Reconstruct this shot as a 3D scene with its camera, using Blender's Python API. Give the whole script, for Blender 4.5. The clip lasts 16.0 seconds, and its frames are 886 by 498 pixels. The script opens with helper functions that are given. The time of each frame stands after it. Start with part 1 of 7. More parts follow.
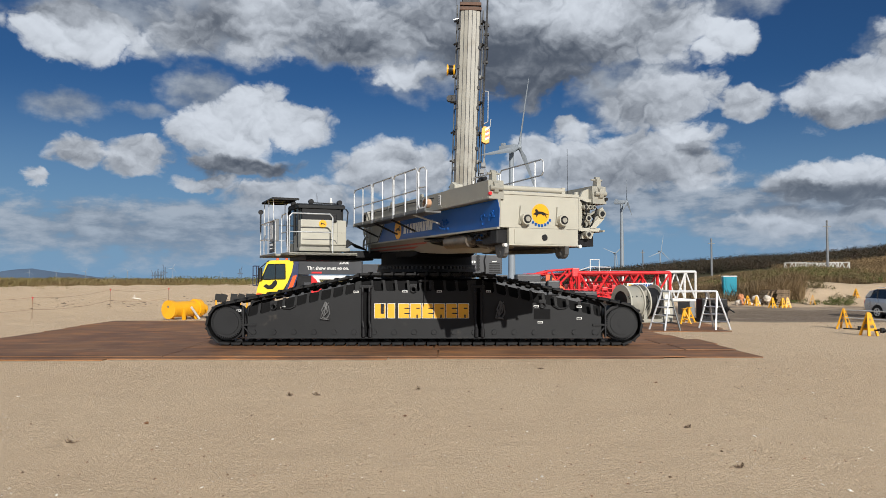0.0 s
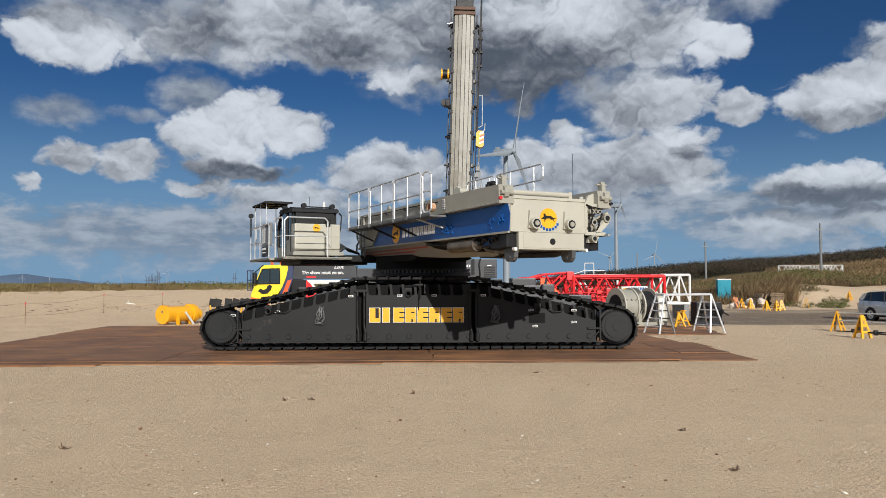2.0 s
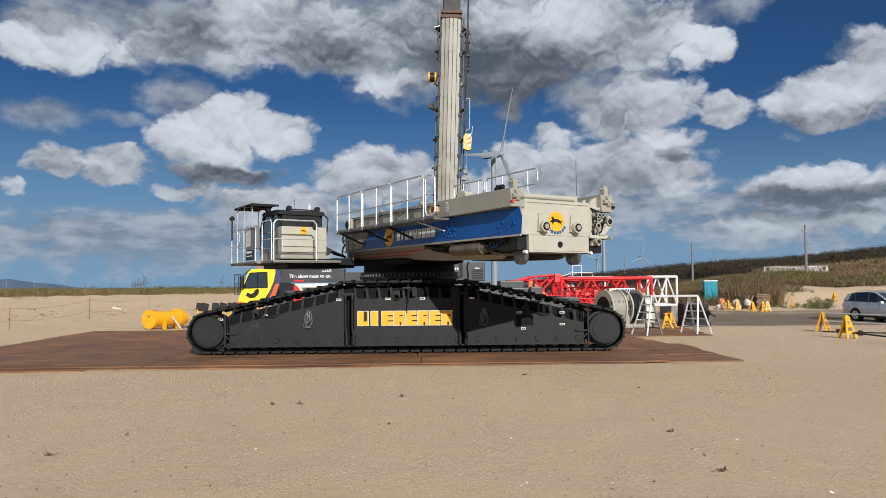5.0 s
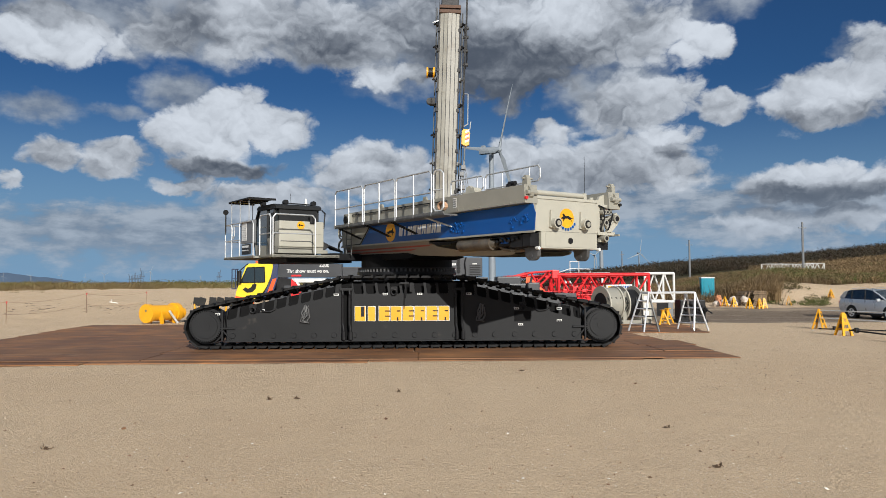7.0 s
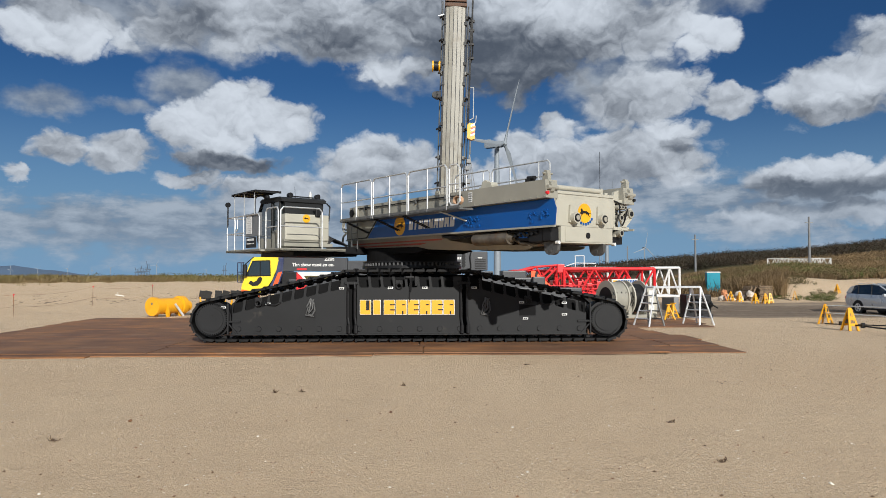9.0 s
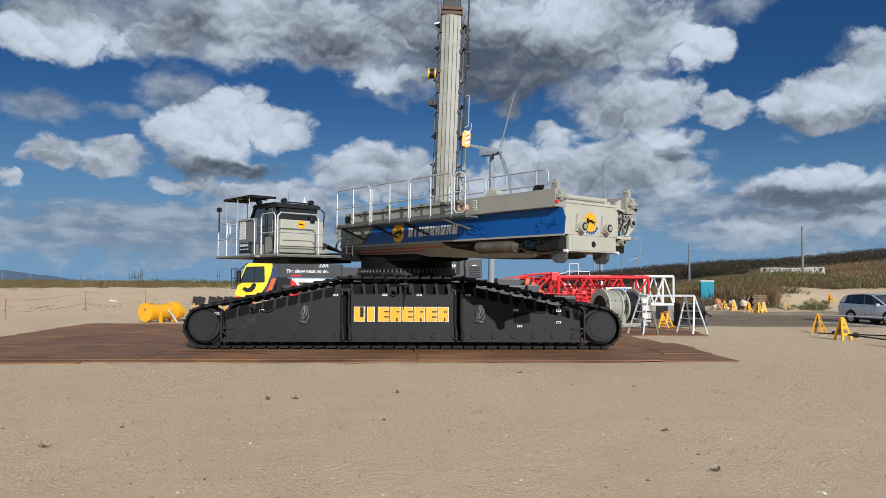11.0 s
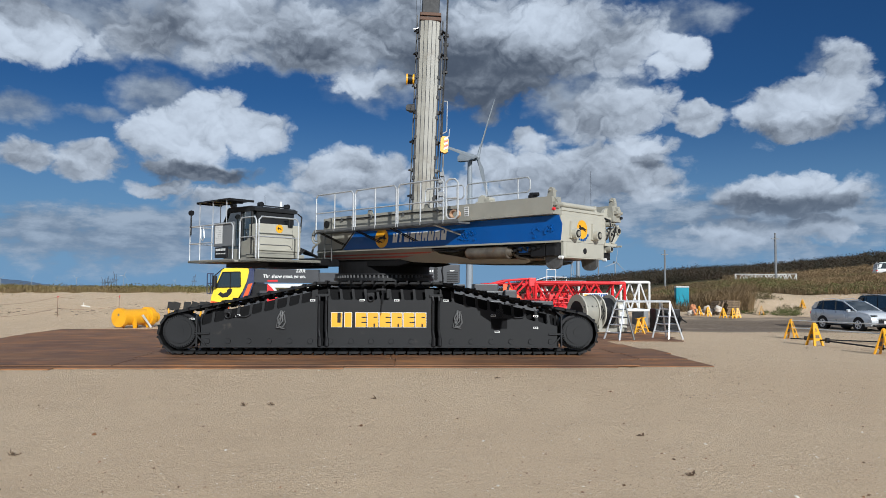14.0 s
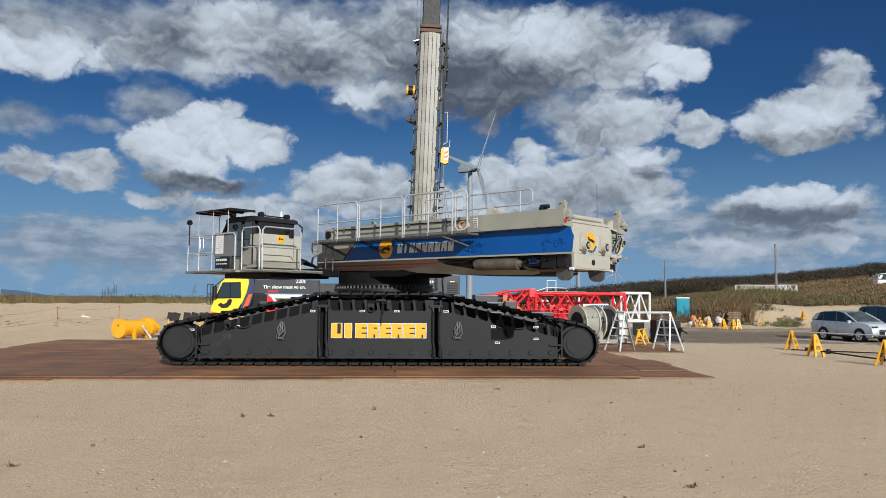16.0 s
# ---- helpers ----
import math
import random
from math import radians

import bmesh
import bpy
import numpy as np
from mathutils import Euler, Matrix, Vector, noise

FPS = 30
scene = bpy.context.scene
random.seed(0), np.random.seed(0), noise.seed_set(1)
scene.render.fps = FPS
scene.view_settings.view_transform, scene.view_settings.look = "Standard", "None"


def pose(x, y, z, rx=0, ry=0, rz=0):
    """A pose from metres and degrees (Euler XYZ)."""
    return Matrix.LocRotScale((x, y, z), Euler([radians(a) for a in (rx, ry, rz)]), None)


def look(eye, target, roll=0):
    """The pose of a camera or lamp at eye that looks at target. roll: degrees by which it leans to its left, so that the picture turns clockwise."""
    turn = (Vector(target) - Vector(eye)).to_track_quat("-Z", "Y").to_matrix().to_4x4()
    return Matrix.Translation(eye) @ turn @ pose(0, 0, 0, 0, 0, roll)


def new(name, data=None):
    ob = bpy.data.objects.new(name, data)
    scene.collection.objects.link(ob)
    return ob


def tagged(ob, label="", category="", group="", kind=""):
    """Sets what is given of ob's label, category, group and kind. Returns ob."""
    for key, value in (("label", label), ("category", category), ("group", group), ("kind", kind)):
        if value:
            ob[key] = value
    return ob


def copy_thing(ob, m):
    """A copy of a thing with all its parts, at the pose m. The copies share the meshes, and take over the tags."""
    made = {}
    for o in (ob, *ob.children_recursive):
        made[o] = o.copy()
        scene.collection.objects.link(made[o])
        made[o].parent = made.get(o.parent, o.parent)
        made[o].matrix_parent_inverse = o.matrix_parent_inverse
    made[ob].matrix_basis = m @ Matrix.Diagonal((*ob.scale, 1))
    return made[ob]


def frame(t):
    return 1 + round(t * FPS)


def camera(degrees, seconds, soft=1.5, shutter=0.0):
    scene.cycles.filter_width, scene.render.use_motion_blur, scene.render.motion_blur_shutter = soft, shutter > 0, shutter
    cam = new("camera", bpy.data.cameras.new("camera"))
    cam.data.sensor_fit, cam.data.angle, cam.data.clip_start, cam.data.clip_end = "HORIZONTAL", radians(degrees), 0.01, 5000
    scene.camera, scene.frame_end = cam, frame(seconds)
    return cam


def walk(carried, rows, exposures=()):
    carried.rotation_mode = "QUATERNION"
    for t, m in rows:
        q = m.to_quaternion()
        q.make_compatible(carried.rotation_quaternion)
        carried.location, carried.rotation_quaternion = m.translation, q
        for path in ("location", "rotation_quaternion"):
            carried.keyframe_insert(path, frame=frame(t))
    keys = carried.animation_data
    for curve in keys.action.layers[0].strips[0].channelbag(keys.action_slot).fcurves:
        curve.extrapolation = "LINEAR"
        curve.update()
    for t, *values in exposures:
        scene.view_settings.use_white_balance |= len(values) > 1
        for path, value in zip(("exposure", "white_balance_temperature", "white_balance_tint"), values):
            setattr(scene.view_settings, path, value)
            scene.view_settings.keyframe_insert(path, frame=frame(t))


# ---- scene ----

# ------------------------------------------------------------------ camera
cam = camera(61.4, 16.0, soft=0.5)
EYE = Vector((0, 0, 1.76))


def aim(yaw, pitch, roll):
    y, p = radians(yaw), radians(pitch)
    return look(EYE, EYE + Vector((-math.sin(y) * math.cos(p), math.cos(y) * math.cos(p), math.sin(p))), roll)


walk(cam, [
    (0, aim(0.000, 2.300, -0.000)),
    (0.5, aim(-0.017, 2.208, -0.300)),
    (1, aim(0.001, 2.223, -0.651)),
    (1.5, aim(-0.115, 2.657, -0.532)),
    (2, aim(-0.406, 2.609, -0.191)),
    (2.5, aim(-0.674, 2.449, -0.330)),
    (3, aim(-0.604, 2.503, -0.627)),
    (3.5, aim(-0.786, 2.560, -0.455)),
    (4, aim(-1.098, 2.844, -0.346)),
    (6.5, aim(-1.449, 2.619, -0.558)),
    (7, aim(-1.512, 2.484, -0.245)),
    (7.5, aim(-1.392, 2.483, -0.243)),
    (8, aim(-1.132, 2.230, -0.266)),
    (8.5, aim(-1.033, 1.928, -0.227)),
    (9, aim(-1.108, 2.020, -0.093)),
    (11.5, aim(-1.725, 2.866, 0.362)),
    (12, aim(-2.143, 3.123, 0.326)),
    (12.5, aim(-2.339, 3.130, 0.281)),
    (13, aim(-2.399, 3.034, 0.331)),
    (13.5, aim(-2.645, 3.040, 0.252)),
    (14, aim(-3.230, 3.006, 0.330)),
    (14.5, aim(-3.482, 2.962, 0.211)),
    (15, aim(-3.220, 3.325, 0.050)),
    (15.5, aim(-3.087, 3.679, 0.203)),
    (16, aim(-3.210, 3.832, 0.374)),
], exposures=((0, 0.12, 6150, 10), (9, 0.12, 6080, 9), (11.5, 0.06, 5720, 8), (13.5, 0.05, 5640, 8), (15, 0.11, 5800, 8), (16, 0.12, 5880, 8)))

# ------------------------------------------------------------------ light
SUN_AZ, SUN_EL = 284.0, 23.5          # towards the sun, degrees from +x, and its height
sun_dir = Vector((math.cos(radians(SUN_AZ)) * math.cos(radians(SUN_EL)),
                  math.sin(radians(SUN_AZ)) * math.cos(radians(SUN_EL)), math.sin(radians(SUN_EL))))
sun = new("sun", bpy.data.lights.new("sun", "SUN"))
sun.data.energy, sun.data.angle, sun.data.color = 5.0, radians(0.53), (1.0, 0.93, 0.82)
sun.matrix_world = look(sun_dir * 50, (0, 0, 0))


class Nodes:
    """Short hand for building a node tree."""

    def __init__(self, tree):
        self.tree = tree
        tree.nodes.clear()

    def add(self, kind, inputs=None, **props):
        n = self.tree.nodes.new(kind)
        for k, v in props.items():
            if k == "operation":
                n.operation = v
            elif k == "blend_type":
                n.blend_type = v
            elif k == "data_type":
                n.data_type = v
            elif k == "noise_type":
                n.noise_type = v
            elif k == "sky_type":
                n.sky_type = v
            elif k == "interpolation_type":
                n.interpolation_type = v
            elif k == "feature":
                n.feature = v
        for k, v in (inputs or {}).items():
            if isinstance(v, bpy.types.NodeSocket):
                self.tree.links.new(v, n.inputs[k])
            else:
                n.inputs[k].default_value = v
        return n

    def math(self, op, a, b=0.0, c=0.0, clamp=False):
        n = self.add("ShaderNodeMath", {0: a, 1: b, 2: c}, operation=op)
        n.use_clamp = clamp
        return n.outputs[0]

    def smooth(self, x, lo, hi, a=0.0, b=1.0):
        return self.add("ShaderNodeMapRange", {0: x, 1: lo, 2: hi, 3: a, 4: b}, interpolation_type="SMOOTHSTEP").outputs[0]

    def noise(self, vec, scale, detail=4.0, rough=0.55):
        return self.add("ShaderNodeTexNoise", {"Vector": vec, "Scale": scale, "Detail": detail, "Roughness": rough}).outputs[0]

    def mix(self, f, a, b, blend="MIX"):
        n = self.add("ShaderNodeMix", data_type="RGBA", blend_type=blend)
        for i, v in ((0, f), (6, a), (7, b)):
            if isinstance(v, bpy.types.NodeSocket):
                self.tree.links.new(v, n.inputs[i])
            else:
                n.inputs[i].default_value = v
        return n.outputs[2]


def build_sky():
    """Deep-blue sky with a broken deck of cumulus; cloud banks are soft ellipses (azimuth, height, half sizes, weight)."""
    world = bpy.data.worlds.new("sky")
    scene.world = world
    world.use_nodes = True
    n = Nodes(world.node_tree)
    sky = n.add("ShaderNodeTexSky", sky_type="NISHITA")
    sky.sun_disc, sky.sun_elevation = False, radians(SUN_EL)
    sky.sun_rotation = radians(90 - SUN_AZ)
    sky.air_density, sky.dust_density, sky.ozone_density = 1.0, 0.3, 4.0
    vec = n.add("ShaderNodeTexCoord").outputs["Generated"]
    sep = n.add("ShaderNodeSeparateXYZ", {0: vec})
    az = n.math("MULTIPLY", n.math("ARCTAN2", sep.outputs[0], sep.outputs[1]), 57.2958)
    el = n.math("MULTIPLY", n.math("ARCSINE", sep.outputs[2]), 57.2958)
    deck = ((-26.5, 16.6, 4.6, 1.9, 1.1), (-18.8, 17.8, 3.4, 2.2, 0.8), (-13.2, 18.8, 4.9, 2.9, 1.0), (-6.0, 18.4, 6.5, 2.6, 1.1), (-2.1, 15.7, 3.3, 1.1, 0.8),
            (0.5, 19.1, 3.5, 3.2, 0.9), (6.6, 17.4, 6.5, 4.4, 1.3), (11.8, 18.6, 5.5, 3.2, 1.2), (16.8, 17.7, 4.5, 2.7, 0.8), (20.6, 16.9, 2.5, 1.6, 0.9),
            (15.9, 12.8, 4.2, 2.5, 0.9), (18.4, 13.4, 2.8, 1.6, 0.8), (11.3, 10.9, 2.1, 1.0, 0.5))
    heaps = ((-16.0, 10.8, 4.0, 2.5, 1.3), (-14.4, 12.6, 2.8, 2.0, 1.1), (-11.4, 11.4, 3.2, 1.7, 1.1), (-14.8, 8.4, 4.4, 1.0, 0.9), (-17.9, 7.1, 2.3, 0.7, 0.9), (-3.4, 8.3, 5.2, 2.4, 1.3),
             (-26.1, 8.8, 2.1, 1.2, 1.0), (-22.5, 8.9, 2.7, 1.3, 1.0), (-28.9, 6.9, 1.0, 0.7, 0.8), (22.3, 12.5, 2.1, 1.1, 0.7), (29.1, 12.4, 4.4, 2.3, 1.2),
             (31.8, 14.5, 1.9, 2.1, 0.8), (9.4, 11.4, 1.2, 0.8, 0.7))
    rows = ((-11.1, 6.2, 5.8, 1.6, 0.9), (13.8, 8.5, 7.8, 2.2, 1.2), (18.5, 10.2, 2.5, 1.5, 1.0), (15.1, 9.7, 2.5, 1.4, 0.9), (7.9, 9.1, 2.6, 1.9, 0.9), (28.3, 6.6, 5.5, 1.6, 1.2),
            (24.7, 4.0, 3.5, 1.1, 0.9), (29.7, 4.1, 3.4, 1.1, 0.9), (5.3, 7.0, 5.2, 1.7, 0.8))
    veils = ((-18.0, 13.5, 2.9, 2.0, 0.9), (-27.1, 11.7, 2.9, 1.0, 0.7), (-21.8, 12.0, 2.6, 0.5, 0.4), (-19.2, 18.2, 12.6, 2.8, 1.0), (-0.8, 15.1, 5.2, 1.6, 0.6), (0.0, 19.0, 22.0, 3.4, 1.6), (14.5, 14.5, 5.0, 3.6, 0.8),
             (20.8, 19.2, 4.7, 1.3, 0.6), (26.2, 4.8, 11.7, 2.9, 1.0), (12.6, 6.1, 10.8, 2.5, 0.9), (-20.9, 3.4, 15.5, 2.5, 1.0), (-10.2, 4.2, 10.8, 2.5, 1.0), (31.2, 15.5, 2.0, 1.4, 0.7))
    # thick grey parts and sunlit billows inside the banks
    grey = ((6.4, 15.4, 7.8, 3.3, -0.74), (0.5, 18.7, 3.4, 2.6, -0.4), (-6.9, 17.0, 5.2, 1.5, -0.45), (-18.5, 17.9, 3.4, 2.4, -0.28), (-27.9, 18.2, 6.7, 1.1, -0.4),
            (-14.8, 8.2, 4.8, 0.9, -0.75), (-17.0, 13.8, 1.8, 1.6, -0.2), (-3.8, 9.4, 1.6, 0.6, -0.4), (-1.7, 7.0, 5.2, 1.1, -0.3), (-11.0, 6.0, 5.4, 1.5, -0.18),
            (18.5, 9.4, 1.3, 0.6, -0.4), (15.1, 8.0, 6.6, 1.4, -0.3), (15.2, 18.2, 4.0, 1.9, -0.25), (15.9, 12.2, 3.3, 2.0, -0.22), (22.3, 12.3, 2.3, 1.2, -0.2),
            (29.1, 10.9, 4.6, 0.9, -0.45), (28.0, 5.5, 7.0, 1.3, -0.7), (-24.6, 7.9, 5.3, 0.7, -0.35), (-9.0, 18.8, 15.0, 3.0, -0.14))
    bright = ((-26.5, 16.3, 3.8, 1.3, 0.25), (-13.7, 19.1, 3.3, 1.5, 0.08), (10.5, 19.3, 4.3, 1.8, 0.3), (20.6, 17.0, 2.3, 1.5, 0.3), (18.4, 13.4, 2.0, 1.2, 0.15),
              (-15.0, 11.6, 4.8, 2.4, 0.3), (-4.3, 9.9, 4.3, 1.2, 0.2), (-2.5, 15.7, 2.6, 0.9, 0.2), (18.3, 10.6, 2.0, 0.9, 0.3), (28.4, 7.4, 4.8, 0.8, 0.25),
              (29.8, 12.7, 3.0, 1.1, 0.2), (24.7, 4.4, 2.9, 0.5, 0.2))

    def ellipse(a, e, ca, ce, ra, re):
        u = n.math("MULTIPLY_ADD", a, 1 / ra, -ca / ra)
        v = n.math("MULTIPLY_ADD", e, 1 / re, -ce / re)
        return n.math("MULTIPLY_ADD", u, u, n.math("MULTIPLY", v, v)), v

    def depth(a, e, banks):
        """How deep a direction lies inside the banks: 1 in the thick of one, below 0 in the clear."""
        best = None
        for ca, ce, ra, re, w in banks:
            q, _ = ellipse(a, e, ca, ce, ra, re)
            d = n.math("MULTIPLY_ADD", q, -w, w)
            best = d if best is None else n.math("SMOOTH_MAX", best, d, 0.22)
        return n.math("MAXIMUM", best, -2.0)

    def plane(a, e, z):
        return n.add("ShaderNodeCombineXYZ", {0: a, 1: n.math("MULTIPLY", e, 1.3), 2: z}).outputs[0]

    def spread(x, amount):
        return n.math("MULTIPLY_ADD", x, amount, -0.5 * amount)

    # the outlines are pushed about by coarse noise
    a2 = n.math("ADD", az, spread(n.noise(plane(az, el, 3.7), 0.26, 5.0, 0.58), 3.8))
    e2 = n.math("ADD", el, spread(n.noise(plane(az, el, 11.0), 0.28, 5.0, 0.58), 2.6))

    def billows(shift):
        """Round heads with sharp creases between them, at four sizes."""
        total, e = None, n.math("ADD", e2, shift)
        for scale, weight, z in ((0.24, 0.60, 1.3), (0.58, 0.30, 4.1), (1.4, 0.10, 7.7), (3.2, 0.035, 2.2)):
            k = n.math("ABSOLUTE", spread(n.noise(plane(a2, e, z), scale, 1.5, 0.5), 2.0))
            k = n.math("MULTIPLY", n.math("POWER", k, 0.75), weight)
            total = k if total is None else n.math("ADD", total, k)
        return total

    bil, bil_up = billows(0.0), billows(0.42)
    wisp = n.noise(plane(az, el, 1.3), 0.42, 7.0, 0.52)
    fleece = n.noise(plane(az, el, 31.0), 1.3, 9.0, 0.62)
    mass = n.noise(plane(az, el, 21.0), 0.19, 5.0, 0.55)
    streak = n.noise(n.add("ShaderNodeCombineXYZ", {0: az, 1: n.math("MULTIPLY", el, 3.0), 2: 8.0}).outputs[0], 0.24, 10.0, 0.62)
    away = n.math("MAXIMUM", n.smooth(n.math("ABSOLUTE", az), 36, 55), n.smooth(el, 24, 32))
    here = n.math("MULTIPLY_ADD", away, 2.3, depth(a2, e2, deck + heaps + rows))
    dens = n.math("ADD", n.math("MULTIPLY", here, 0.8), n.math("ADD", n.math("MULTIPLY_ADD", bil, 1.35, -0.30), n.math("ADD", spread(wisp, 0.8), spread(fleece, 0.16))))
    cover = n.smooth(dens, -0.12, 0.42)
    thin = n.math("ADD", depth(a2, e2, veils), n.math("ADD", spread(wisp, 1.5), n.math("MULTIPLY", spread(streak, 2.8), n.smooth(el, 6.0, 12.0, 1.0, 0.2))))
    veil = n.math("MULTIPLY", n.smooth(thin, -0.2, 0.85), 0.92)
    # sunlit heads over grey bases
    tone = None
    for ca, ce, ra, re, w in grey + bright:
        q, _ = ellipse(a2, e2, ca, ce, ra, re)
        k = n.math("MULTIPLY", n.smooth(q, 0.0, 1.7, 1.0, 0.0), w)
        tone = k if tone is None else n.math("ADD", tone, k)
    relief = n.math("SUBTRACT", bil, bil_up)
    lit = n.math("ADD", n.math("MULTIPLY_ADD", relief, 0.85, 0.42), n.math("ADD", tone, spread(mass, 1.1)))
    lit = n.math("ADD", lit, n.math("ADD", n.math("MULTIPLY_ADD", bil, 0.28, -0.08), n.math("ADD", spread(wisp, 0.22), spread(fleece, 0.07))))
    lit = n.smooth(n.math("MULTIPLY", lit, n.smooth(el, 0.0, 7.5, 0.84, 1.0)), -0.5, 0.96)
    shade = n.mix(lit, (0.078, 0.092, 0.117, 1), (0.62, 0.645, 0.675, 1))
    thin_lit = n.smooth(n.math("ADD", n.math("MULTIPLY_ADD", spread(streak, 1.0), n.smooth(el, 6.0, 12.0, 1.0, 0.25), 0.5), spread(wisp, 0.5)), 0.32, 0.68)
    thin_shade = n.mix(thin_lit, (0.125, 0.152, 0.195, 1), (0.38, 0.41, 0.445, 1))
    # the distance veils what is near the horizon
    haze = n.smooth(el, -1.0, 9.0, 0.55, 0.0)
    air = n.mix(n.smooth(el, -1.0, 15.0, 0.95, 0.0), n.mix(1.0, sky.outputs[0], (0.0155, 0.026, 0.037, 1), "MULTIPLY"), (0.185, 0.305, 0.44, 1))
    far = (0.29, 0.36, 0.445, 1)
    c = n.mix(n.math("MULTIPLY", veil, n.smooth(el, -0.5, 2.0, 0.6, 1.0)), air, n.mix(haze, thin_shade, far))
    c = n.mix(n.math("MULTIPLY", cover, n.smooth(el, -0.5, 3.0, 0.5, 1.0)), c, n.mix(haze, shade, far))
    back = n.add("ShaderNodeBackground", {0: c, 1: 1.0})
    n.add("ShaderNodeOutputWorld", {0: back.outputs[0]})


build_sky()


# ------------------------------------------------------------------ materials
def material(name, colour, rough=0.5, metal=0.0, vary=0.12, scale=3.0, grain=60.0, bump=0.02, stain=None, stain_amount=0.3, stain_scale=1.5, coat=0.0, glow=0.0, each=0.0, spec=0.5):
    """A painted, metal or mineral surface: broad and fine variation, an optional second colour in worn patches, fine relief."""
    m = bpy.data.materials.new(name)
    m.use_nodes = True
    n = Nodes(m.node_tree)
    pos = n.add("ShaderNodeTexCoord").outputs["Object"]
    broad, fine = n.noise(pos, scale, 5.0, 0.6), n.noise(pos, grain, 3.0, 0.6)
    c = (*colour, 1)
    dark = tuple(v * (1 - vary * 1.6) for v in colour) + (1,)
    light = tuple(min(1, v * (1 + vary)) for v in colour) + (1,)
    base = n.mix(n.smooth(broad, 0.3, 0.7), dark, light)
    base = n.mix(n.math("MULTIPLY", n.smooth(fine, 0.35, 0.7), 0.5), base, c)
    if stain:
        patch = n.smooth(n.noise(pos, stain_scale, 7.0, 0.68), 0.62 - stain_amount * 0.35, 0.78 - stain_amount * 0.3)
        base = n.mix(n.math("MULTIPLY", patch, 0.85), base, (*stain, 1))
    if each:
        r = n.add("ShaderNodeObjectInfo").outputs["Random"]
        base = n.mix(1.0, base, n.mix(r, (1 - each, 1 - each, 1 - each, 1), (1 + each * 0.4, 1 + each * 0.4, 1 + each * 0.4, 1)), "MULTIPLY")
    roughness = n.math("ADD", n.math("MULTIPLY", n.math("SUBTRACT", broad, 0.5), 0.3), rough, clamp=True)
    b = n.add("ShaderNodeBump", {"Strength": 0.35, "Distance": bump, "Height": n.math("ADD", fine, n.math("MULTIPLY", broad, 0.5))})
    inputs = {"Base Color": base, "Roughness": roughness, "Metallic": metal, "Normal": b.outputs[0], "Coat Weight": coat, "Specular IOR Level": spec}
    if glow:
        inputs["Emission Color"], inputs["Emission Strength"] = (*colour, 1), glow
    s = n.add("ShaderNodeBsdfPrincipled", inputs)
    n.add("ShaderNodeOutputMaterial", {0: s.outputs[0]})
    return m


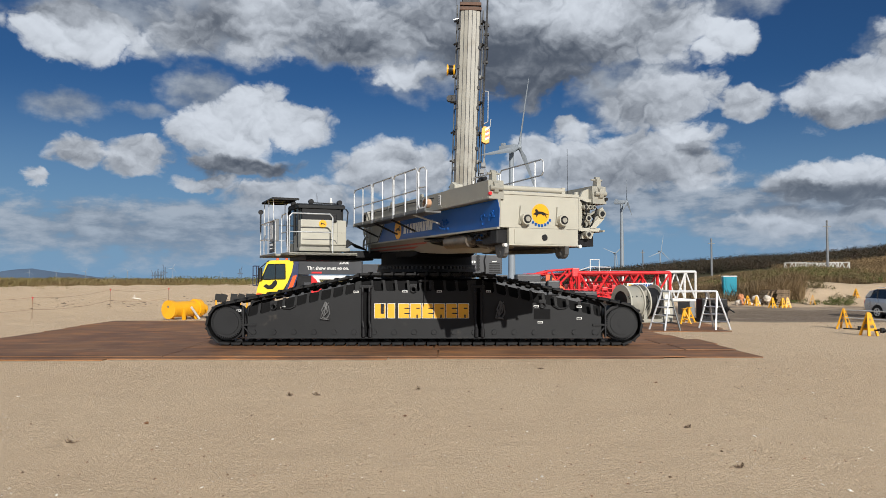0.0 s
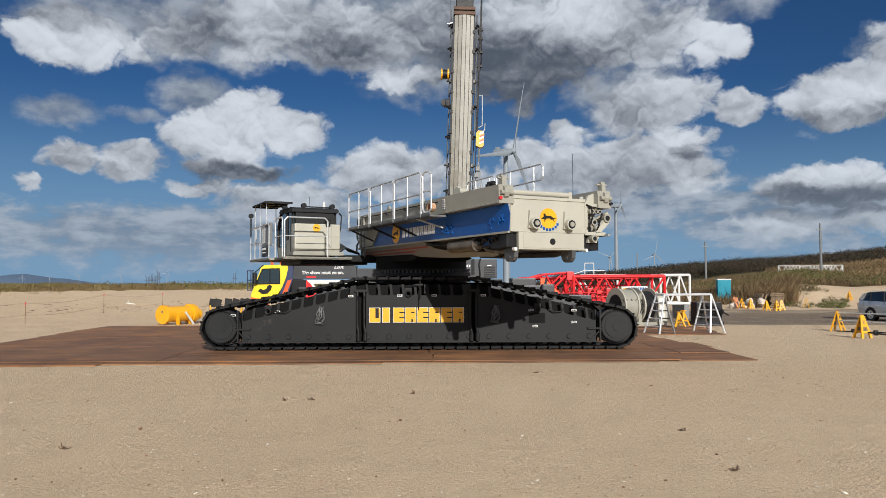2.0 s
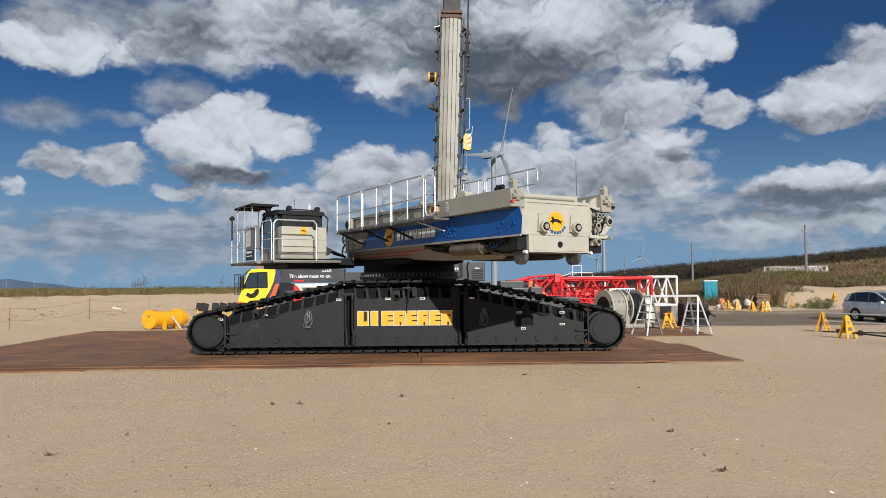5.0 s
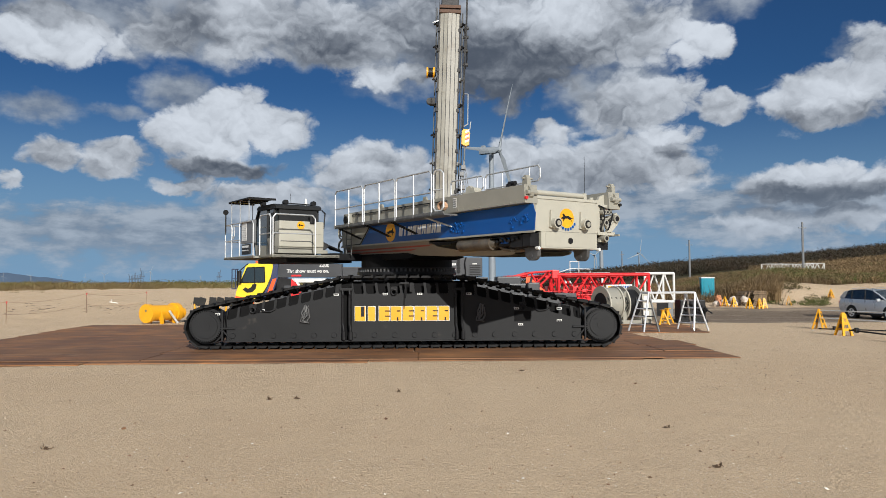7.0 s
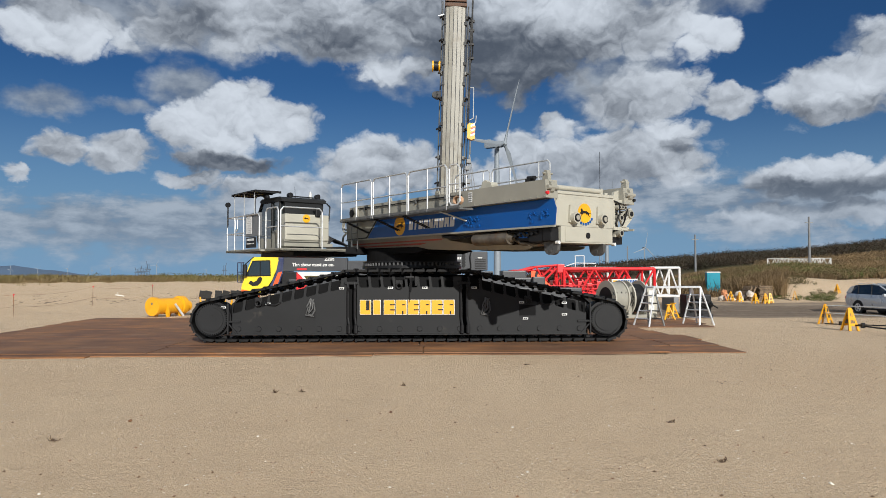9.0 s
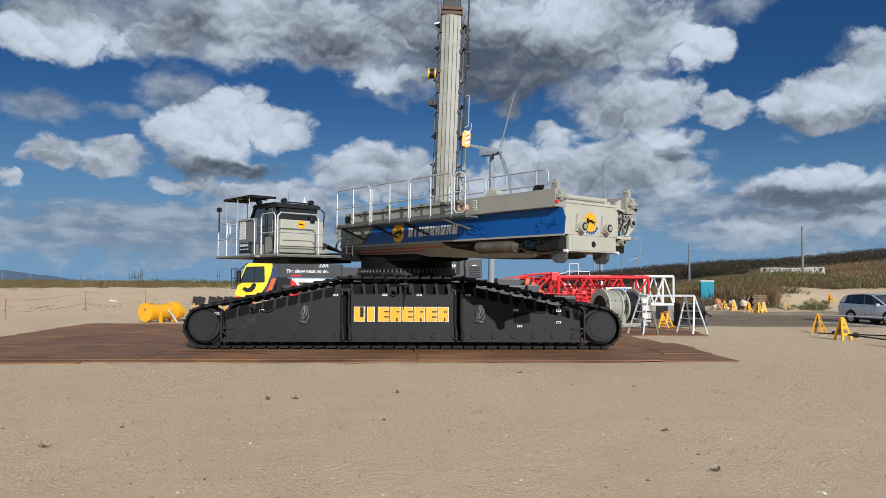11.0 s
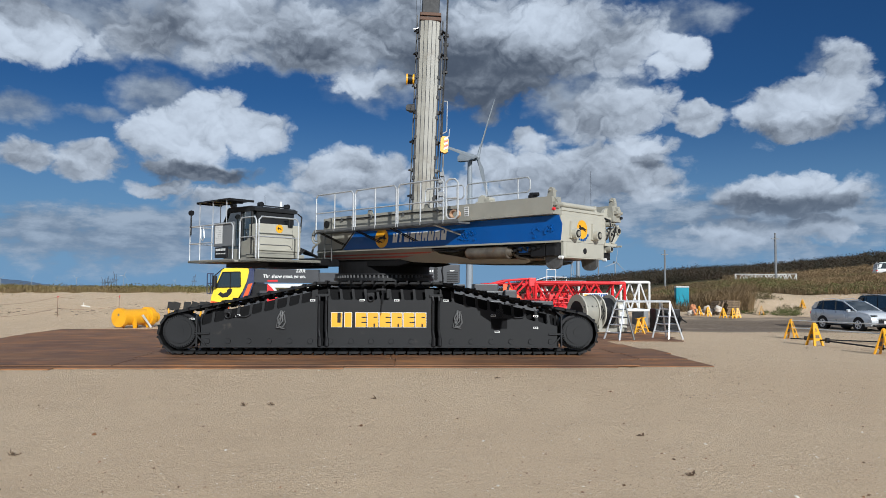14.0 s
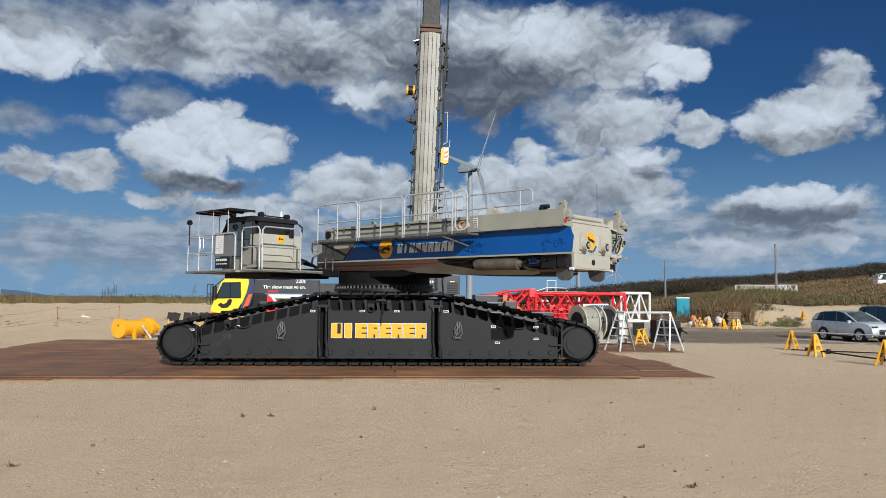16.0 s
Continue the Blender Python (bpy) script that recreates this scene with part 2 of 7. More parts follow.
def sand_material():
    m = bpy.data.materials.new("beach_sand")
    m.use_nodes = True
    n = Nodes(m.node_tree)
    pos = n.add("ShaderNodeTexCoord").outputs["Object"]
    sep = n.add("ShaderNodeSeparateXYZ", {0: pos})
    broad, mid, fine, grit = n.noise(pos, 0.12, 4), n.noise(pos, 1.3, 6, 0.62), n.noise(pos, 22, 5, 0.7), n.noise(pos, 120, 2, 0.6)
    crumb = n.noise(pos, 46, 3, 0.62)
    c = n.mix(n.smooth(broad, 0.3, 0.7), (0.565, 0.418, 0.272, 1), (0.62, 0.472, 0.315, 1))
    c = n.mix(n.math("MULTIPLY", n.smooth(mid, 0.45, 0.7), 0.22), c, (0.40, 0.29, 0.185, 1))
    c = n.mix(n.math("MULTIPLY", n.smooth(fine, 0.45, 0.72), 0.6), c, (0.67, 0.53, 0.37, 1))
    c = n.mix(n.math("MULTIPLY", n.smooth(crumb, 0.52, 0.68), 0.6), c, (0.33, 0.235, 0.15, 1))
    c = n.mix(n.math("MULTIPLY", n.smooth(grit, 0.55, 0.70), 0.75), c, (0.19, 0.14, 0.095, 1))
    c = n.mix(n.math("MULTIPLY", n.smooth(n.noise(pos, 80, 2, 0.5), 0.62, 0.70), 0.85), c, (0.84, 0.76, 0.64, 1))
    # a wet, packed lane of darker gravel where vehicles pass, ragged at its edges
    lane_y = n.math("ADD", sep.outputs[1], n.math("MULTIPLY", n.math("SUBTRACT", n.noise(pos, 0.25, 5, 0.65), 0.5), 9.0))
    lane = n.math("MULTIPLY", n.smooth(lane_y, 31.0, 35.0), n.smooth(lane_y, 51.0, 54.5, 1.0, 0.0))
    lane_x = n.math("ADD", sep.outputs[0], n.math("MULTIPLY", n.math("SUBTRACT", n.noise(pos, 0.2, 4, 0.6), 0.5), 6.0))
    lane = n.math("MULTIPLY", lane, n.smooth(lane_x, 5.0, 11.0))
    gravel = n.mix(n.smooth(n.noise(pos, 5.0, 6, 0.7), 0.35, 0.7), (0.105, 0.082, 0.065, 1), (0.21, 0.165, 0.125, 1))
    tracks = n.add("ShaderNodeVectorMath", {0: pos, 1: (0.10, 1.0, 1.0)}, operation="MULTIPLY").outputs[0]
    gravel = n.mix(n.math("MULTIPLY", n.smooth(n.noise(tracks, 0.55, 6, 0.65), 0.48, 0.66), 0.75), gravel, (0.33, 0.265, 0.195, 1))
    gravel = n.mix(n.math("MULTIPLY", n.smooth(n.noise(tracks, 0.9, 5, 0.6), 0.58, 0.7), 0.6), gravel, (0.13, 0.065, 0.04, 1))
    c = n.mix(n.math("MULTIPLY", lane, 0.9), c, gravel)
    # grass roots and litter darken the dune behind the beach
    turf = n.math("MULTIPLY", n.smooth(n.math("ADD", sep.outputs[1], n.math("MULTIPLY", mid, 6.0)), 62, 70), n.smooth(n.noise(pos, 0.5, 5, 0.6), 0.35, 0.6))
    c = n.mix(n.math("MULTIPLY", turf, 0.85), c, (0.13, 0.115, 0.06, 1))
    far = n.math("MULTIPLY", n.smooth(sep.outputs[1], 95, 112), n.smooth(sep.outputs[0], 0.0, 20.0))
    c = n.mix(far, c, n.mix(n.smooth(n.noise(pos, 0.05, 4, 0.6), 0.4, 0.6), (0.075, 0.052, 0.032, 1), (0.06, 0.055, 0.026, 1)))
    h = n.math("ADD", n.math("MULTIPLY", mid, 1.2), n.math("ADD", n.math("MULTIPLY_ADD", crumb, 0.3, n.math("MULTIPLY", fine, 0.8)), n.math("MULTIPLY", grit, 0.2)))
    b = n.add("ShaderNodeBump", {"Strength": 0.75, "Distance": 0.07, "Height": h})
    s = n.add("ShaderNodeBsdfPrincipled", {"Base Color": c, "Roughness": 0.95, "Normal": b.outputs[0], "Specular IOR Level": 0.15})
    n.add("ShaderNodeOutputMaterial", {0: s.outputs[0]})
    return m


def rust_material():
    """Rolled steel plate rusted brown: long smears along the plates, orange bloom, sand dragged over it."""
    m = bpy.data.materials.new("rusty_steel_plate")
    m.use_nodes = True
    n = Nodes(m.node_tree)
    pos = n.add("ShaderNodeNewGeometry").outputs["Position"]
    smear = n.add("ShaderNodeVectorMath", {0: pos, 1: (0.4, 1.0, 1.0)}, operation="MULTIPLY").outputs[0]
    broad, long_, fine = n.noise(pos, 0.45, 5, 0.6), n.noise(smear, 1.4, 6, 0.62), n.noise(pos, 30, 4, 0.65)
    c = n.mix(n.smooth(broad, 0.32, 0.68), (0.125, 0.06, 0.030, 1), (0.225, 0.115, 0.056, 1))
    c = n.mix(n.math("MULTIPLY", n.smooth(long_, 0.46, 0.70), 0.75), c, (0.36, 0.155, 0.05, 1))
    c = n.mix(n.math("MULTIPLY", n.smooth(n.noise(smear, 3.1, 6, 0.6), 0.52, 0.7), 0.55), c, (0.055, 0.033, 0.024, 1))
    c = n.mix(n.math("MULTIPLY", n.smooth(n.noise(pos, 0.8, 7, 0.68), 0.56, 0.74), 0.22), c, (0.38, 0.27, 0.17, 1))
    c = n.mix(n.math("MULTIPLY", n.smooth(fine, 0.5, 0.75), 0.35), c, (0.07, 0.038, 0.025, 1))
    r = n.add("ShaderNodeObjectInfo").outputs["Random"]
    c = n.mix(1.0, c, n.mix(r, (0.86, 0.86, 0.86, 1), (1.08, 1.08, 1.08, 1)), "MULTIPLY")
    b = n.add("ShaderNodeBump", {"Strength": 0.4, "Distance": 0.006, "Height": n.math("ADD", fine, long_)})
    s = n.add("ShaderNodeBsdfPrincipled", {"Base Color": c, "Roughness": n.math("MULTIPLY_ADD", broad, 0.4, 0.5), "Normal": b.outputs[0], "Specular IOR Level": 0.35})
    n.add("ShaderNodeOutputMaterial", {0: s.outputs[0]})
    return m


def glass_material(name, tint, rough=0.03):
    m = bpy.data.materials.new(name)
    m.use_nodes = True
    n = Nodes(m.node_tree)
    s = n.add("ShaderNodeBsdfPrincipled", {"Base Color": (*tint, 1), "Roughness": rough, "Specular IOR Level": 0.8, "Coat Weight": 0.5})
    n.add("ShaderNodeOutputMaterial", {0: s.outputs[0]})
    return m


def blades_material(name, a, b, dry):
    m = bpy.data.materials.new(name)
    m.use_nodes = True
    n = Nodes(m.node_tree)
    r = n.add("ShaderNodeNewGeometry").outputs["Random Per Island"]
    pos = n.add("ShaderNodeTexCoord").outputs["Object"]
    c = n.mix(r, (*a, 1), (*b, 1))
    c = n.mix(n.smooth(n.noise(pos, 0.12, 4, 0.6), 0.42, 0.62), c, (*dry, 1))
    s = n.add("ShaderNodeBsdfPrincipled", {"Base Color": c, "Roughness": 0.75, "Specular IOR Level": 0.2})
    n.add("ShaderNodeOutputMaterial", {0: s.outputs[0]})
    return m


SAND = sand_material()
RUST = rust_material()
CHAR = material("charcoal_paint", (0.0145, 0.015, 0.016), 0.6, 0.0, 0.14, 1.2, 80, 0.002, (0.05, 0.045, 0.038), 0.08, 2.2, spec=0.25)
SHOE = material("worn_track_steel", (0.013, 0.013, 0.0135), 0.6, 0.1, 0.3, 4, 60, 0.004, (0.05, 0.04, 0.03), 0.12, 6, each=0.35, spec=0.2)
BLACK = material("greasy_black_steel", (0.010, 0.010, 0.011), 0.5, 0.1, 0.3, 5, 60, 0.003, spec=0.3)
CREAM = material("cream_white_paint", (0.385, 0.37, 0.31), 0.45, 0.0, 0.05, 1.5, 90, 0.001, (0.40, 0.36, 0.28), 0.04, 3.5, coat=0.15)
# duller than the cream: weathered, with some shade of flanks and underside put in
GREYCREAM = material("weathered_shaded_cream", (0.265, 0.255, 0.215), 0.5, 0.0, 0.08, 1.2, 90, 0.001, (0.33, 0.29, 0.22), 0.12, 2.5)
BLUE = material("royal_blue_paint", (0.002, 0.066, 0.27), 0.5, 0.0, 0.06, 1.5, 90, 0.001, coat=0.08, spec=0.3)
GALV = material("galvanised_steel", (0.55, 0.56, 0.56), 0.38, 0.55, 0.12, 6, 60, 0.001)
# near-black steel with the shade of notches, drum and belly put in
SHADE_BLACK = material("shade_black_steel", (0.005, 0.005, 0.0055), 0.75, 0.0, 0.3, 5, 60, 0.003, spec=0.15)
DECK = material("dull_deck_steel", (0.22, 0.22, 0.21), 0.55, 0.2, 0.15, 4, 90, 0.004)
GRATE = material("grey_walkway_steel", (0.13, 0.132, 0.13), 0.5, 0.3, 0.2, 4, 90, 0.006)
YELLOW = material("signal_yellow_paint", (0.72, 0.345, 0.006), 0.45, 0.0, 0.07, 2, 90, 0.001, (0.45, 0.25, 0.05), 0.05, 4)
WHITE = material("white_paint", (0.62, 0.62, 0.60), 0.45, 0.0, 0.06, 3, 90, 0.001, (0.5, 0.46, 0.4), 0.06, 5)
RED = material("signal_red_paint", (0.62, 0.018, 0.022), 0.4, 0.0, 0.1, 2, 90, 0.001, (0.3, 0.03, 0.03), 0.08, 4)
ORANGE = material("red_orange_paint", (0.78, 0.10, 0.015), 0.42, 0.0, 0.08, 2, 90, 0.001)
TEAL = material("teal_plastic", (0.0, 0.21, 0.29), 0.45, 0.0, 0.05, 2, 90, 0.001)
DGLASS = glass_material("dark_cab_glass", (0.02, 0.028, 0.03))
ALU = material("aluminium", (0.72, 0.73, 0.74), 0.35, 0.6, 0.08, 6, 60, 0.001)
PALE = material("turbine_grey_paint", (0.21, 0.235, 0.26), 0.55, 0.0, 0.04, 0.2, 4, 0.001)


# ------------------------------------------------------------------ mesh helpers
def bm_new():
    return bmesh.new()


def box(bm, lo, hi, m=None, bevel=0.0):
    """An upright box between two corners, in the space m, with edges rounded by bevel."""
    lo, hi = Vector(lo), Vector(hi)
    made = bmesh.ops.create_cube(bm, size=1.0)["verts"]
    for v in made:
        v.co = Vector(((v.co.x + 0.5) * (hi.x - lo.x) + lo.x, (v.co.y + 0.5) * (hi.y - lo.y) + lo.y, (v.co.z + 0.5) * (hi.z - lo.z) + lo.z))
    if bevel:
        edges = {e for v in made for e in v.link_edges}
        made = [v for v in bmesh.ops.bevel(bm, geom=list(edges) + made, offset=bevel, segments=2, affect="EDGES", profile=0.6)["verts"]]
    if m is not None:
        for v in made:
            v.co = m @ v.co
    return made


def rod(bm, a, b, r, seg=8, r2=None):
    """A round bar from a to b."""
    a, b = Vector(a), Vector(b)
    d = b - a
    if d.length < 1e-6:
        return []
    m = Matrix.Translation((a + b) / 2) @ d.to_track_quat("Z", "Y").to_matrix().to_4x4()
    return bmesh.ops.create_cone(bm, cap_ends=True, segments=seg, radius1=r, radius2=r if r2 is None else r2, depth=d.length, matrix=m)["verts"]


def pipe(bm, points, r, seg=8, closed=False):
    pts = [Vector(p) for p in points]
    pairs = list(zip(pts, pts[1:])) + ([(pts[-1], pts[0])] if closed else [])
    for a, b in pairs:
        rod(bm, a, b, r, seg)
    for p in pts:
        bmesh.ops.create_icosphere(bm, subdivisions=1, radius=r * 1.02, matrix=Matrix.Translation(p))


def slab(bm, outline, depth, m=None):
    """A plate: a closed outline of (x, z), from y = 0 to y = depth, in the space m."""
    m = m or Matrix()
    front = [bm.verts.new(m @ Vector((x, 0, z))) for x, z in outline]
    back = [bm.verts.new(m @ Vector((x, depth, z))) for x, z in outline]
    k = len(outline)
    faces = [bm.faces.new(front), bm.faces.new(back[::-1])]
    for i in range(k):
        faces.append(bm.faces.new((front[i], back[i], back[(i + 1) % k], front[(i + 1) % k])))
    bmesh.ops.recalc_face_normals(bm, faces=faces)
    return front + back


def link(name, bm, mat, parent=None, smooth=0.0):
    me = bpy.data.meshes.new(name)
    if smooth:
        for f in bm.faces:
            f.smooth = True
        for e in bm.edges:
            if len(e.link_faces) == 2 and e.calc_face_angle(0) > radians(smooth):
                e.smooth = False
    bm.to_mesh(me)
    bm.free()
    me.materials.append(mat)
    ob = new(name, me)
    ob.parent = parent
    return ob


def part(name, bm, mat, parent, label="", smooth=0.0):
    """One mesh object under a thing or under a part."""
    ob = link(name, bm, mat, parent, smooth)
    return tagged(ob, label) if label else ob


def empty(name, m, label, category, group="", kind=""):
    ob = new(name)
    ob.empty_display_size = 0.2
    ob.matrix_basis = m
    return tagged(ob, label, category, group, kind)


def share(name, ob, m, parent):
    """Another piece on the same mesh."""
    o = new(name, ob.data)
    o.parent, o.matrix_basis = parent, m
    return o


def words(name, text, size, mat, parent, m, label=""):
    """Lettering as a thin mesh lying in the xz plane of m."""
    cu = bpy.data.curves.new(name, "FONT")
    cu.body, cu.size, cu.extrude, cu.align_x, cu.align_y, cu.offset = text, size, 0.003, "CENTER", "CENTER", 0.006
    tmp = bpy.data.objects.new(name, cu)
    me = bpy.data.meshes.new_from_object(tmp)
    bpy.data.objects.remove(tmp)
    me.transform(m @ pose(0, 0, 0, 90))
    me.materials.clear()
    me.materials.append(mat)
    ob = new(name, me)
    ob.parent = parent
    return tagged(ob, label) if label else ob


# ------------------------------------------------------------------ ground
def lerp_steps(x, steps):
    return float(np.interp(x, [s[0] for s in steps], [s[1] for s in steps]))


def trodden(x, y):
    """Footprints and wind hollows away from the plates."""
    k = min(1, max(0, (-9 - x) / 4)) if y < 40 else 1
    return k * (0.09 * noise.noise(Vector((x * 1.1, y * 0.8, 6.0))) + 0.03 * noise.noise(Vector((x * 2.6, y * 1.6, 9.0))))


def ground_height(x, y):
    """Flat working ground; a low dune along the sea on one side, a grassy hill along the road on the other."""
    r = math.hypot(x, y)
    az = math.degrees(math.atan2(x, y))
    rough = 0.05 * noise.noise(Vector((x * 0.35, y * 0.35, 0.0))) + 0.22 * noise.noise(Vector((x * 0.07, y * 0.07, 4.0)))
    z = 0.0
    # dune on the seaward side
    sea = 1 - min(1, max(0, (az - 2) / 8))
    if az < -110:
        sea = 0
    up = min(1, max(0, (r - 38) / 26))
    dune = sea * (1.42 * up * up * (3 - 2 * up) + rough * min(1, max(0, (r - 34) / 10)))
    back = min(1, max(0, (r - 95) / 60))
    dune = dune * (1 - back) - sea * 5 * back
    # hill on the landward side
    land = min(1, max(0, (az - 12) / 10)) * (1 if az < 120 else max(0, 1 - (az - 120) / 20))
    foot = lerp_steps(az, ((12, 75), (20, 62), (26, 60), (29, 66), (35, 62), (60, 60)))
    h = lerp_steps(az, ((12, 0.8), (18, 1.5), (21, 1.9), (25, 2.2), (28, 2.5), (31, 2.9), (40, 3.6)))
    k = min(1, max(0, (r - foot) / 42))
    hill = land * (h * k * k * (3 - 2 * k) + rough * 1.6 * k)
    # far inland the ground keeps rising to wooded ridges
    mid = min(1, max(0, (az - 3) / 6))
    k = min(1, max(0, (r - 110) / 160))
    ridge = mid * lerp_steps(az, ((3, 1.2), (9, 2.4), (17, 4.9), (22.5, 5.3), (27.5, 6.0), (31, 7.2), (33, 8.4), (40, 9.5))) * k if az < 140 else 0
    # a bare sandy bank cut into the foot of the hill
    if 22 < az < 40:
        k, q = min(1, max(0, (r - 61) / 10)), min(1, max(0, (r - 71) / 34))
        hill += min(1, (az - 22) / 4) * min(1, (40 - az) / 6) * (1.25 + rough) * k * k * (3 - 2 * k) * (1 - q)
    # the vehicle lane lies a little lower
    if x > 9 and y > 30:
        k = min(1, (x - 9) / 5) * min(1, (y - 30) / 9) * max(0, 1 - max(0, y - 46) / 14)
        z -= 0.45 * k
    return z + dune + hill + ridge + (0.012 * noise.noise(Vector((x * 0.9, y * 0.9, 2.0))) if 4 < r < 60 else 0) + (trodden(x, y) if 24 < r < 72 else 0)


def build_ground():
    rings = [0.0] + [0.6 * 1.05 ** i for i in range(0, 62)]
    while rings[-1] < 460:
        rings.append(rings[-1] * (1.012 if rings[-1] < 70 else 1.03))
    rings = [r for r in rings if r < 460] + [620, 900, 1400, 2200, 3400, 4800]
    angles = []
    a = -180.0
    while a < 180:
        angles.append(a)
        a += 0.5 if -42 <= a < 42 else 4.0
    verts, faces = [(0, 0, 0)], []
    for r in rings[1:]:
        for a in angles:
            x, y = r * math.sin(radians(a)), r * math.cos(radians(a))
            verts.append((x, y, ground_height(x, y)))
    k = len(angles)
    for j in range(k):
        faces.append((0, 1 + (j + 1) % k, 1 + j))
    for i in range(len(rings) - 2):
        for j in range(k):
            p, q = 1 + i * k + j, 1 + i * k + (j + 1) % k
            faces.append((p, q, q + k, p + k))
    me = bpy.data.meshes.new("ground")
    me.from_pydata(verts, [], faces)
    me.polygons.foreach_set("use_smooth", [True] * len(me.polygons))
    me.materials.append(SAND)
    me.update()
    return tagged(new("ground", me), "pale brown beach sand with shells, gravel lane and dunes", "ground", kind="structure")


build_ground()


def build_sea():
    m = material("sea_water", (0.018, 0.05, 0.085), 0.25, 0, 0.15, 0.02, 0.4, 0.3)
    bm = bm_new()
    ring = []
    for r in (150, 4900):
        ring.append([bm.verts.new((r * math.sin(radians(a)), r * math.cos(radians(a)), -2.2)) for a in range(-130, 16, 2)])
    for i in range(len(ring[0]) - 1):
        bm.faces.new((ring[0][i], ring[0][i + 1], ring[1][i + 1], ring[1][i]))
    return tagged(link("water", bm, m), "dark blue sea along the horizon behind the dune", "sea", kind="structure")


build_sea()

# ------------------------------------------------------------------ steel road plates
def build_plates():
    """Rusty steel plates laid out as a working platform; each is loose."""
    rnd = random.Random(5)

    def plate(x0, y0, x1, y1, z, thick=0.024):
        bm = bm_new()
        w, d = (x1 - x0) / 2, (y1 - y0) / 2
        box(bm, (-w, -d, 0), (w, d, thick), None, 0.002)
        for sx in (-0.72, 0.72):
            rod(bm, (sx * w, 0, thick - 0.004), (sx * w, 0, thick + 0.002), 0.035, 10)
        ob = link("steel_plate", bm, RUST)
        ob.matrix_basis = pose((x0 + x1) / 2, (y0 + y1) / 2, z, rnd.uniform(-0.04, 0.04), rnd.uniform(-0.03, 0.03), rnd.uniform(-0.3, 0.3))
        tagged(ob, "rust-brown steel road plate lying on the sand", "steel plate", "steel road plates")

    z = 0.004
    # lower course along the front, peeping out from under the upper one
    x = -13.4
    while x < 6.6:
        plate(x, 16.1 + 0.035 * (x + 13), min(x + 6.07, 7.15), 17.6 + 0.035 * (x + 13), z)
        x += 6.1
    starts = (-12.3, -12.45, -12.6, -12.75, -12.9, -13.0, -13.15, -13.3, -13.4)
    ends = (5.4, 7.1, 7.25, 6.9, 6.75, 5.6, 4.2, 2.4, -3.0)
    for i in range(9):
        y0, x = 16.62 + i * 1.56, starts[i] + rnd.uniform(-0.06, 0.06)
        while x < ends[i] - 0.5:
            plate(x, y0, min(x + 6.07, ends[i]), y0 + 1.548, z + 0.028)
            x += 6.1
    # one plate bridging to the winch
    plate(5.8, 24.9, 9.6, 26.4, z)
    plate(6.0, 26.5, 9.9, 28.0, z)
    plate(6.4, 28.1, 10.2, 29.6, z)


PLATE_TOP = 0.058

# ------------------------------------------------------------------ crawler undercarriage
AX, AY = -0.475, 21.5


def front(y):
    """Space for slabs on a wall at y that looks towards -y."""
    return Matrix.Translation((0, y, 0))


DRAB0 = material("grey_bolt_steel", (0.09, 0.09, 0.09), 0.5, 0.3)
LX, WZ, WR = 5.035, 0.555, 0.555      # end wheel from the middle, its height and the track's outer radius
KX, KZ = 1.55, 1.86                   # where the upper run levels out


def track_path():
    """The outer line of one track as (x, z), counter-clockwise, evenly spaced by one shoe."""
    pts = [(-LX, 0.0), (LX, 0.0)]
    d = Vector((KX - LX, KZ - WZ))
    # tangent from (KX, KZ) to the right-hand wheel
    dist = d.length
    base = math.atan2(d.y, d.x)
    off = math.acos(WR / dist)
    end = base - off
    k = 14
    for i in range(1, k + 1):
        a = -math.pi / 2 + (end + math.pi / 2) * i / k
        pts.append((LX + WR * math.cos(a), WZ + WR * math.sin(a)))
    pts.append((KX, KZ))
    left = [(-x, z) for x, z in pts[1:]][::-1]
    pts = pts[1:] + left
    pts.append(pts[0])
    seg = [math.dist(a, b) for a, b in zip(pts, pts[1:])]
    total = sum(seg)
    count = round(total / 0.292)
    out, i, run = [], 0, 0.0
    for c in range(count):
        s = (c + 0.5) * total / count
        while run + seg[i] < s:
            run += seg[i]
            i += 1
        f = (s - run) / seg[i]
        a, b = Vector(pts[i]), Vector(pts[i + 1])
        t = (b - a).normalized()
        out.append((a.lerp(b, f), math.atan2(t.y, t.x)))
    return out, total / count


def frame_line(x):
    """Upper edge of the side frame."""
    x = abs(x)
    return float(np.interp(x, (0, KX, 4.6, 5.5), (1.66, 1.66, 0.98, 0.72)))


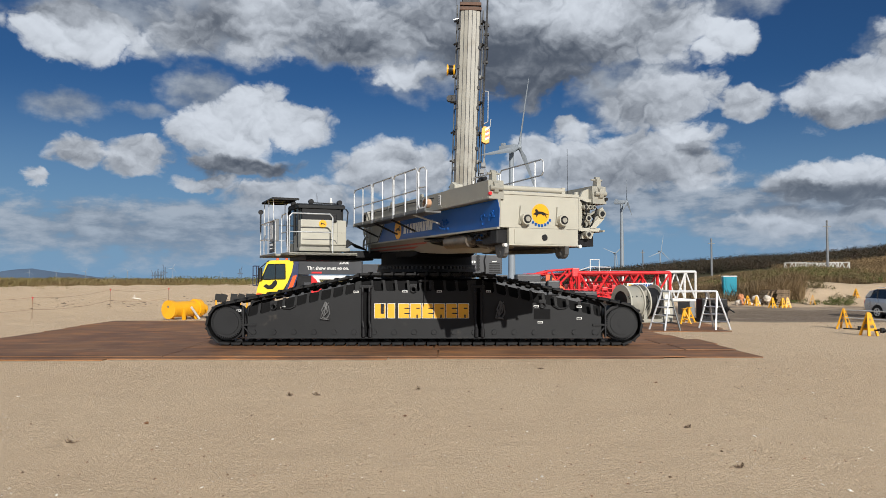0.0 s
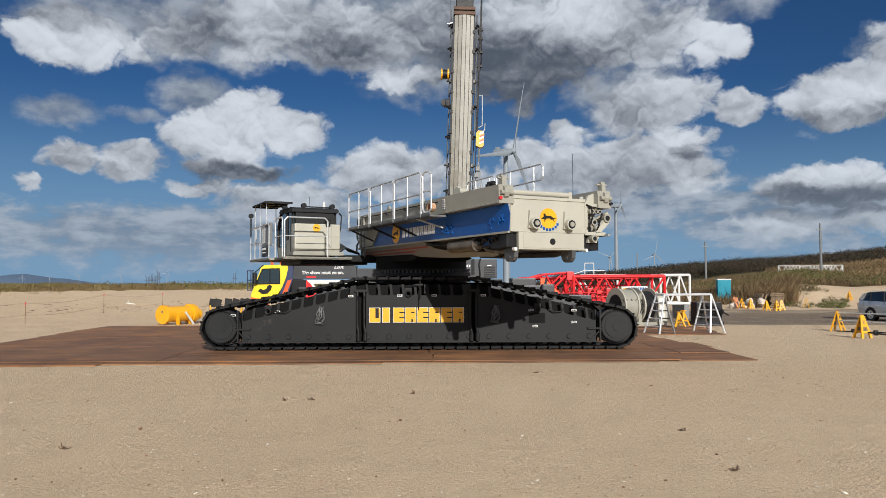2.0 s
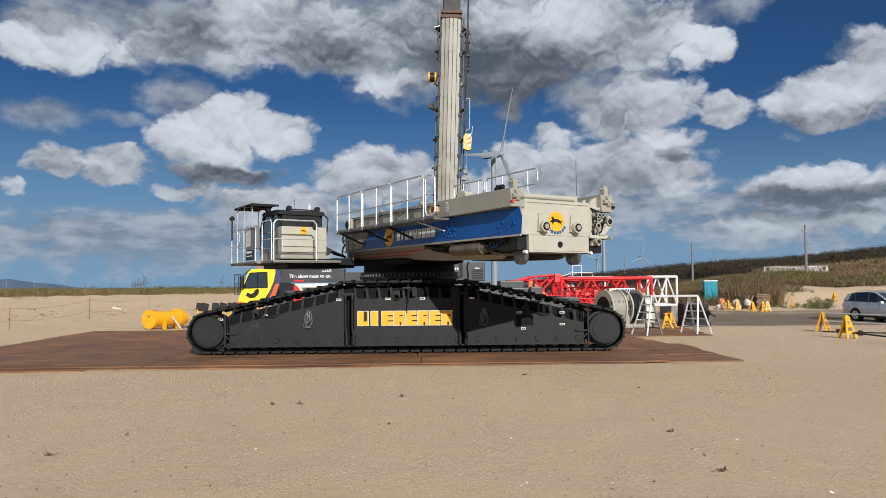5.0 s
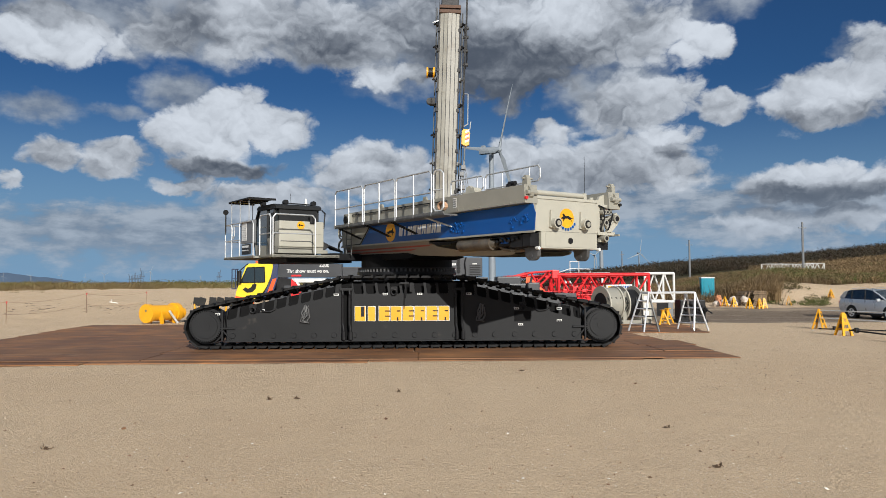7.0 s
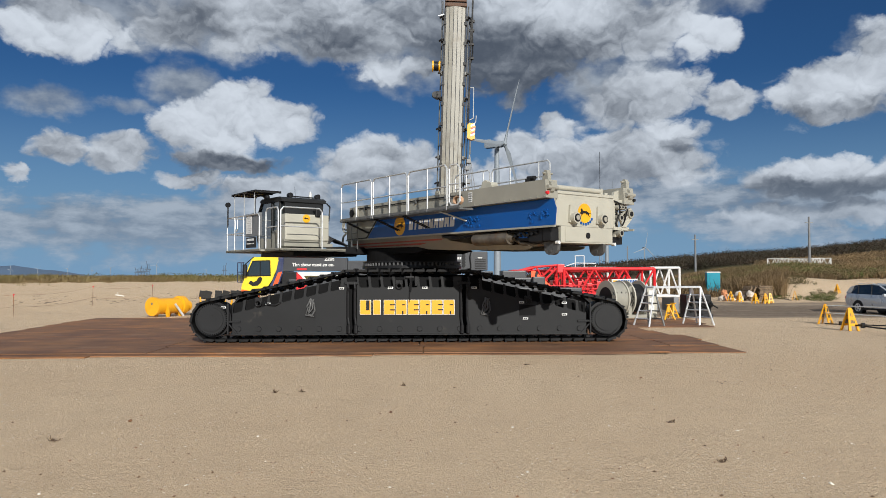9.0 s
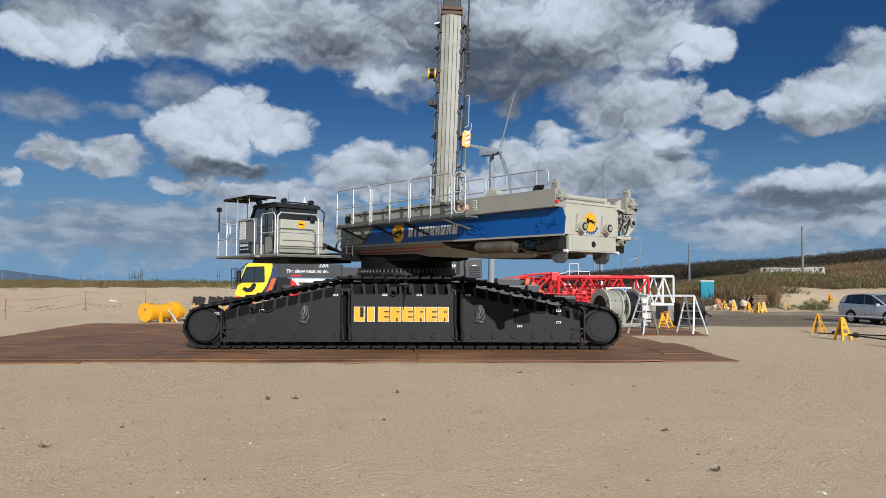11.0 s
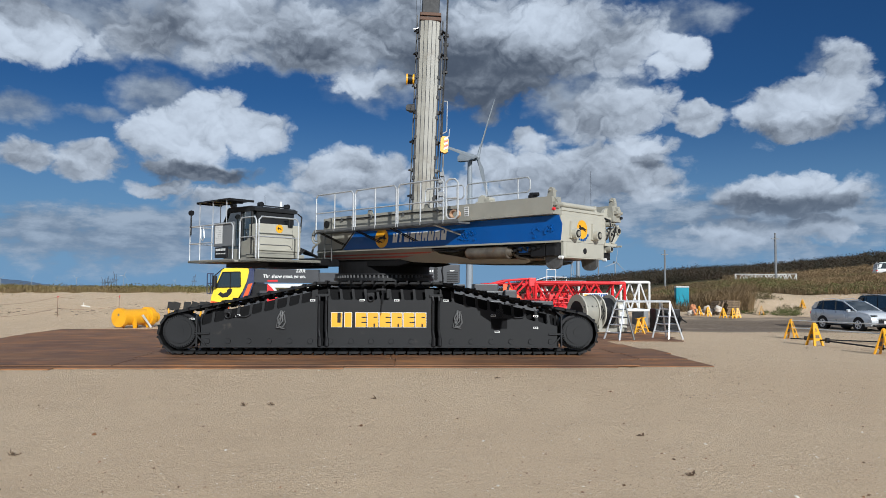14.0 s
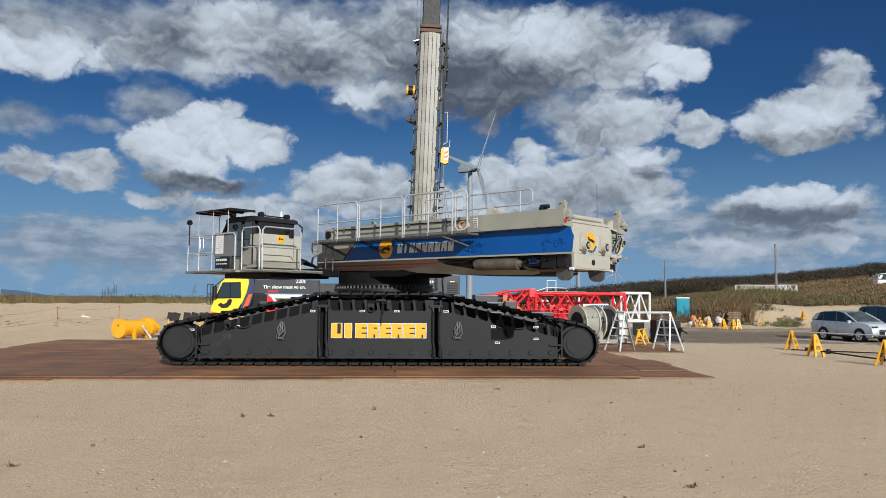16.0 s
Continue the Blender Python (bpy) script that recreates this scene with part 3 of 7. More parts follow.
def build_side_frame(under, y_face, sign):
    """One track: side frame, end wheels, rollers' bolts, straps and the shoes. y_face: outer face, sign: towards the outside."""
    tr = new("track_frame")
    tr.parent = under
    tagged(tr, "charcoal crawler track frame with black shoes")
    thick = 0.05

    def at_face(off=0.0):
        return Matrix.Translation((0, y_face + sign * off, 0)) @ Matrix.Diagonal((1, -sign, 1, 1))

    # three panels, their upper edges notched between ribs
    for name, x0, x1 in (("left", -4.52, -1.62), ("middle", -1.36, 1.32), ("right", 1.48, 4.52)):
        top = []
        x = x0
        while x < x1 - 0.02:
            nx = min(x + 0.31, x1)
            a, b = x + 0.035, nx - 0.03
            s = -0.03 if name == "left" else 0.03
            if nx - x > 0.2:
                top += [(x, frame_line(x)), (a, frame_line(a)), (a + s, frame_line(a) - 0.25), (a + s + 0.03, frame_line(a) - 0.28),
                        (b + s - 0.03, frame_line(b) - 0.28), (b + s, frame_line(b) - 0.25), (b, frame_line(b))]
            else:
                top += [(x, frame_line(x))]
            x = nx
        top.append((x1, frame_line(x1)))
        outline = [(x0, 0.2), (x1, 0.2)] + top[::-1]
        bm = bm_new()
        slab(bm, outline, thick, at_face())
        part("side_panel", bm, CHAR, tr)
    # recessed web behind the notches, and the foot flange
    bm = bm_new()
    slab(bm, [(-4.6, 0.15), (4.6, 0.15), (4.6, 0.96), (1.5, 1.64), (-1.5, 1.64), (-4.6, 0.96)], 0.5, at_face(-0.22))
    # the shade inside the notches is put into the web's colour
    part("web", bm, SHADE_BLACK, tr)
    bm = bm_new()
    box(bm, (-4.55, min(y_face - sign * 0.3, y_face + sign * 0.03), 0.17), (4.55, max(y_face - sign * 0.3, y_face + sign * 0.03), 0.205), None, 0.006)
    part("flange", bm, CHAR, tr)
    # end wheels with a toothed ring and a cap
    for sx in (-1, 1):
        bm = bm_new()
        c = Vector((sx * LX, y_face, WZ + 0.02))
        rod(bm, c + Vector((0, sign * 0.05, 0)), c - Vector((0, sign * 0.12, 0)), 0.36, 40)
        rod(bm, c + Vector((0, sign * 0.075, 0)), c + Vector((0, sign * 0.04, 0)), 0.30, 40)
        rod(bm, c + Vector((0, sign * 0.085, 0)), c + Vector((0, sign * 0.04, 0)), 0.11, 20)
        box(bm, c + Vector((-0.17, sign * 0.078 - 0.004, 0.145)), c + Vector((0.17, sign * 0.078 + 0.004, 0.155)))
        wheel = part("end_wheel", bm, CHAR, tr, "charcoal round wheel cap")
        bm = bm_new()
        for i in range(44):
            a = i * math.tau / 44
            m = Matrix.Translation(c) @ Matrix.Rotation(-a, 4, "Y")
            box(bm, (0.345, -0.055, -0.017), (0.40, 0.055, 0.017), m)
        rod(bm, c - Vector((0, sign * 0.06, 0)), c + Vector((0, sign * 0.035, 0)), 0.37, 44)
        part("tooth_ring", bm, CHAR, wheel)
        bm = bm_new()
        rod(bm, c - Vector((0, sign * 0.1, 0)), c - Vector((0, sign * 0.7, 0)), 0.46, 32)
        part("sprocket", bm, BLACK, tr)
        # guide fork between wheel and panel
        bm = bm_new()
        box(bm, (sx * 4.62 - 0.02, y_face - 0.06, 0.2), (sx * 4.62 + 0.02, y_face + 0.03, 0.98), Matrix(), 0.004)
        slab(bm, [(sx * 4.62, 0.5), (sx * 4.66, 0.5), (sx * 4.40, 0.2), (sx * 4.36, 0.2)], 0.06, at_face(0.03))
        box(bm, (min(sx * 4.62, sx * 4.3), y_face - 0.05, 0.50), (max(sx * 4.62, sx * 4.3), y_face + 0.035, 0.545))
        part("guide_fork", bm, CHAR, tr)
    # roller bolts
    for i in range(18):
        x = -4.36 + i * 0.512
        bm = bm_new()
        rod(bm, (x, y_face + sign * 0.034, 0.33), (x, y_face - sign * 0.01, 0.33), 0.062, 16, 0.07)
        part("bolt", bm, CHAR, tr)
    # upright straps at the two joints, with a clamp block on top
    for x in (-1.585, -1.41, 1.30, 1.455):
        bm = bm_new()
        pipe(bm, [(x + 0.03, y_face + sign * 0.05, 0.22), (x + 0.03, y_face + sign * 0.06, 0.45), (x, y_face + sign * 0.03, 0.62), (x, y_face + sign * 0.03, 1.28), (x + 0.012, y_face + sign * 0.05, 1.36), (x, y_face + sign * 0.02, 1.48)], 0.034, 8)
        rod(bm, (x + 0.03, y_face + sign * 0.05, 0.22), (x + 0.03, y_face + sign * 0.05, 0.42), 0.055, 10)
        part("strap", bm, BLACK, tr)
    for x in (-1.5, 1.38):
        bm = bm_new()
        box(bm, (x - 0.17, y_face - 0.05, 1.46), (x + 0.17, y_face + 0.05, 1.53), None, 0.012)
        part("clamp_block", bm, CHAR, tr)
    return tr


def build_shoes(tr, y_mid, width):
    pts, pitch = track_path()
    bm = bm_new()
    h = pitch / 2
    # one shoe: plate with a raised grouser and overlapping lip, its outside towards -z
    outline = [(-h + 0.03, 0.02), (h - 0.035, 0.02), (h - 0.035, 0.045), (h - 0.01, 0.05), (h - 0.01, 0.075), (-h + 0.02, 0.075)]
    slab(bm, [(x, z) for x, z in outline], width, Matrix.Translation((0, -width / 2, 0)))
    slab(bm, [(-h + 0.025, 0.03), (-h + 0.035, -0.010), (-h + 0.065, -0.010), (-h + 0.09, 0.03)], width, Matrix.Translation((0, -width / 2, 0)))
    slab(bm, [(-0.1, 0.06), (0.1, 0.06), (0.06, 0.13), (-0.06, 0.13)], width * 0.3, Matrix.Translation((0, -width * 0.15, 0)))
    first = None
    for p, a in pts:
        m = Matrix.Translation((p.x, y_mid, p.y)) @ Matrix.Rotation(-a, 4, "Y")
        if first is None:
            first = part("track_shoe", bm, SHOE, tr)
            first.matrix_basis = m
        else:
            share("track_shoe", first, m, tr)


def build_undercarriage():
    under = empty("crawler_undercarriage", pose(AX, AY, PLATE_TOP + 0.012), "charcoal crawler undercarriage with long sloping tracks on steel plates", "crane undercarriage")
    near = build_side_frame(under, -2.36, -1)
    build_shoes(near, -1.94, 1.0)
    far = build_side_frame(under, 2.36, 1)
    build_shoes(far, 1.92, 1.0)
    bm = bm_new()
    box(bm, (-1.9, -1.7, 0.55), (1.9, 1.7, 1.70), None, 0.05)
    box(bm, (-3.2, -1.45, 0.6), (3.2, 1.45, 1.2), None, 0.05)
    part("car_body", bm, SHADE_BLACK, under)
    bm = bm_new()
    rod(bm, (0, 0, 1.68), (0, 0, 1.98), 1.30, 64)
    part("slew_pedestal", bm, SHADE_BLACK, under)
    # slew ring with its bolt circle
    bm = bm_new()
    rod(bm, (0, 0, 1.88), (0, 0, 1.96), 1.42, 72)
    rod(bm, (0, 0, 2.04), (0, 0, 2.08), 1.40, 72)
    rod(bm, (0, 0, 1.95), (0, 0, 2.06), 1.33, 72)
    ring = part("slew_ring", bm, BLACK, under)
    bm = bm_new()
    rod(bm, (1.37, 0, 1.955), (1.37, 0, 2.045), 0.028, 6)
    first = part("bolt", bm, DRAB0, ring)
    for i in range(1, 72):
        share("bolt", first, Matrix.Rotation(i * math.tau / 72, 4, "Z"), ring)
    # maker's lettering, as plain yellow blocks with a white edge
    y = -2.36
    bm = bm_new()
    w = 2.44 / 8
    spans = [(-1.285 + k * w + (0.0 if k != 1 else 0.03), w * (0.66 if k == 1 else 0.955)) for k in range(8)]
    for x0, wide in spans:
        slab(bm, [(x0 + 0.003, 0.684), (x0 + wide - 0.001, 0.684), (x0 + wide - 0.001, 1.066), (x0 + 0.003, 1.066)], 0.005, front(y - 0.005))
    sign = part("maker_sign", bm, WHITE, near, "yellow block lettering edged in white")
    for k, (x0, wide) in enumerate(spans):
        a, b = x0 + 0.014, x0 + wide - 0.012
        bm = bm_new()
        slab(bm, [(a, 0.694), (b, 0.694), (b, 1.03), (b - 0.025, 1.056), (a, 1.056)], 0.006, front(y - 0.011))
        block = part("letter_block", bm, YELLOW, sign)
        if k == 1:
            continue
        # dark slots in the blocks
        bm = bm_new()
        lo, hi = (0.80, 1.056) if k == 0 else (0.925, 0.955)
        slab(bm, [(a + 0.15, lo), (a + (0.235 if k % 2 or not k else 0.28), lo), (a + (0.235 if k % 2 or not k else 0.28), hi), (a + 0.15, hi)], 0.004, front(y - 0.0145))
        part("letter_slot", bm, CHAR, block)
        if k:
            bm = bm_new()
            lo, hi, r = (0.694, 0.78, 0.19) if k % 2 else (0.795, 0.825, 0.28)
            slab(bm, [(a + 0.15, lo), (a + r, lo), (a + r, hi), (a + 0.15, hi)], 0.004, front(y - 0.0145))
            part("letter_slot", bm, CHAR, block)
    # fittings on the near side frame
    for x, z, turn in ((-2.55, 0.78, 0), (1.92, 0.80, 1)):
        bm = bm_new()
        pipe(bm, [(x, y - 0.03, z + 0.30), (x + 0.10, y - 0.05, z + 0.22), (x + 0.13, y - 0.05, z + 0.02), (x + 0.06, y - 0.05, z - 0.10), (x - 0.04, y - 0.05, z - 0.08), (x + 0.02, y - 0.05, z + 0.14), (x, y - 0.03, z + 0.30)], 0.022, 6)
        pipe(bm, [(x + 0.02, y - 0.04, z + 0.32), (x - 0.07, y - 0.07, z + 0.12), (x - 0.02, y - 0.07, z - 0.04), (x + 0.07, y - 0.07, z + 0.06), (x + 0.05, y - 0.05, z + 0.3)], 0.018, 6)
        pipe(bm, [(x + 0.1, y - 0.03, z + 0.30), (x - 0.06, y - 0.06, z + 0.05), (x - 0.1, y - 0.05, z - 0.1), (x + 0.1, y - 0.05, z - 0.13)], 0.014, 6)
        part("sling_loop", bm, DRAB0, near, "grey wire sling loop on a hook")
        bm = bm_new()
        slab(bm, [(x - 0.12, z - 0.15), (x + 0.14, z - 0.17), (x + 0.14, z - 0.06), (x - 0.12, z - 0.04)], 0.012, front(y - 0.012))
        part("hook_plate", bm, BLACK, near)
    for x, z in ((-3.86, 0.98), (-0.28, 1.42), (3.02, 1.02)):
        bm = bm_new()
        pipe(bm, [(x + 0.07 * math.cos(k * 0.7), y - 0.04, z + 0.07 * math.sin(k * 0.7)) for k in range(10)], 0.022, 8)
        box(bm, (x - 0.09, y - 0.03, z + 0.04), (x + 0.09, y + 0.01, z + 0.14), None, 0.01)
        part("shackle", bm, BLACK, near)
    for x, z in ((-4.75, 0.88), (-3.62, 0.97), (-1.75, 1.36), (-0.5, 1.37), (0.38, 1.37), (1.64, 1.37), (2.86, 0.99), (2.96, 0.58), (3.96, 0.98), (3.96, 0.68)):
        bm = bm_new()
        slab(bm, [(x - 0.065, z - 0.024), (x + 0.065, z - 0.024), (x + 0.065, z + 0.028), (x - 0.065, z + 0.028)], 0.005, front(y - 0.006))
        lab = part("notice_label", bm, WHITE, near)
        bm = bm_new()
        for dx in (-0.05, 0.0):
            box(bm, (x + dx, y - 0.009, z - 0.012), (x + dx + 0.04, y - 0.0055, z + 0.016))
        tagged(part("notice_print", bm, CHAR, lab), kind="stuff")
    bm = bm_new()
    slab(bm, [(2.80, 0.66), (3.22, 0.66), (3.22, 0.92), (2.80, 0.92)], 0.01, front(y - 0.008))
    part("access_hatch", bm, SHADE_BLACK, near)
    bm = bm_new()
    rod(bm, (0.02, y - 0.06, 1.3), (0.02, y - 0.06, 1.74), 0.02, 8)
    rod(bm, (-0.02, y - 0.04, 1.0), (0.0, y - 0.05, 1.5), 0.012, 6)
    box(bm, (-0.12, y - 0.08, 1.62), (0.1, y - 0.02, 1.67), None, 0.01)
    box(bm, (0.12, y - 0.06, 1.42), (0.18, y - 0.01, 1.66), None, 0.01)
    part("lock_lever", bm, BLACK, near)
    for sx in (-1, 1):
        bm = bm_new()
        pipe(bm, [(sx * 3.3, y - 0.03, 1.0), (sx * 3.42, y - 0.05, 0.94), (sx * 3.6, y - 0.05, 0.95), (sx * 3.7, y - 0.03, 1.02)], 0.02, 6)
        part("grab_handle", bm, BLACK, near)
    return under


build_undercarriage()

# ------------------------------------------------------------------ slewing superstructure (x forward, y to its left)
def side(v, out=1):
    """Space for slabs on a wall at y = v whose outside looks to +y (out=1) or -y."""
    return Matrix.Translation((0, v, 0)) @ Matrix.Diagonal((1, -out, 1, 1))


def rear(u):
    """Space for slabs on a wall at x = u that looks backwards: slab x runs along -y."""
    return Matrix.Translation((u, 0, 0)) @ Matrix(((0, 1, 0, 0), (-1, 0, 0, 0), (0, 0, 1, 0), (0, 0, 0, 1)))


def disc(bm, m, x, z, r, depth, seg=32):
    slab(bm, [(x + r * math.cos(i * math.tau / seg), z + r * math.sin(i * math.tau / seg)) for i in range(seg)], depth, m)


def leaping_mark(bm, m, x, z, r):
    """The dark running-animal mark inside the badge, as a plain shape."""
    s = r
    slab(bm, [(x + px * s, z + pz * s) for px, pz in ((-0.85, -0.1), (-0.55, 0.12), (-0.62, 0.36), (-0.4, 0.42), (-0.28, 0.2), (0.25, 0.18), (0.5, 0.05), (0.95, -0.08), (0.55, -0.08), (0.72, -0.42), (0.42, -0.14), (0.3, -0.2), (0.1, -0.06), (-0.3, -0.1), (-0.48, -0.42), (-0.5, -0.16))], 0.003, m)


def rail_loop(bm, pts, r=0.021):
    pipe(bm, pts, r, 8)


def build_superstructure():
    top = empty("crane_superstructure", pose(AX, AY, 0, 0, 0, 114.0), "cream and blue slewing crane superstructure with walkways and cab", "crane superstructure")
    W, WF = 1.42, 1.02          # half widths, cab side and far side
    # turntable skirt; shade under the tail is put into its near-black
    bm = bm_new()
    rod(bm, (0, 0, 2.12), (0, 0, 2.46), 1.30, 64)
    rod(bm, (0, 0, 2.09), (0, 0, 2.14), 1.36, 64)
    part("turntable", bm, SHADE_BLACK, top)
    # lower frame with red stripes; some underside shade is in its duller cream
    bm = bm_new()
    prof = [(1.05, 2.53), (-1.9, 2.50), (-2.3, 2.42), (-3.6, 2.36), (-5.75, 2.32), (-5.95, 2.36), (-5.95, 2.42), (-4.3, 2.46), (-3.4, 2.60), (-3.2, 2.74), (1.2, 2.74)]
    slope = Matrix(((1, 0, 0, 0), (0, 1, -1.0, 2.74), (0, 0, 1, 0), (0, 0, 0, 1)))
    slab(bm, prof, 0.05, side(W) @ slope)
    slab(bm, prof, 0.05, side(-WF, -1) @ slope)
    slab(bm, [(1.0, 2.54), (-1.9, 2.51), (-3.6, 2.42), (-3.2, 2.72), (1.1, 2.72)], 1.9, side(W - 0.05) @ slope)
    part("lower_frame", bm, GREYCREAM, top)
    bm = bm_new()
    slab(bm, [(1.02, 2.36), (1.02, 2.53), (-1.9, 2.51), (-2.2, 2.40), (-1.8, 2.34)], 1.6, side(W - 0.26))
    slab(bm, [(-1.6, 2.42), (-1.75, 2.30), (-1.9, 2.42)], 0.06, side(W + 0.01) @ slope)
    # underside shade is put into the belly's colour
    part("belly", bm, SHADE_BLACK, top)
    bm = bm_new()
    slab(bm, [(1.1, 2.66), (1.1, 2.625), (-3.1, 2.62), (-3.25, 2.655)], 0.004, side(W + 0.006) @ slope)
    slab(bm, [(1.0, 2.585), (1.0, 2.55), (-2.1, 2.54), (-2.5, 2.58)], 0.004, side(W + 0.006) @ slope)
    part("red_stripe", bm, material("faded_red_paint", (0.36, 0.075, 0.06), 0.6, 0.0, 0.2, 2, 90, 0.001, (0.34, 0.30, 0.25), 0.25, 3), top, "two faded red stripes")
    # long side walls: cream nose, blue flank
    bm = bm_new()
    slab(bm, [(1.25, 2.78), (1.30, 3.25), (-0.42, 3.30), (-7.0, 3.32), (-7.0, 2.78)], 0.06, side(W))
    slab(bm, [(1.25, 2.78), (1.30, 3.25), (-6.4, 3.32), (-6.4, 2.78)], 0.06, side(-WF, -1))
    slab(bm, [(1.2, 2.75), (1.24, 3.3), (0.9, 3.45), (-6.7, 3.45), (-6.7, 2.75)], 2.28, side(W - 0.08))
    part("body", bm, GREYCREAM, top)
    for out, W, B in ((1, 1.42, 1.60), (-1, WF, 1.18)):
        bm = bm_new()
        slab(bm, [(0.13, 2.775), (-0.44, 3.295)] + ([(-7.0, 3.315), (-7.04, 3.2), (-7.08, 3.12), (-7.04, 2.78)] if out > 0 else [(-6.3, 3.315), (-6.3, 2.78)]), 0.008, side(out * (W + 0.009), out))
        part("blue_flank", bm, BLUE, top, "royal blue painted flank")
        bm = bm_new()
        slab(bm, [(1.25, 2.745), (-3.2, 2.74), (-7.05, 2.735), (-7.05, 2.775), (1.25, 2.785)], 0.05, side(out * (W + 0.045), out))
        part("ledge", bm, GREYCREAM, top)
        bm = bm_new()
        slab(bm, [(1.25, 2.785), (0.16, 2.785), (0.13, 2.80), (-0.41, 3.30), (-0.36, 3.30), (0.19, 2.82), (1.25, 2.80)], 0.004, side(out * (W + 0.011), out))
        part("black_line", bm, BLACK, top)
        # upper beam along the roof edge
        bm = bm_new()
        slab(bm, [(0.75, 3.36), (0.68, 3.62), (0.5, 3.69), (-6.93, 3.70), (-6.96, 3.33), (-4.5, 3.32)], 0.34, side(out * B, out))
        part("roof_beam", bm, GREYCREAM, top)
        # end of the beam: lug, pin ring and red lamp
        bm = bm_new()
        slab(bm, [(-6.74, 3.69), (-6.78, 3.86), (-6.82, 3.91), (-6.87, 3.90), (-6.90, 3.84), (-6.91, 3.70), (-7.0, 3.64), (-7.03, 3.54), (-7.0, 3.46), (-6.93, 3.42), (-6.86, 3.45)], 0.10, side(out * (B - 0.10), out))
        rod(bm, (-6.84, out * (B - 0.03), 3.84), (-6.84, out * (B - 0.30), 3.84), 0.02, 12)
        rod(bm, (-6.98, out * (B - 0.02), 3.54), (-6.98, out * (B - 0.30), 3.54), 0.045, 16)
        part("pin_lug", bm, GREYCREAM, top)
        bm = bm_new()
        rod(bm, (-6.95, out * (B - 0.02), 3.43), (-7.0, out * (B - 0.02), 3.43), 0.034, 14)
        part("rear_lamp", bm, RED if out > 0 else BLACK, top, "small round rear lamp")
    W = 1.42
    # badge and owner's name as plain shapes on the blue flank
    bm = bm_new()
    disc(bm, side(W + 0.014), -1.47, 3.05, 0.25, 0.004)
    badge = part("badge", bm, YELLOW, top, "yellow round badge")
    bm = bm_new()
    leaping_mark(bm, side(W + 0.018), -1.47, 3.05, 0.23)
    part("badge_mark", bm, BLACK, badge)
    name = None
    for i in range(9):
        x = -1.88 - i * 0.213
        thin = i == 1
        w = 0.07 if thin else 0.17
        bm = bm_new()
        if thin:
            pts = [(x - 0.04, 2.92), (x - 0.04 - w, 2.92), (x - 0.07 - w, 3.15), (x - 0.07, 3.15)]
        elif i % 2:
            pts = [(x, 2.92), (x - 0.06, 2.92), (x - 0.07, 3.0), (x - 0.10, 3.0), (x - 0.11, 2.92), (x - w, 2.92), (x - w - 0.03, 3.15), (x - 0.03, 3.15)]
        else:
            pts = [(x, 2.92), (x - w, 2.92), (x - w - 0.03, 3.15), (x - 0.14, 3.15), (x - 0.13, 3.07), (x - 0.10, 3.07), (x - 0.10, 3.15), (x - 0.03, 3.15)]
        slab(bm, pts, 0.004, side(W + 0.014))
        part("name_block", bm, WHITE, top, "white block lettering")
    # stencil clutter on the flank and a row of plates
    for u in (-4.35, -6.55):
        bm = bm_new()
        rnd = random.Random(int(-u * 10))
        for i in range(16):
            x, z = u - 0.02 + rnd.uniform(-0.35, 0.25), 2.95 + rnd.uniform(-0.1, 0.14)
            s = rnd.uniform(0.015, 0.05)
            box(bm, (x, W + 0.009, z), (x + s, W + 0.02 + s * 0.4, z + s))
        for i in range(5):
            x, z = u + rnd.uniform(-0.3, 0.2), 2.95 + rnd.uniform(-0.08, 0.12)
            pipe(bm, [(x, W + 0.02, z), (x + 0.05, W + 0.03, z + 0.08), (x + 0.1, W + 0.02, z + 0.02)], 0.008, 6)
        tagged(part("lashing_point", bm, BLUE, top), kind="stuff")
    # rear wall
    bm = bm_new()
    slab(bm, [(-1.36, 2.78), (0.52, 2.78), (0.52, 3.46), (-1.36, 3.46)], 0.06, rear(-6.90))
    slab(bm, [(-1.36, 3.44), (0.52, 3.44), (0.52, 3.50), (-1.36, 3.50)], 0.20, rear(-6.92))
    part("rear_wall", bm, CREAM, top, "cream rear wall")
    bm = bm_new()
    slab(bm, [(-1.12, 2.43), (0.50, 2.43), (0.50, 2.775), (-1.12, 2.775)], 0.5, rear(-6.90))
    rbox = part("rear_box", bm, CREAM, top)
    bm = bm_new()
    slab(bm, [(-1.0, 2.46), (0.37, 2.46), (0.37, 2.745), (-1.0, 2.745)], 0.012, rear(-6.912))
    door = part("door", bm, CREAM, rbox)
    bm = bm_new()
    disc(bm, rear(-6.925), -0.31, 2.595, 0.065, 0.02, 24)
    part("latch", bm, BLACK, door, "black round latch")
    bm = bm_new()
    rod(bm, (-6.85, 1.32, 3.57), (-6.85, -0.18, 3.57), 0.055, 16)
    box(bm, (-6.9, -0.2, 3.49), (-6.8, -0.12, 3.63))
    part("roller_bar", bm, CREAM, top)
    bm = bm_new()
    disc(bm, rear(-6.908), -0.40, 3.07, 0.205, 0.006)
    b2 = part("badge", bm, YELLOW, top, "yellow round badge")
    bm = bm_new()
    leaping_mark(bm, rear(-6.914), -0.40, 3.08, 0.21)
    part("badge_mark", bm, BLACK, b2)
    bm = bm_new()
    for i in range(8):
        a = radians(-150 + i * 17)
        x, z = -0.40 + 0.26 * math.cos(a), 3.075 + 0.24 * math.sin(a)
        box(bm, (-6.914, -x - 0.022, z - 0.026), (-6.904, -x + 0.022, z + 0.026))
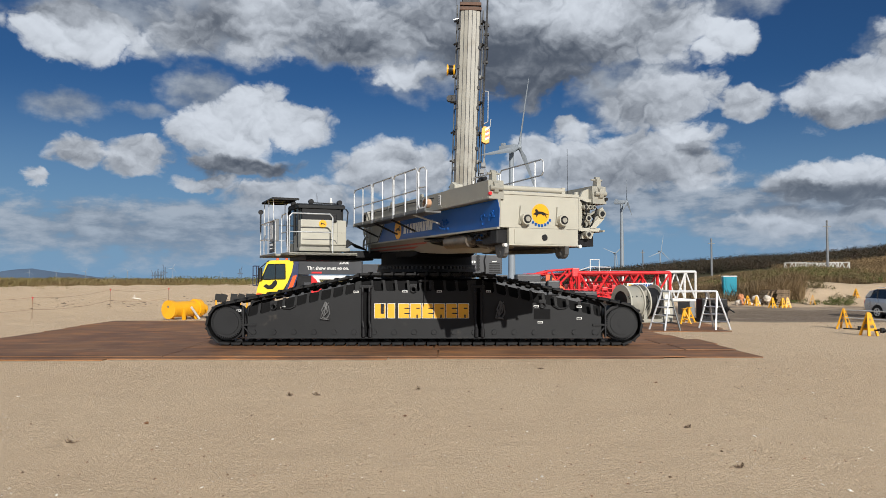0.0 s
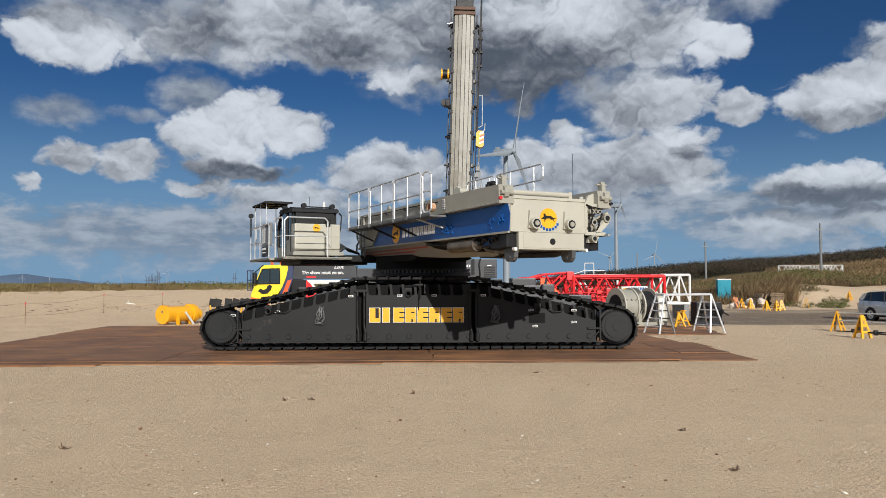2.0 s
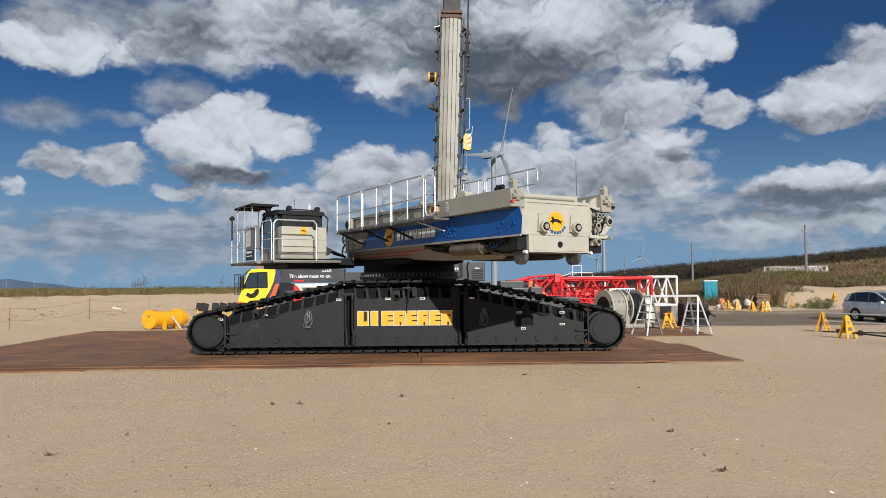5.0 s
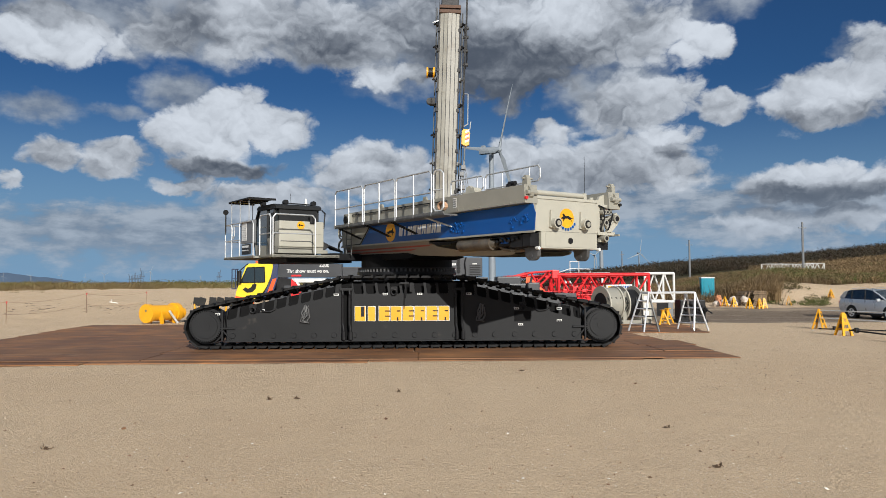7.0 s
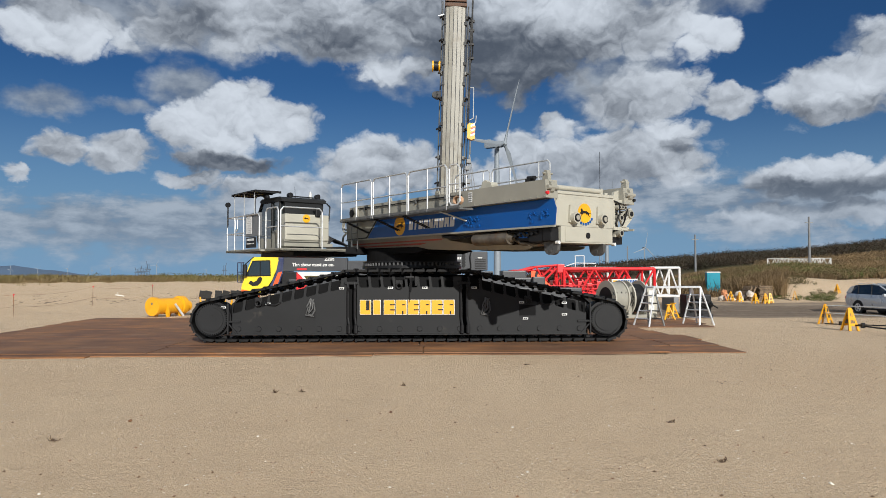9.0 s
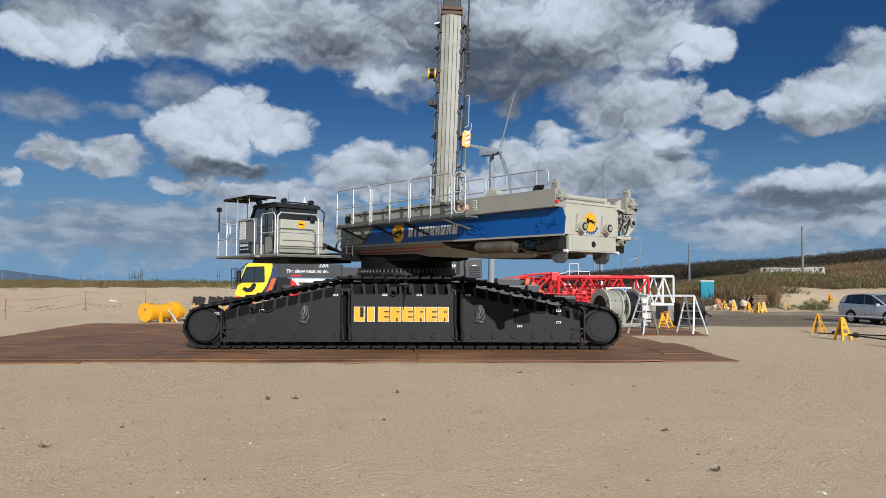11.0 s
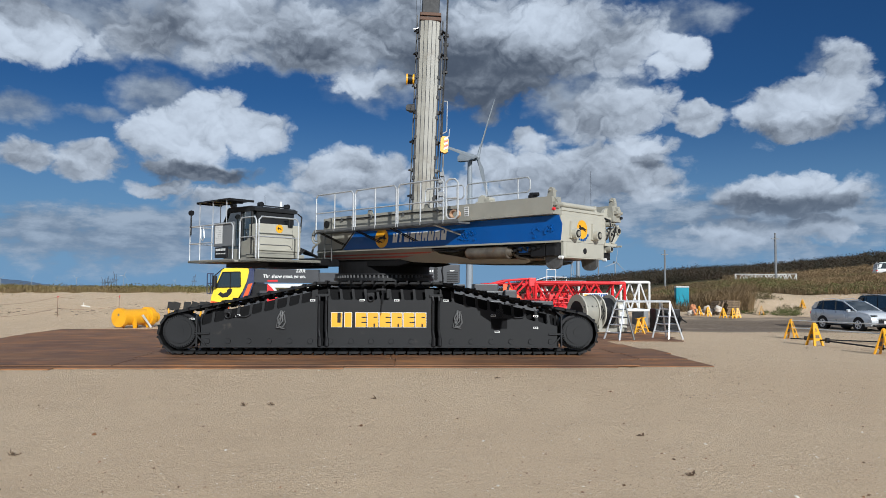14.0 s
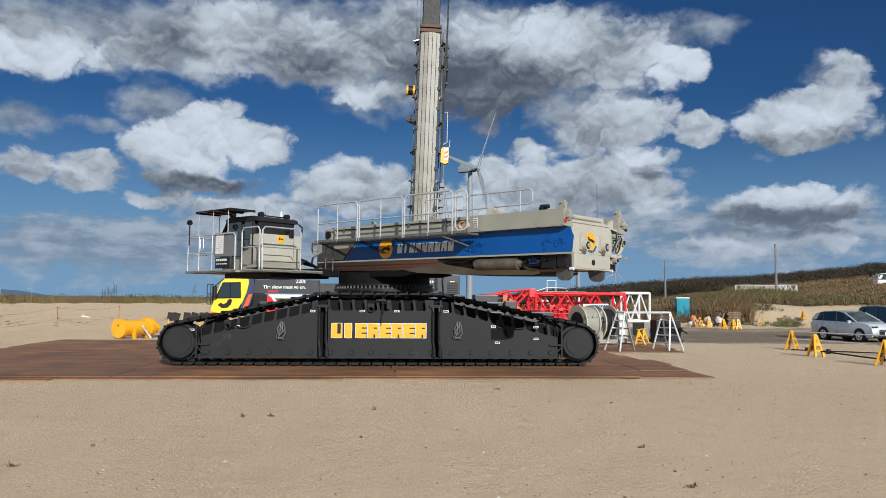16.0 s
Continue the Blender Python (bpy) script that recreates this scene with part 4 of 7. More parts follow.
    tagged(part("badge_lettering", bm, BLUE, b2), kind="stuff")
    for v in (0.79, -0.07):
        bm = bm_new()
        rod(bm, (-6.90, v, 2.95), (-7.06, v, 2.95), 0.112, 28)
        slab(bm, [(-v - 0.12, 2.86), (-v + 0.12, 2.86), (-v + 0.12, 2.98), (-v - 0.09, 3.22)], 0.05, rear(-6.95))
        boss = part("pin_boss", bm, CREAM, top)
        bm = bm_new()
        rod(bm, (-7.05, v, 2.95), (-7.07, v, 2.95), 0.086, 24)
        pin = part("pin", bm, BLACK, boss)
        bm = bm_new()
        rod(bm, (-7.05, v, 2.95), (-7.085, v, 2.95), 0.052, 20)
        part("pin_end", bm, GREYCREAM, pin)
    # lugs below the rear; shade under the tail is put into their grey
    for v in (1.17, -0.24):
        bm = bm_new()
        slab(bm, [(-6.48, 2.46), (-6.90, 2.46), (-6.88, 2.27), (-6.83, 2.21), (-6.76, 2.18), (-6.64, 2.18), (-6.57, 2.21), (-6.52, 2.27)], 0.09, side(v + 0.045))
        rod(bm, (-6.70, v + 0.06, 2.27), (-6.70, v - 0.06, 2.27), 0.045, 14)
        part("lug", bm, DRAB0, top)
    for v in (1.22, -0.53):
        bm = bm_new()
        rod(bm, (-6.86, v, 2.43), (-6.95, v, 2.43), 0.036, 14)
        part("work_lamp", bm, WHITE, top)
    # far rear corner: recessed winch bracket, pins and hoses
    bm = bm_new()
    slab(bm, [(0.52, 2.75), (1.05, 2.75), (1.05, 2.82), (0.52, 2.82)], 0.5, rear(-6.92))
    slab(bm, [(0.54, 2.82), (0.62, 2.82), (0.62, 3.46), (0.54, 3.46)], 0.35, rear(-6.88))
    slab(bm, [(0.78, 2.82), (0.98, 3.06), (1.02, 3.22), (1.10, 3.26), (1.16, 3.15), (1.12, 3.0), (0.92, 2.82)], 0.08, rear(-6.94))
    slab(bm, [(0.62, 3.36), (1.1, 3.36), (1.1, 3.42), (0.62, 3.42)], 0.45, rear(-6.9))
    part("bracket", bm, CREAM, top)
    bm = bm_new()
    for i, (v, z, r) in enumerate(((-0.66, 3.25, 0.055), (-0.76, 3.25, 0.045), (-0.86, 3.25, 0.045), (-0.72, 2.68, 0.075), (-1.06, 3.12, 0.09), (-0.72, 3.02, 0.07))):
        rod(bm, (-6.7, v, z), (-6.98, v, z), r, 16)
    pipe(bm, [(-6.8, -0.6, 2.9), (-6.95, -0.7, 3.0), (-6.9, -0.8, 2.9), (-6.95, -0.95, 3.05)], 0.03, 8)
    pipe(bm, [(-6.75, -0.65, 3.15), (-6.93, -0.8, 3.1), (-6.9, -0.95, 3.18)], 0.025, 8)
    part("pin_set", bm, GREYCREAM, top)
    for k, (v, z, r) in enumerate(((-0.66, 3.25, 0.03), (-0.76, 3.25, 0.025), (-0.86, 3.25, 0.025), (-0.72, 2.68, 0.045), (-1.06, 3.12, 0.055), (-0.72, 3.02, 0.04))):
        bm = bm_new()
        rod(bm, (-6.97, v, z), (-6.99, v, z), r, 14)
        part("pin_end", bm, BLACK, top)
    bm = bm_new()
    slab(bm, [(0.62, 3.44), (0.70, 3.60), (0.86, 3.66), (1.02, 3.60), (1.14, 3.72), (1.20, 3.70), (1.18, 3.5), (1.06, 3.36), (0.8, 3.34)], 0.06, rear(-6.80))
    part("hook_plate", bm, CREAM, top)
    bm = bm_new()
    slab(bm, [(0.62, 2.60), (0.70, 2.82), (0.98, 2.82), (0.86, 2.60)], 0.25, rear(-6.86))
    part("gusset", bm, CREAM, top)
    bm = bm_new()
    pipe(bm, [(-6.86, -0.58, 3.40), (-6.98, -0.64, 3.34), (-6.98, -0.66, 3.1), (-6.92, -0.6, 2.9)], 0.018, 6)
    pipe(bm, [(-6.86, -0.9, 3.36), (-6.98, -0.92, 3.2), (-6.96, -0.84, 2.95), (-6.9, -0.8, 2.8), (-6.92, -0.74, 2.62)], 0.018, 6)
    part("hydraulic_hose", bm, BLACK, top)
    # black sheet added behind the bracket for the dark of the recess
    bm = bm_new()
    slab(bm, [(0.62, 2.82), (1.0, 2.82), (1.0, 3.40), (0.62, 3.40)], 0.05, rear(-6.55))
    part("recess", bm, BLACK, top)
    # exhaust silencer and valve gear slung below the ledge
    bm = bm_new()
    rod(bm, (-4.42, 1.3, 2.58), (-5.58, 1.3, 2.58), 0.15, 24)
    rod(bm, (-4.36, 1.3, 2.58), (-4.44, 1.3, 2.58), 0.12, 24)
    rod(bm, (-5.56, 1.3, 2.58), (-5.68, 1.3, 2.57), 0.12, 20, 0.07)
    pipe(bm, [(-5.6, 1.2, 2.56), (-5.75, 1.15, 2.46), (-5.95, 1.0, 2.42), (-6.1, 0.6, 2.45)], 0.05, 10)
    part("silencer", bm, material("tarnished_exhaust_steel", (0.15, 0.13, 0.105), 0.42, 0.5, 0.25, 4, 60, 0.003, (0.22, 0.11, 0.05), 0.3, 3), top, "tarnished exhaust silencer", smooth=40)
    bm = bm_new()
    box(bm, (-6.6, 0.9, 2.45), (-6.2, 1.36, 2.73), None, 0.02)
    box(bm, (-6.15, 1.0, 2.5), (-5.75, 1.3, 2.73), None, 0.02)
    box(bm, (-6.86, 1.14, 2.46), (-6.62, 1.38, 2.74), None, 0.02)
    for i in range(6):
        rod(bm, (-5.8 - i * 0.13, 1.30, 2.6), (-5.8 - i * 0.13, 1.40, 2.6 + 0.03 * (i % 3)), 0.035, 10)
    box(bm, (-6.8, -0.95, 2.44), (-4.0, 1.0, 2.74))
    part("valve_gear", bm, BLACK, top)
    bm = bm_new()
    box(bm, (-6.12, 1.30, 2.55), (-5.86, 1.33, 2.70), None, 0.01)
    part("valve_cover", bm, BLUE, top)
    # hoses, cable runs and small plates along the flank
    for k in range(2):
        bm = bm_new()
        z = 2.70 - 0.035 * k
        pipe(bm, [(-3.3, W + 0.02, z), (-4.0, W - 0.05, z - 0.04), (-4.4, W - 0.1, z + 0.04 * (k % 2)), (-5.9, W - 0.08, z + 0.02), (-6.5, W - 0.02, z + 0.02)], 0.011, 6)
        part("hose", bm, BLACK, top)
    bm = bm_new()
    box(bm, (-4.63, 1.602, 3.42), (-4.50, 1.608, 3.64))
    plate = part("data_plate", bm, WHITE, top)
    bm = bm_new()
    for k in range(4):
        box(bm, (-4.62, 1.607, 3.44 + 0.05 * k), (-4.51, 1.611, 3.47 + 0.05 * k))
    tagged(part("print_bar", bm, DECK, plate), kind="stuff")
    bm = bm_new()
    pipe(bm, [(0.4, 1.63, 3.62), (-1.0, 1.63, 3.60), (-2.5, 1.63, 3.62), (-4.3, 1.63, 3.60)], 0.014, 6)
    part("cable_run", bm, BLACK, top)
    for u in (-0.1, -1.3, -2.5, -3.7):
        bm = bm_new()
        box(bm, (u, 1.60, 3.56), (u + 0.05, 1.65, 3.65), None, 0.005)
        part("cable_clip", bm, GRATE, top)
    for u in (-0.9, -3.0):
        bm = bm_new()
        slab(bm, [(u, 3.69), (u - 0.05, 3.82), (u - 0.16, 3.82), (u - 0.22, 3.69)], 0.04, side(1.45))
        rod(bm, (u - 0.11, 1.46, 3.78), (u - 0.11, 1.38, 3.78), 0.03, 10)
        part("lifting_eye", bm, GREYCREAM, top)
    # bolts along the roof beam and ledge
    bm = bm_new()
    rod(bm, (0, 1.60, 3.36), (0, 1.612, 3.36), 0.014, 6)
    first = part("bolt", bm, GREYCREAM, top)
    first.matrix_basis = Matrix.Translation((-4.7, 0, 0))
    for k in range(1, 12):
        share("bolt", first, Matrix.Translation((-4.7 - 0.2 * k, 0, 0)), top)
    # walkway with struts
    bm = bm_new()
    box(bm, (-4.66, 1.60, 3.235), (0.66, 2.0, 3.275))
    box(bm, (-4.66, 1.975, 3.235), (0.66, 2.0, 3.33))
    walkway = part("walkway", bm, GRATE, top, "grey steel walkway")
    for u in (0.45, -1.05, -2.35):
        bm = bm_new()
        rod(bm, (u, 1.95, 3.23), (u - 0.35, 1.44, 2.93), 0.014, 8)
        rod(bm, (u - 0.1, 1.95, 3.23), (u - 0.45, 1.44, 2.93), 0.014, 8)
        part("strut", bm, BLACK, walkway)
    bm = bm_new()
    rod(bm, (-3.85, 1.95, 3.24), (-4.23, 1.44, 3.02), 0.02, 8)
    part("strut", bm, GALV, walkway)
    # guard rails: three panels, each an open hoop with a middle post and knee rail
    for u0, u1, um in ((0.60, -0.97, -0.20), (-1.05, -2.60, -1.83), (-2.66, -4.19, -3.44)):
        bm = bm_new()
        v = 1.985
        rail_loop(bm, [(u0, v, 3.25), (u0, v, 4.20), (u0 - 0.07, v, 4.28), (u1 + 0.07, v, 4.28), (u1, v, 4.20), (u1, v, 3.25)])
        rod(bm, (um, v, 3.25), (um, v, 4.28), 0.02, 8)
        rod(bm, (u0, v, 3.78), (u1, v, 3.78), 0.018, 8)
        part("guard_rail", bm, GALV, top, "galvanised guard rail")
    bm = bm_new()
    rail_loop(bm, [(-4.28, 1.985, 3.42), (-4.28, 1.985, 4.18), (-4.36, 1.985, 4.26), (-4.50, 1.94, 4.26), (-4.58, 1.92, 4.18), (-4.58, 1.92, 3.42), (-4.50, 1.94, 3.34), (-4.36, 1.985, 3.34), (-4.28, 1.985, 3.42)])
    rod(bm, (-4.28, 1.985, 3.82), (-4.58, 1.92, 3.82), 0.018, 8)
    part("gate_hoop", bm, GALV, top, "galvanised gate hoop")
    # rails on the far side and across the roof
    for u0, u1, v in ((-1.95, -4.18, -1.36), (-0.3, -1.85, -1.36)):
        bm = bm_new()
        rail_loop(bm, [(u0, v, 3.68), (u0, v, 4.63), (u0 - 0.07, v, 4.71), (u1 + 0.07, v, 4.71), (u1, v, 4.63), (u1, v, 4.40), (u1 + 0.08, v, 4.32), (u0, v, 4.30)])
        for f in (0.33, 0.82):
            rod(bm, (u0 + (u1 - u0) * f, v, 3.68), (u0 + (u1 - u0) * f, v, 4.71), 0.019, 8)
        part("guard_rail", bm, GALV, top)
    # roof fittings
    bm = bm_new()
    box(bm, (-5.2, 1.1, 3.69), (-4.75, 1.5, 3.74))
    slab(bm, [(-4.75, 3.70), (-4.80, 3.86), (-4.90, 3.90), (-5.0, 3.84), (-5.02, 3.70)], 0.1, side(1.45))
    rod(bm, (-5.1, 1.5, 3.78), (-5.1, 1.3, 3.78), 0.06, 14)
    part("roof_bracket", bm, CREAM, top)
    bm = bm_new()
    box(bm, (-6.35, 1.3, 3.69), (-6.25, 1.5, 3.78))
    rod(bm, (-6.25, 1.42, 3.80), (-6.46, 1.42, 3.79), 0.045, 14)
    part("roof_lamp", bm, BLACK, top)
    bm = bm_new()
    rod(bm, (-6.55, -0.7, 3.45), (-6.55, -0.7, 3.60), 0.05, 12)
    part("post", bm, CREAM, top)
    bm = bm_new()
    rod(bm, (-6.6, -0.45, 3.45), (-6.6, -0.45, 4.5), 0.005, 6)
    part("aerial", bm, BLACK, top)
    # coiled strap hung in the gate
    bm = bm_new()
    for i in range(5):
        a = i * 0.7
        pipe(bm, [(-4.42 + 0.13 * math.cos(t * 0.7 + a), 1.80 + 0.02 * i, 3.46 + 0.09 * math.sin(t * 0.7 + a)) for t in range(10)], 0.018, 6)
    part("coiled_strap", bm, material("tan_webbing", (0.42, 0.26, 0.16), 0.9, 0, 0.2, 8, 90, 0.002), top, "tan webbing strap")
    # front nose: headlamp, sheaves and hose loops
    bm = bm_new()
    box(bm, (0.28, 1.60, 3.32), (0.62, 1.72, 3.66), None, 0.03)
    lamp = part("front_lamp", bm, GREYCREAM, top, "cream lamp housing with a black round lens")
    bm = bm_new()
    rod(bm, (0.45, 1.70, 3.49), (0.45, 1.76, 3.49), 0.10, 20)
    part("lens", bm, BLACK, lamp)
    bm = bm_new()
    for r in (0.20, 0.12):
        pipe(bm, [(1.38 + r * math.cos(k * 0.52), 1.38, 3.2 + r * math.sin(k * 0.52)) for k in range(13)], 0.022, 8)
    pipe(bm, [(1.3, 1.4, 3.0), (1.5, 1.4, 2.9), (1.55, 1.4, 2.72), (1.35, 1.4, 2.6)], 0.03, 8)
    box(bm, (1.2, 0.3, 2.5), (1.45, 1.3, 3.2), None, 0.05)
    part("nose_gear", bm, GREYCREAM, top)
    bm = bm_new()
    for k in (0.45, 0.75):
        rod(bm, (k, 1.56, 2.5), (k, 1.56, 3.24), 0.015, 6)
    for k in range(4):
        rod(bm, (0.45, 1.56, 2.56 + k * 0.2), (0.75, 1.56, 2.56 + k * 0.2), 0.013, 6)
    part("access_ladder", bm, GRATE, top)
    return top


def build_cab(top):
    """Operator's cab at the left front, with its platform, canopy and rails (all in the superstructure's space)."""
    cab = new("cab")
    cab.parent = top
    tagged(cab, "cream operator's cab with dark glass on a railed platform")
    v0, v1 = 2.02, 3.37
    bm = bm_new()
    box(bm, (0.42, 1.95, 2.42), (1.35, 3.92, 2.47))
    box(bm, (1.35, 1.95, 2.42), (3.72, 4.08, 2.47))
    for a, b in (((0.42, 1.95), (0.46, 3.92)), ((0.42, 3.88), (1.35, 3.92)), ((1.35, 4.04), (3.72, 4.08)), ((3.68, 1.95), (3.72, 4.08))):
        box(bm, (a[0], a[1], 2.42), (b[0], b[1], 2.49))
    part("platform", bm, GREYCREAM, cab, "grey steel platform")
    bm = bm_new()
    box(bm, (0.9, 1.3, 2.30), (3.0, 3.3, 2.42), None, 0.02)
    box(bm, (0.6, 0.9, 2.36), (1.3, 2.1, 2.56), None, 0.02)
    part("cab_carrier", bm, BLACK, cab)
    # back wall housing
    bm = bm_new()
    box(bm, (1.25, v0, 2.74), (1.75, v1, 3.47), None, 0.03)
    housing = part("rear_housing", bm, CREAM, cab, "cream rear housing")
    bm = bm_new()
    box(bm, (1.20, v0 - 0.1, 2.56), (1.8, v1 + 0.05, 2.66), None, 0.015)
    box(bm, (1.30, v0, 2.66), (1.7, v1, 2.75))
    part("housing_base", bm, GREYCREAM, housing)
    bm = bm_new()
    pipe(bm, [(1.246, v0 + 0.30, 2.80), (1.246, v0 + 0.34, 2.87), (1.246, v0 + 0.42, 2.90), (1.246, v1 - 0.05, 2.90)], 0.012, 6)
    box(bm, (1.246, v0 + 0.27, 2.76), (1.252, v0 + 0.277, 3.46))
    box(bm, (1.246, v0 + 0.02, 3.10), (1.252, v1 - 0.02, 3.107))
    part("panel_seam", bm, GRATE, housing)
    bm = bm_new()
    disc(bm, rear(1.244), -2.73, 3.35, 0.115, 0.006, 24)
    badge = part("badge", bm, YELLOW, cab, "small yellow badge")
    bm = bm_new()
    leaping_mark(bm, rear(1.240), -2.73, 3.35, 0.10)
    part("badge_mark", bm, BLACK, badge)
    # glazed cab
    bm = bm_new()
    slab(bm, [(1.62, 2.52), (2.95, 2.52), (3.10, 2.90), (3.08, 3.52), (2.80, 3.90), (1.62, 3.90)], v1 - v0 - 0.06, side(v1 - 0.03))
    glass = part("glazing", bm, DGLASS, cab, "dark tinted cab glass")
    bm = bm_new()
    slab(bm, [(1.45, 3.82), (1.45, 3.90), (1.6, 3.96), (2.75, 3.97), (2.9, 3.90), (2.82, 3.84)], v1 - v0 + 0.04, side(v1 + 0.02))
    box(bm, (1.5, v0 + 0.1, 3.46), (1.62, v1 - 0.1, 3.84))
    for a, b in (((1.62, 2.55), (1.62, 3.85)), ((2.12, 2.55), (2.12, 3.88)), ((2.82, 3.86), (3.09, 3.5)), ((3.09, 3.5), (3.11, 2.9)), ((3.11, 2.9), (2.96, 2.52))):
        for v in (v0 + 0.03, v1 - 0.02):
            rod(bm, (a[0], v, a[1]), (b[0], v, b[1]), 0.04, 8)
    part("cab_frame", bm, CHAR, glass)
    bm = bm_new()
    slab(bm, [(2.10, 2.5), (1.60, 2.5), (1.60, 3.15), (1.72, 3.18), (1.80, 3.04), (2.10, 3.0)], 0.05, side(v1 + 0.01))
    slab(bm, [(2.12, 2.5), (2.96, 2.5), (3.1, 2.85), (2.12, 2.80)], 0.05, side(v1 + 0.01))
    # door in the duller cream: its side's shade is put into the colour
    part("door_skin", bm, GREYCREAM, cab, "cream door panel")
    bm = bm_new()
    box(bm, (1.60, v0 + 0.25, 3.56), (1.615, v1 - 0.35, 3.80))
    part("rear_window", bm, DGLASS, glass)
    # canopy over the entry platform
    bm = bm_new()
    box(bm, (1.55, 3.35, 4.07), (3.22, 4.12, 4.10))
    for u in (1.55, 2.1, 2.65, 3.19):
        box(bm, (u, 3.35, 4.04), (u + 0.03, 4.12, 4.075))
    canopy = part("canopy", bm, BLACK, cab, "thin dark sun canopy on posts")
    for u, v in ((3.15, 4.05), (2.45, 4.05), (1.75, 4.05), (3.15, 3.42)):
        bm = bm_new()
        rod(bm, (u, v, 3.42), (u, v, 4.07), 0.014, 6)
        part("canopy_post", bm, GALV, canopy)
    slate = material("slate_grey_paint", (0.13, 0.135, 0.14), 0.5, 0.0, 0.08, 2, 90, 0.001)
    bm = bm_new()
    box(bm, (1.48, 3.94, 2.84), (2.42, 4.03, 3.48), None, 0.015)
    cbox = part("control_box", bm, slate, cab, "slate grey control box")
    bm = bm_new()
    box(bm, (1.98, 4.028, 2.92), (2.34, 4.036, 3.42))
    sheet = part("data_sheet", bm, WHITE, cbox)
    bm = bm_new()
    for k in range(9):
        box(bm, (2.02, 4.034, 2.96 + k * 0.05), (2.02 + 0.28 * (0.6 + 0.4 * (k % 3) / 2), 4.0375, 2.966 + k * 0.05))
    tagged(part("print_bar", bm, DECK, sheet), kind="stuff")
    bm = bm_new()
    box(bm, (1.72, 4.0, 2.53), (2.32, 4.05, 2.82), None, 0.01)
    board = part("sign_board", bm, BLACK, cab, "black board with white print")
    bm = bm_new()
    for k in range(6):
        box(bm, (1.78 + k * 0.085, 4.048, 2.72), (1.84 + k * 0.085, 4.055, 2.78))
        box(bm, (1.78 + k * 0.085, 4.048, 2.63), (1.83 + k * 0.085, 4.055, 2.66))
    tagged(part("print_bar", bm, WHITE, board), kind="stuff")
    # rails: across the back, along the side, round the entry
    bm = bm_new()
    rail_loop(bm, [(0.5, 2.64, 2.47), (0.5, 2.64, 3.48), (0.5, 2.72, 3.57), (0.5, 3.78, 3.57), (0.5, 3.86, 3.48), (0.5, 3.86, 2.47)], 0.02)
    rod(bm, (0.5, 2.64, 3.06), (0.5, 3.86, 3.06), 0.016, 8)
    part("cab_rail", bm, GALV, cab)
    bm = bm_new()
    rail_loop(bm, [(0.56, 3.9, 2.47), (0.56, 3.9, 3.48), (0.64, 3.9, 3.57), (1.25, 3.9, 3.57), (1.33, 3.9, 3.48), (1.33, 3.9, 2.47)], 0.02)
    rod(bm, (0.56, 3.9, 3.06), (1.33, 3.9, 3.06), 0.016, 8)
    part("cab_rail", bm, GALV, cab)
    bm = bm_new()
    rail_loop(bm, [(1.40, 4.06, 2.47), (1.40, 4.06, 3.36), (1.48, 4.06, 3.44), (3.62, 4.06, 3.44), (3.68, 4.06, 3.44), (3.70, 3.0, 3.44), (3.70, 2.1, 3.44), (3.70, 2.1, 2.47)], 0.018)
    rod(bm, (2.42, 4.06, 2.96), (3.68, 4.06, 2.96), 0.015, 8)
    rod(bm, (3.69, 4.06, 2.96), (3.70, 2.1, 2.96), 0.015, 8)
    for u in (2.46, 3.1, 3.66):
        rod(bm, (u, 4.06, 2.47), (u, 4.06, 3.44), 0.017, 8)
    pipe(bm, [(2.95, 4.06, 3.44), (2.88, 4.07, 3.34), (2.86, 4.07, 3.1), (2.95, 4.07, 3.02), (3.05, 4.06, 3.1), (3.06, 4.06, 3.34)], 0.014, 6)
    part("cab_rail", bm, GALV, cab)
    bm = bm_new()
    rod(bm, (3.58, 4.08, 3.2), (3.58, 4.08, 3.75), 0.022, 8)
    rod(bm, (3.55, 4.08, 3.83), (3.61, 4.08, 3.83), 0.075, 20)
    part("mirror", bm, BLACK, cab, "black mirror on an arm")
    # roof lamps, beacon, aerial and grab bar
    for u, v in ((1.9, 2.05), (1.9, 2.92), (2.75, 3.25)):
        bm = bm_new()
        rod(bm, (u, v, 3.94), (u, v, 4.0), 0.015, 6)
        rod(bm, (u - 0.06, v, 4.05), (u + 0.06, v, 4.05), 0.075, 14)
        part("work_lamp", bm, BLACK, cab)
    bm = bm_new()
    rod(bm, (1.6, v0 + 0.2, 3.98), (1.6, v1 - 0.3, 3.99), 0.018, 6)
    part("lamp_bar", bm, BLACK, cab)
    bm = bm_new()
    rod(bm, (1.75, 2.35, 3.94), (1.75, 2.35, 4.05), 0.045, 14)
    rod(bm, (1.75, 2.35, 4.05), (1.75, 2.35, 4.17), 0.04, 14, 0.025)
    part("beacon", bm, WHITE, cab)
    bm = bm_new()
    rod(bm, (2.0, 2.7, 3.94), (2.0, 2.72, 4.32), 0.006, 6)
    part("aerial", bm, BLACK, cab)
    bm = bm_new()
    pipe(bm, [(1.3, v0 - 0.02, 3.3), (1.3, v0 - 0.06, 3.72), (1.45, v0 - 0.04, 3.82)], 0.02, 8)
    part("grab_bar", bm, BLACK, cab)
    bm = bm_new()
    box(bm, (1.2, v0 + 0.30, 3.40), (1.28, v0 + 0.44, 3.64), None, 0.03)
    rod(bm, (1.26, v0 + 0.37, 3.55), (1.5, v0 + 0.37, 3.60), 0.02, 8)
    part("rear_mirror", bm, BLACK, cab)
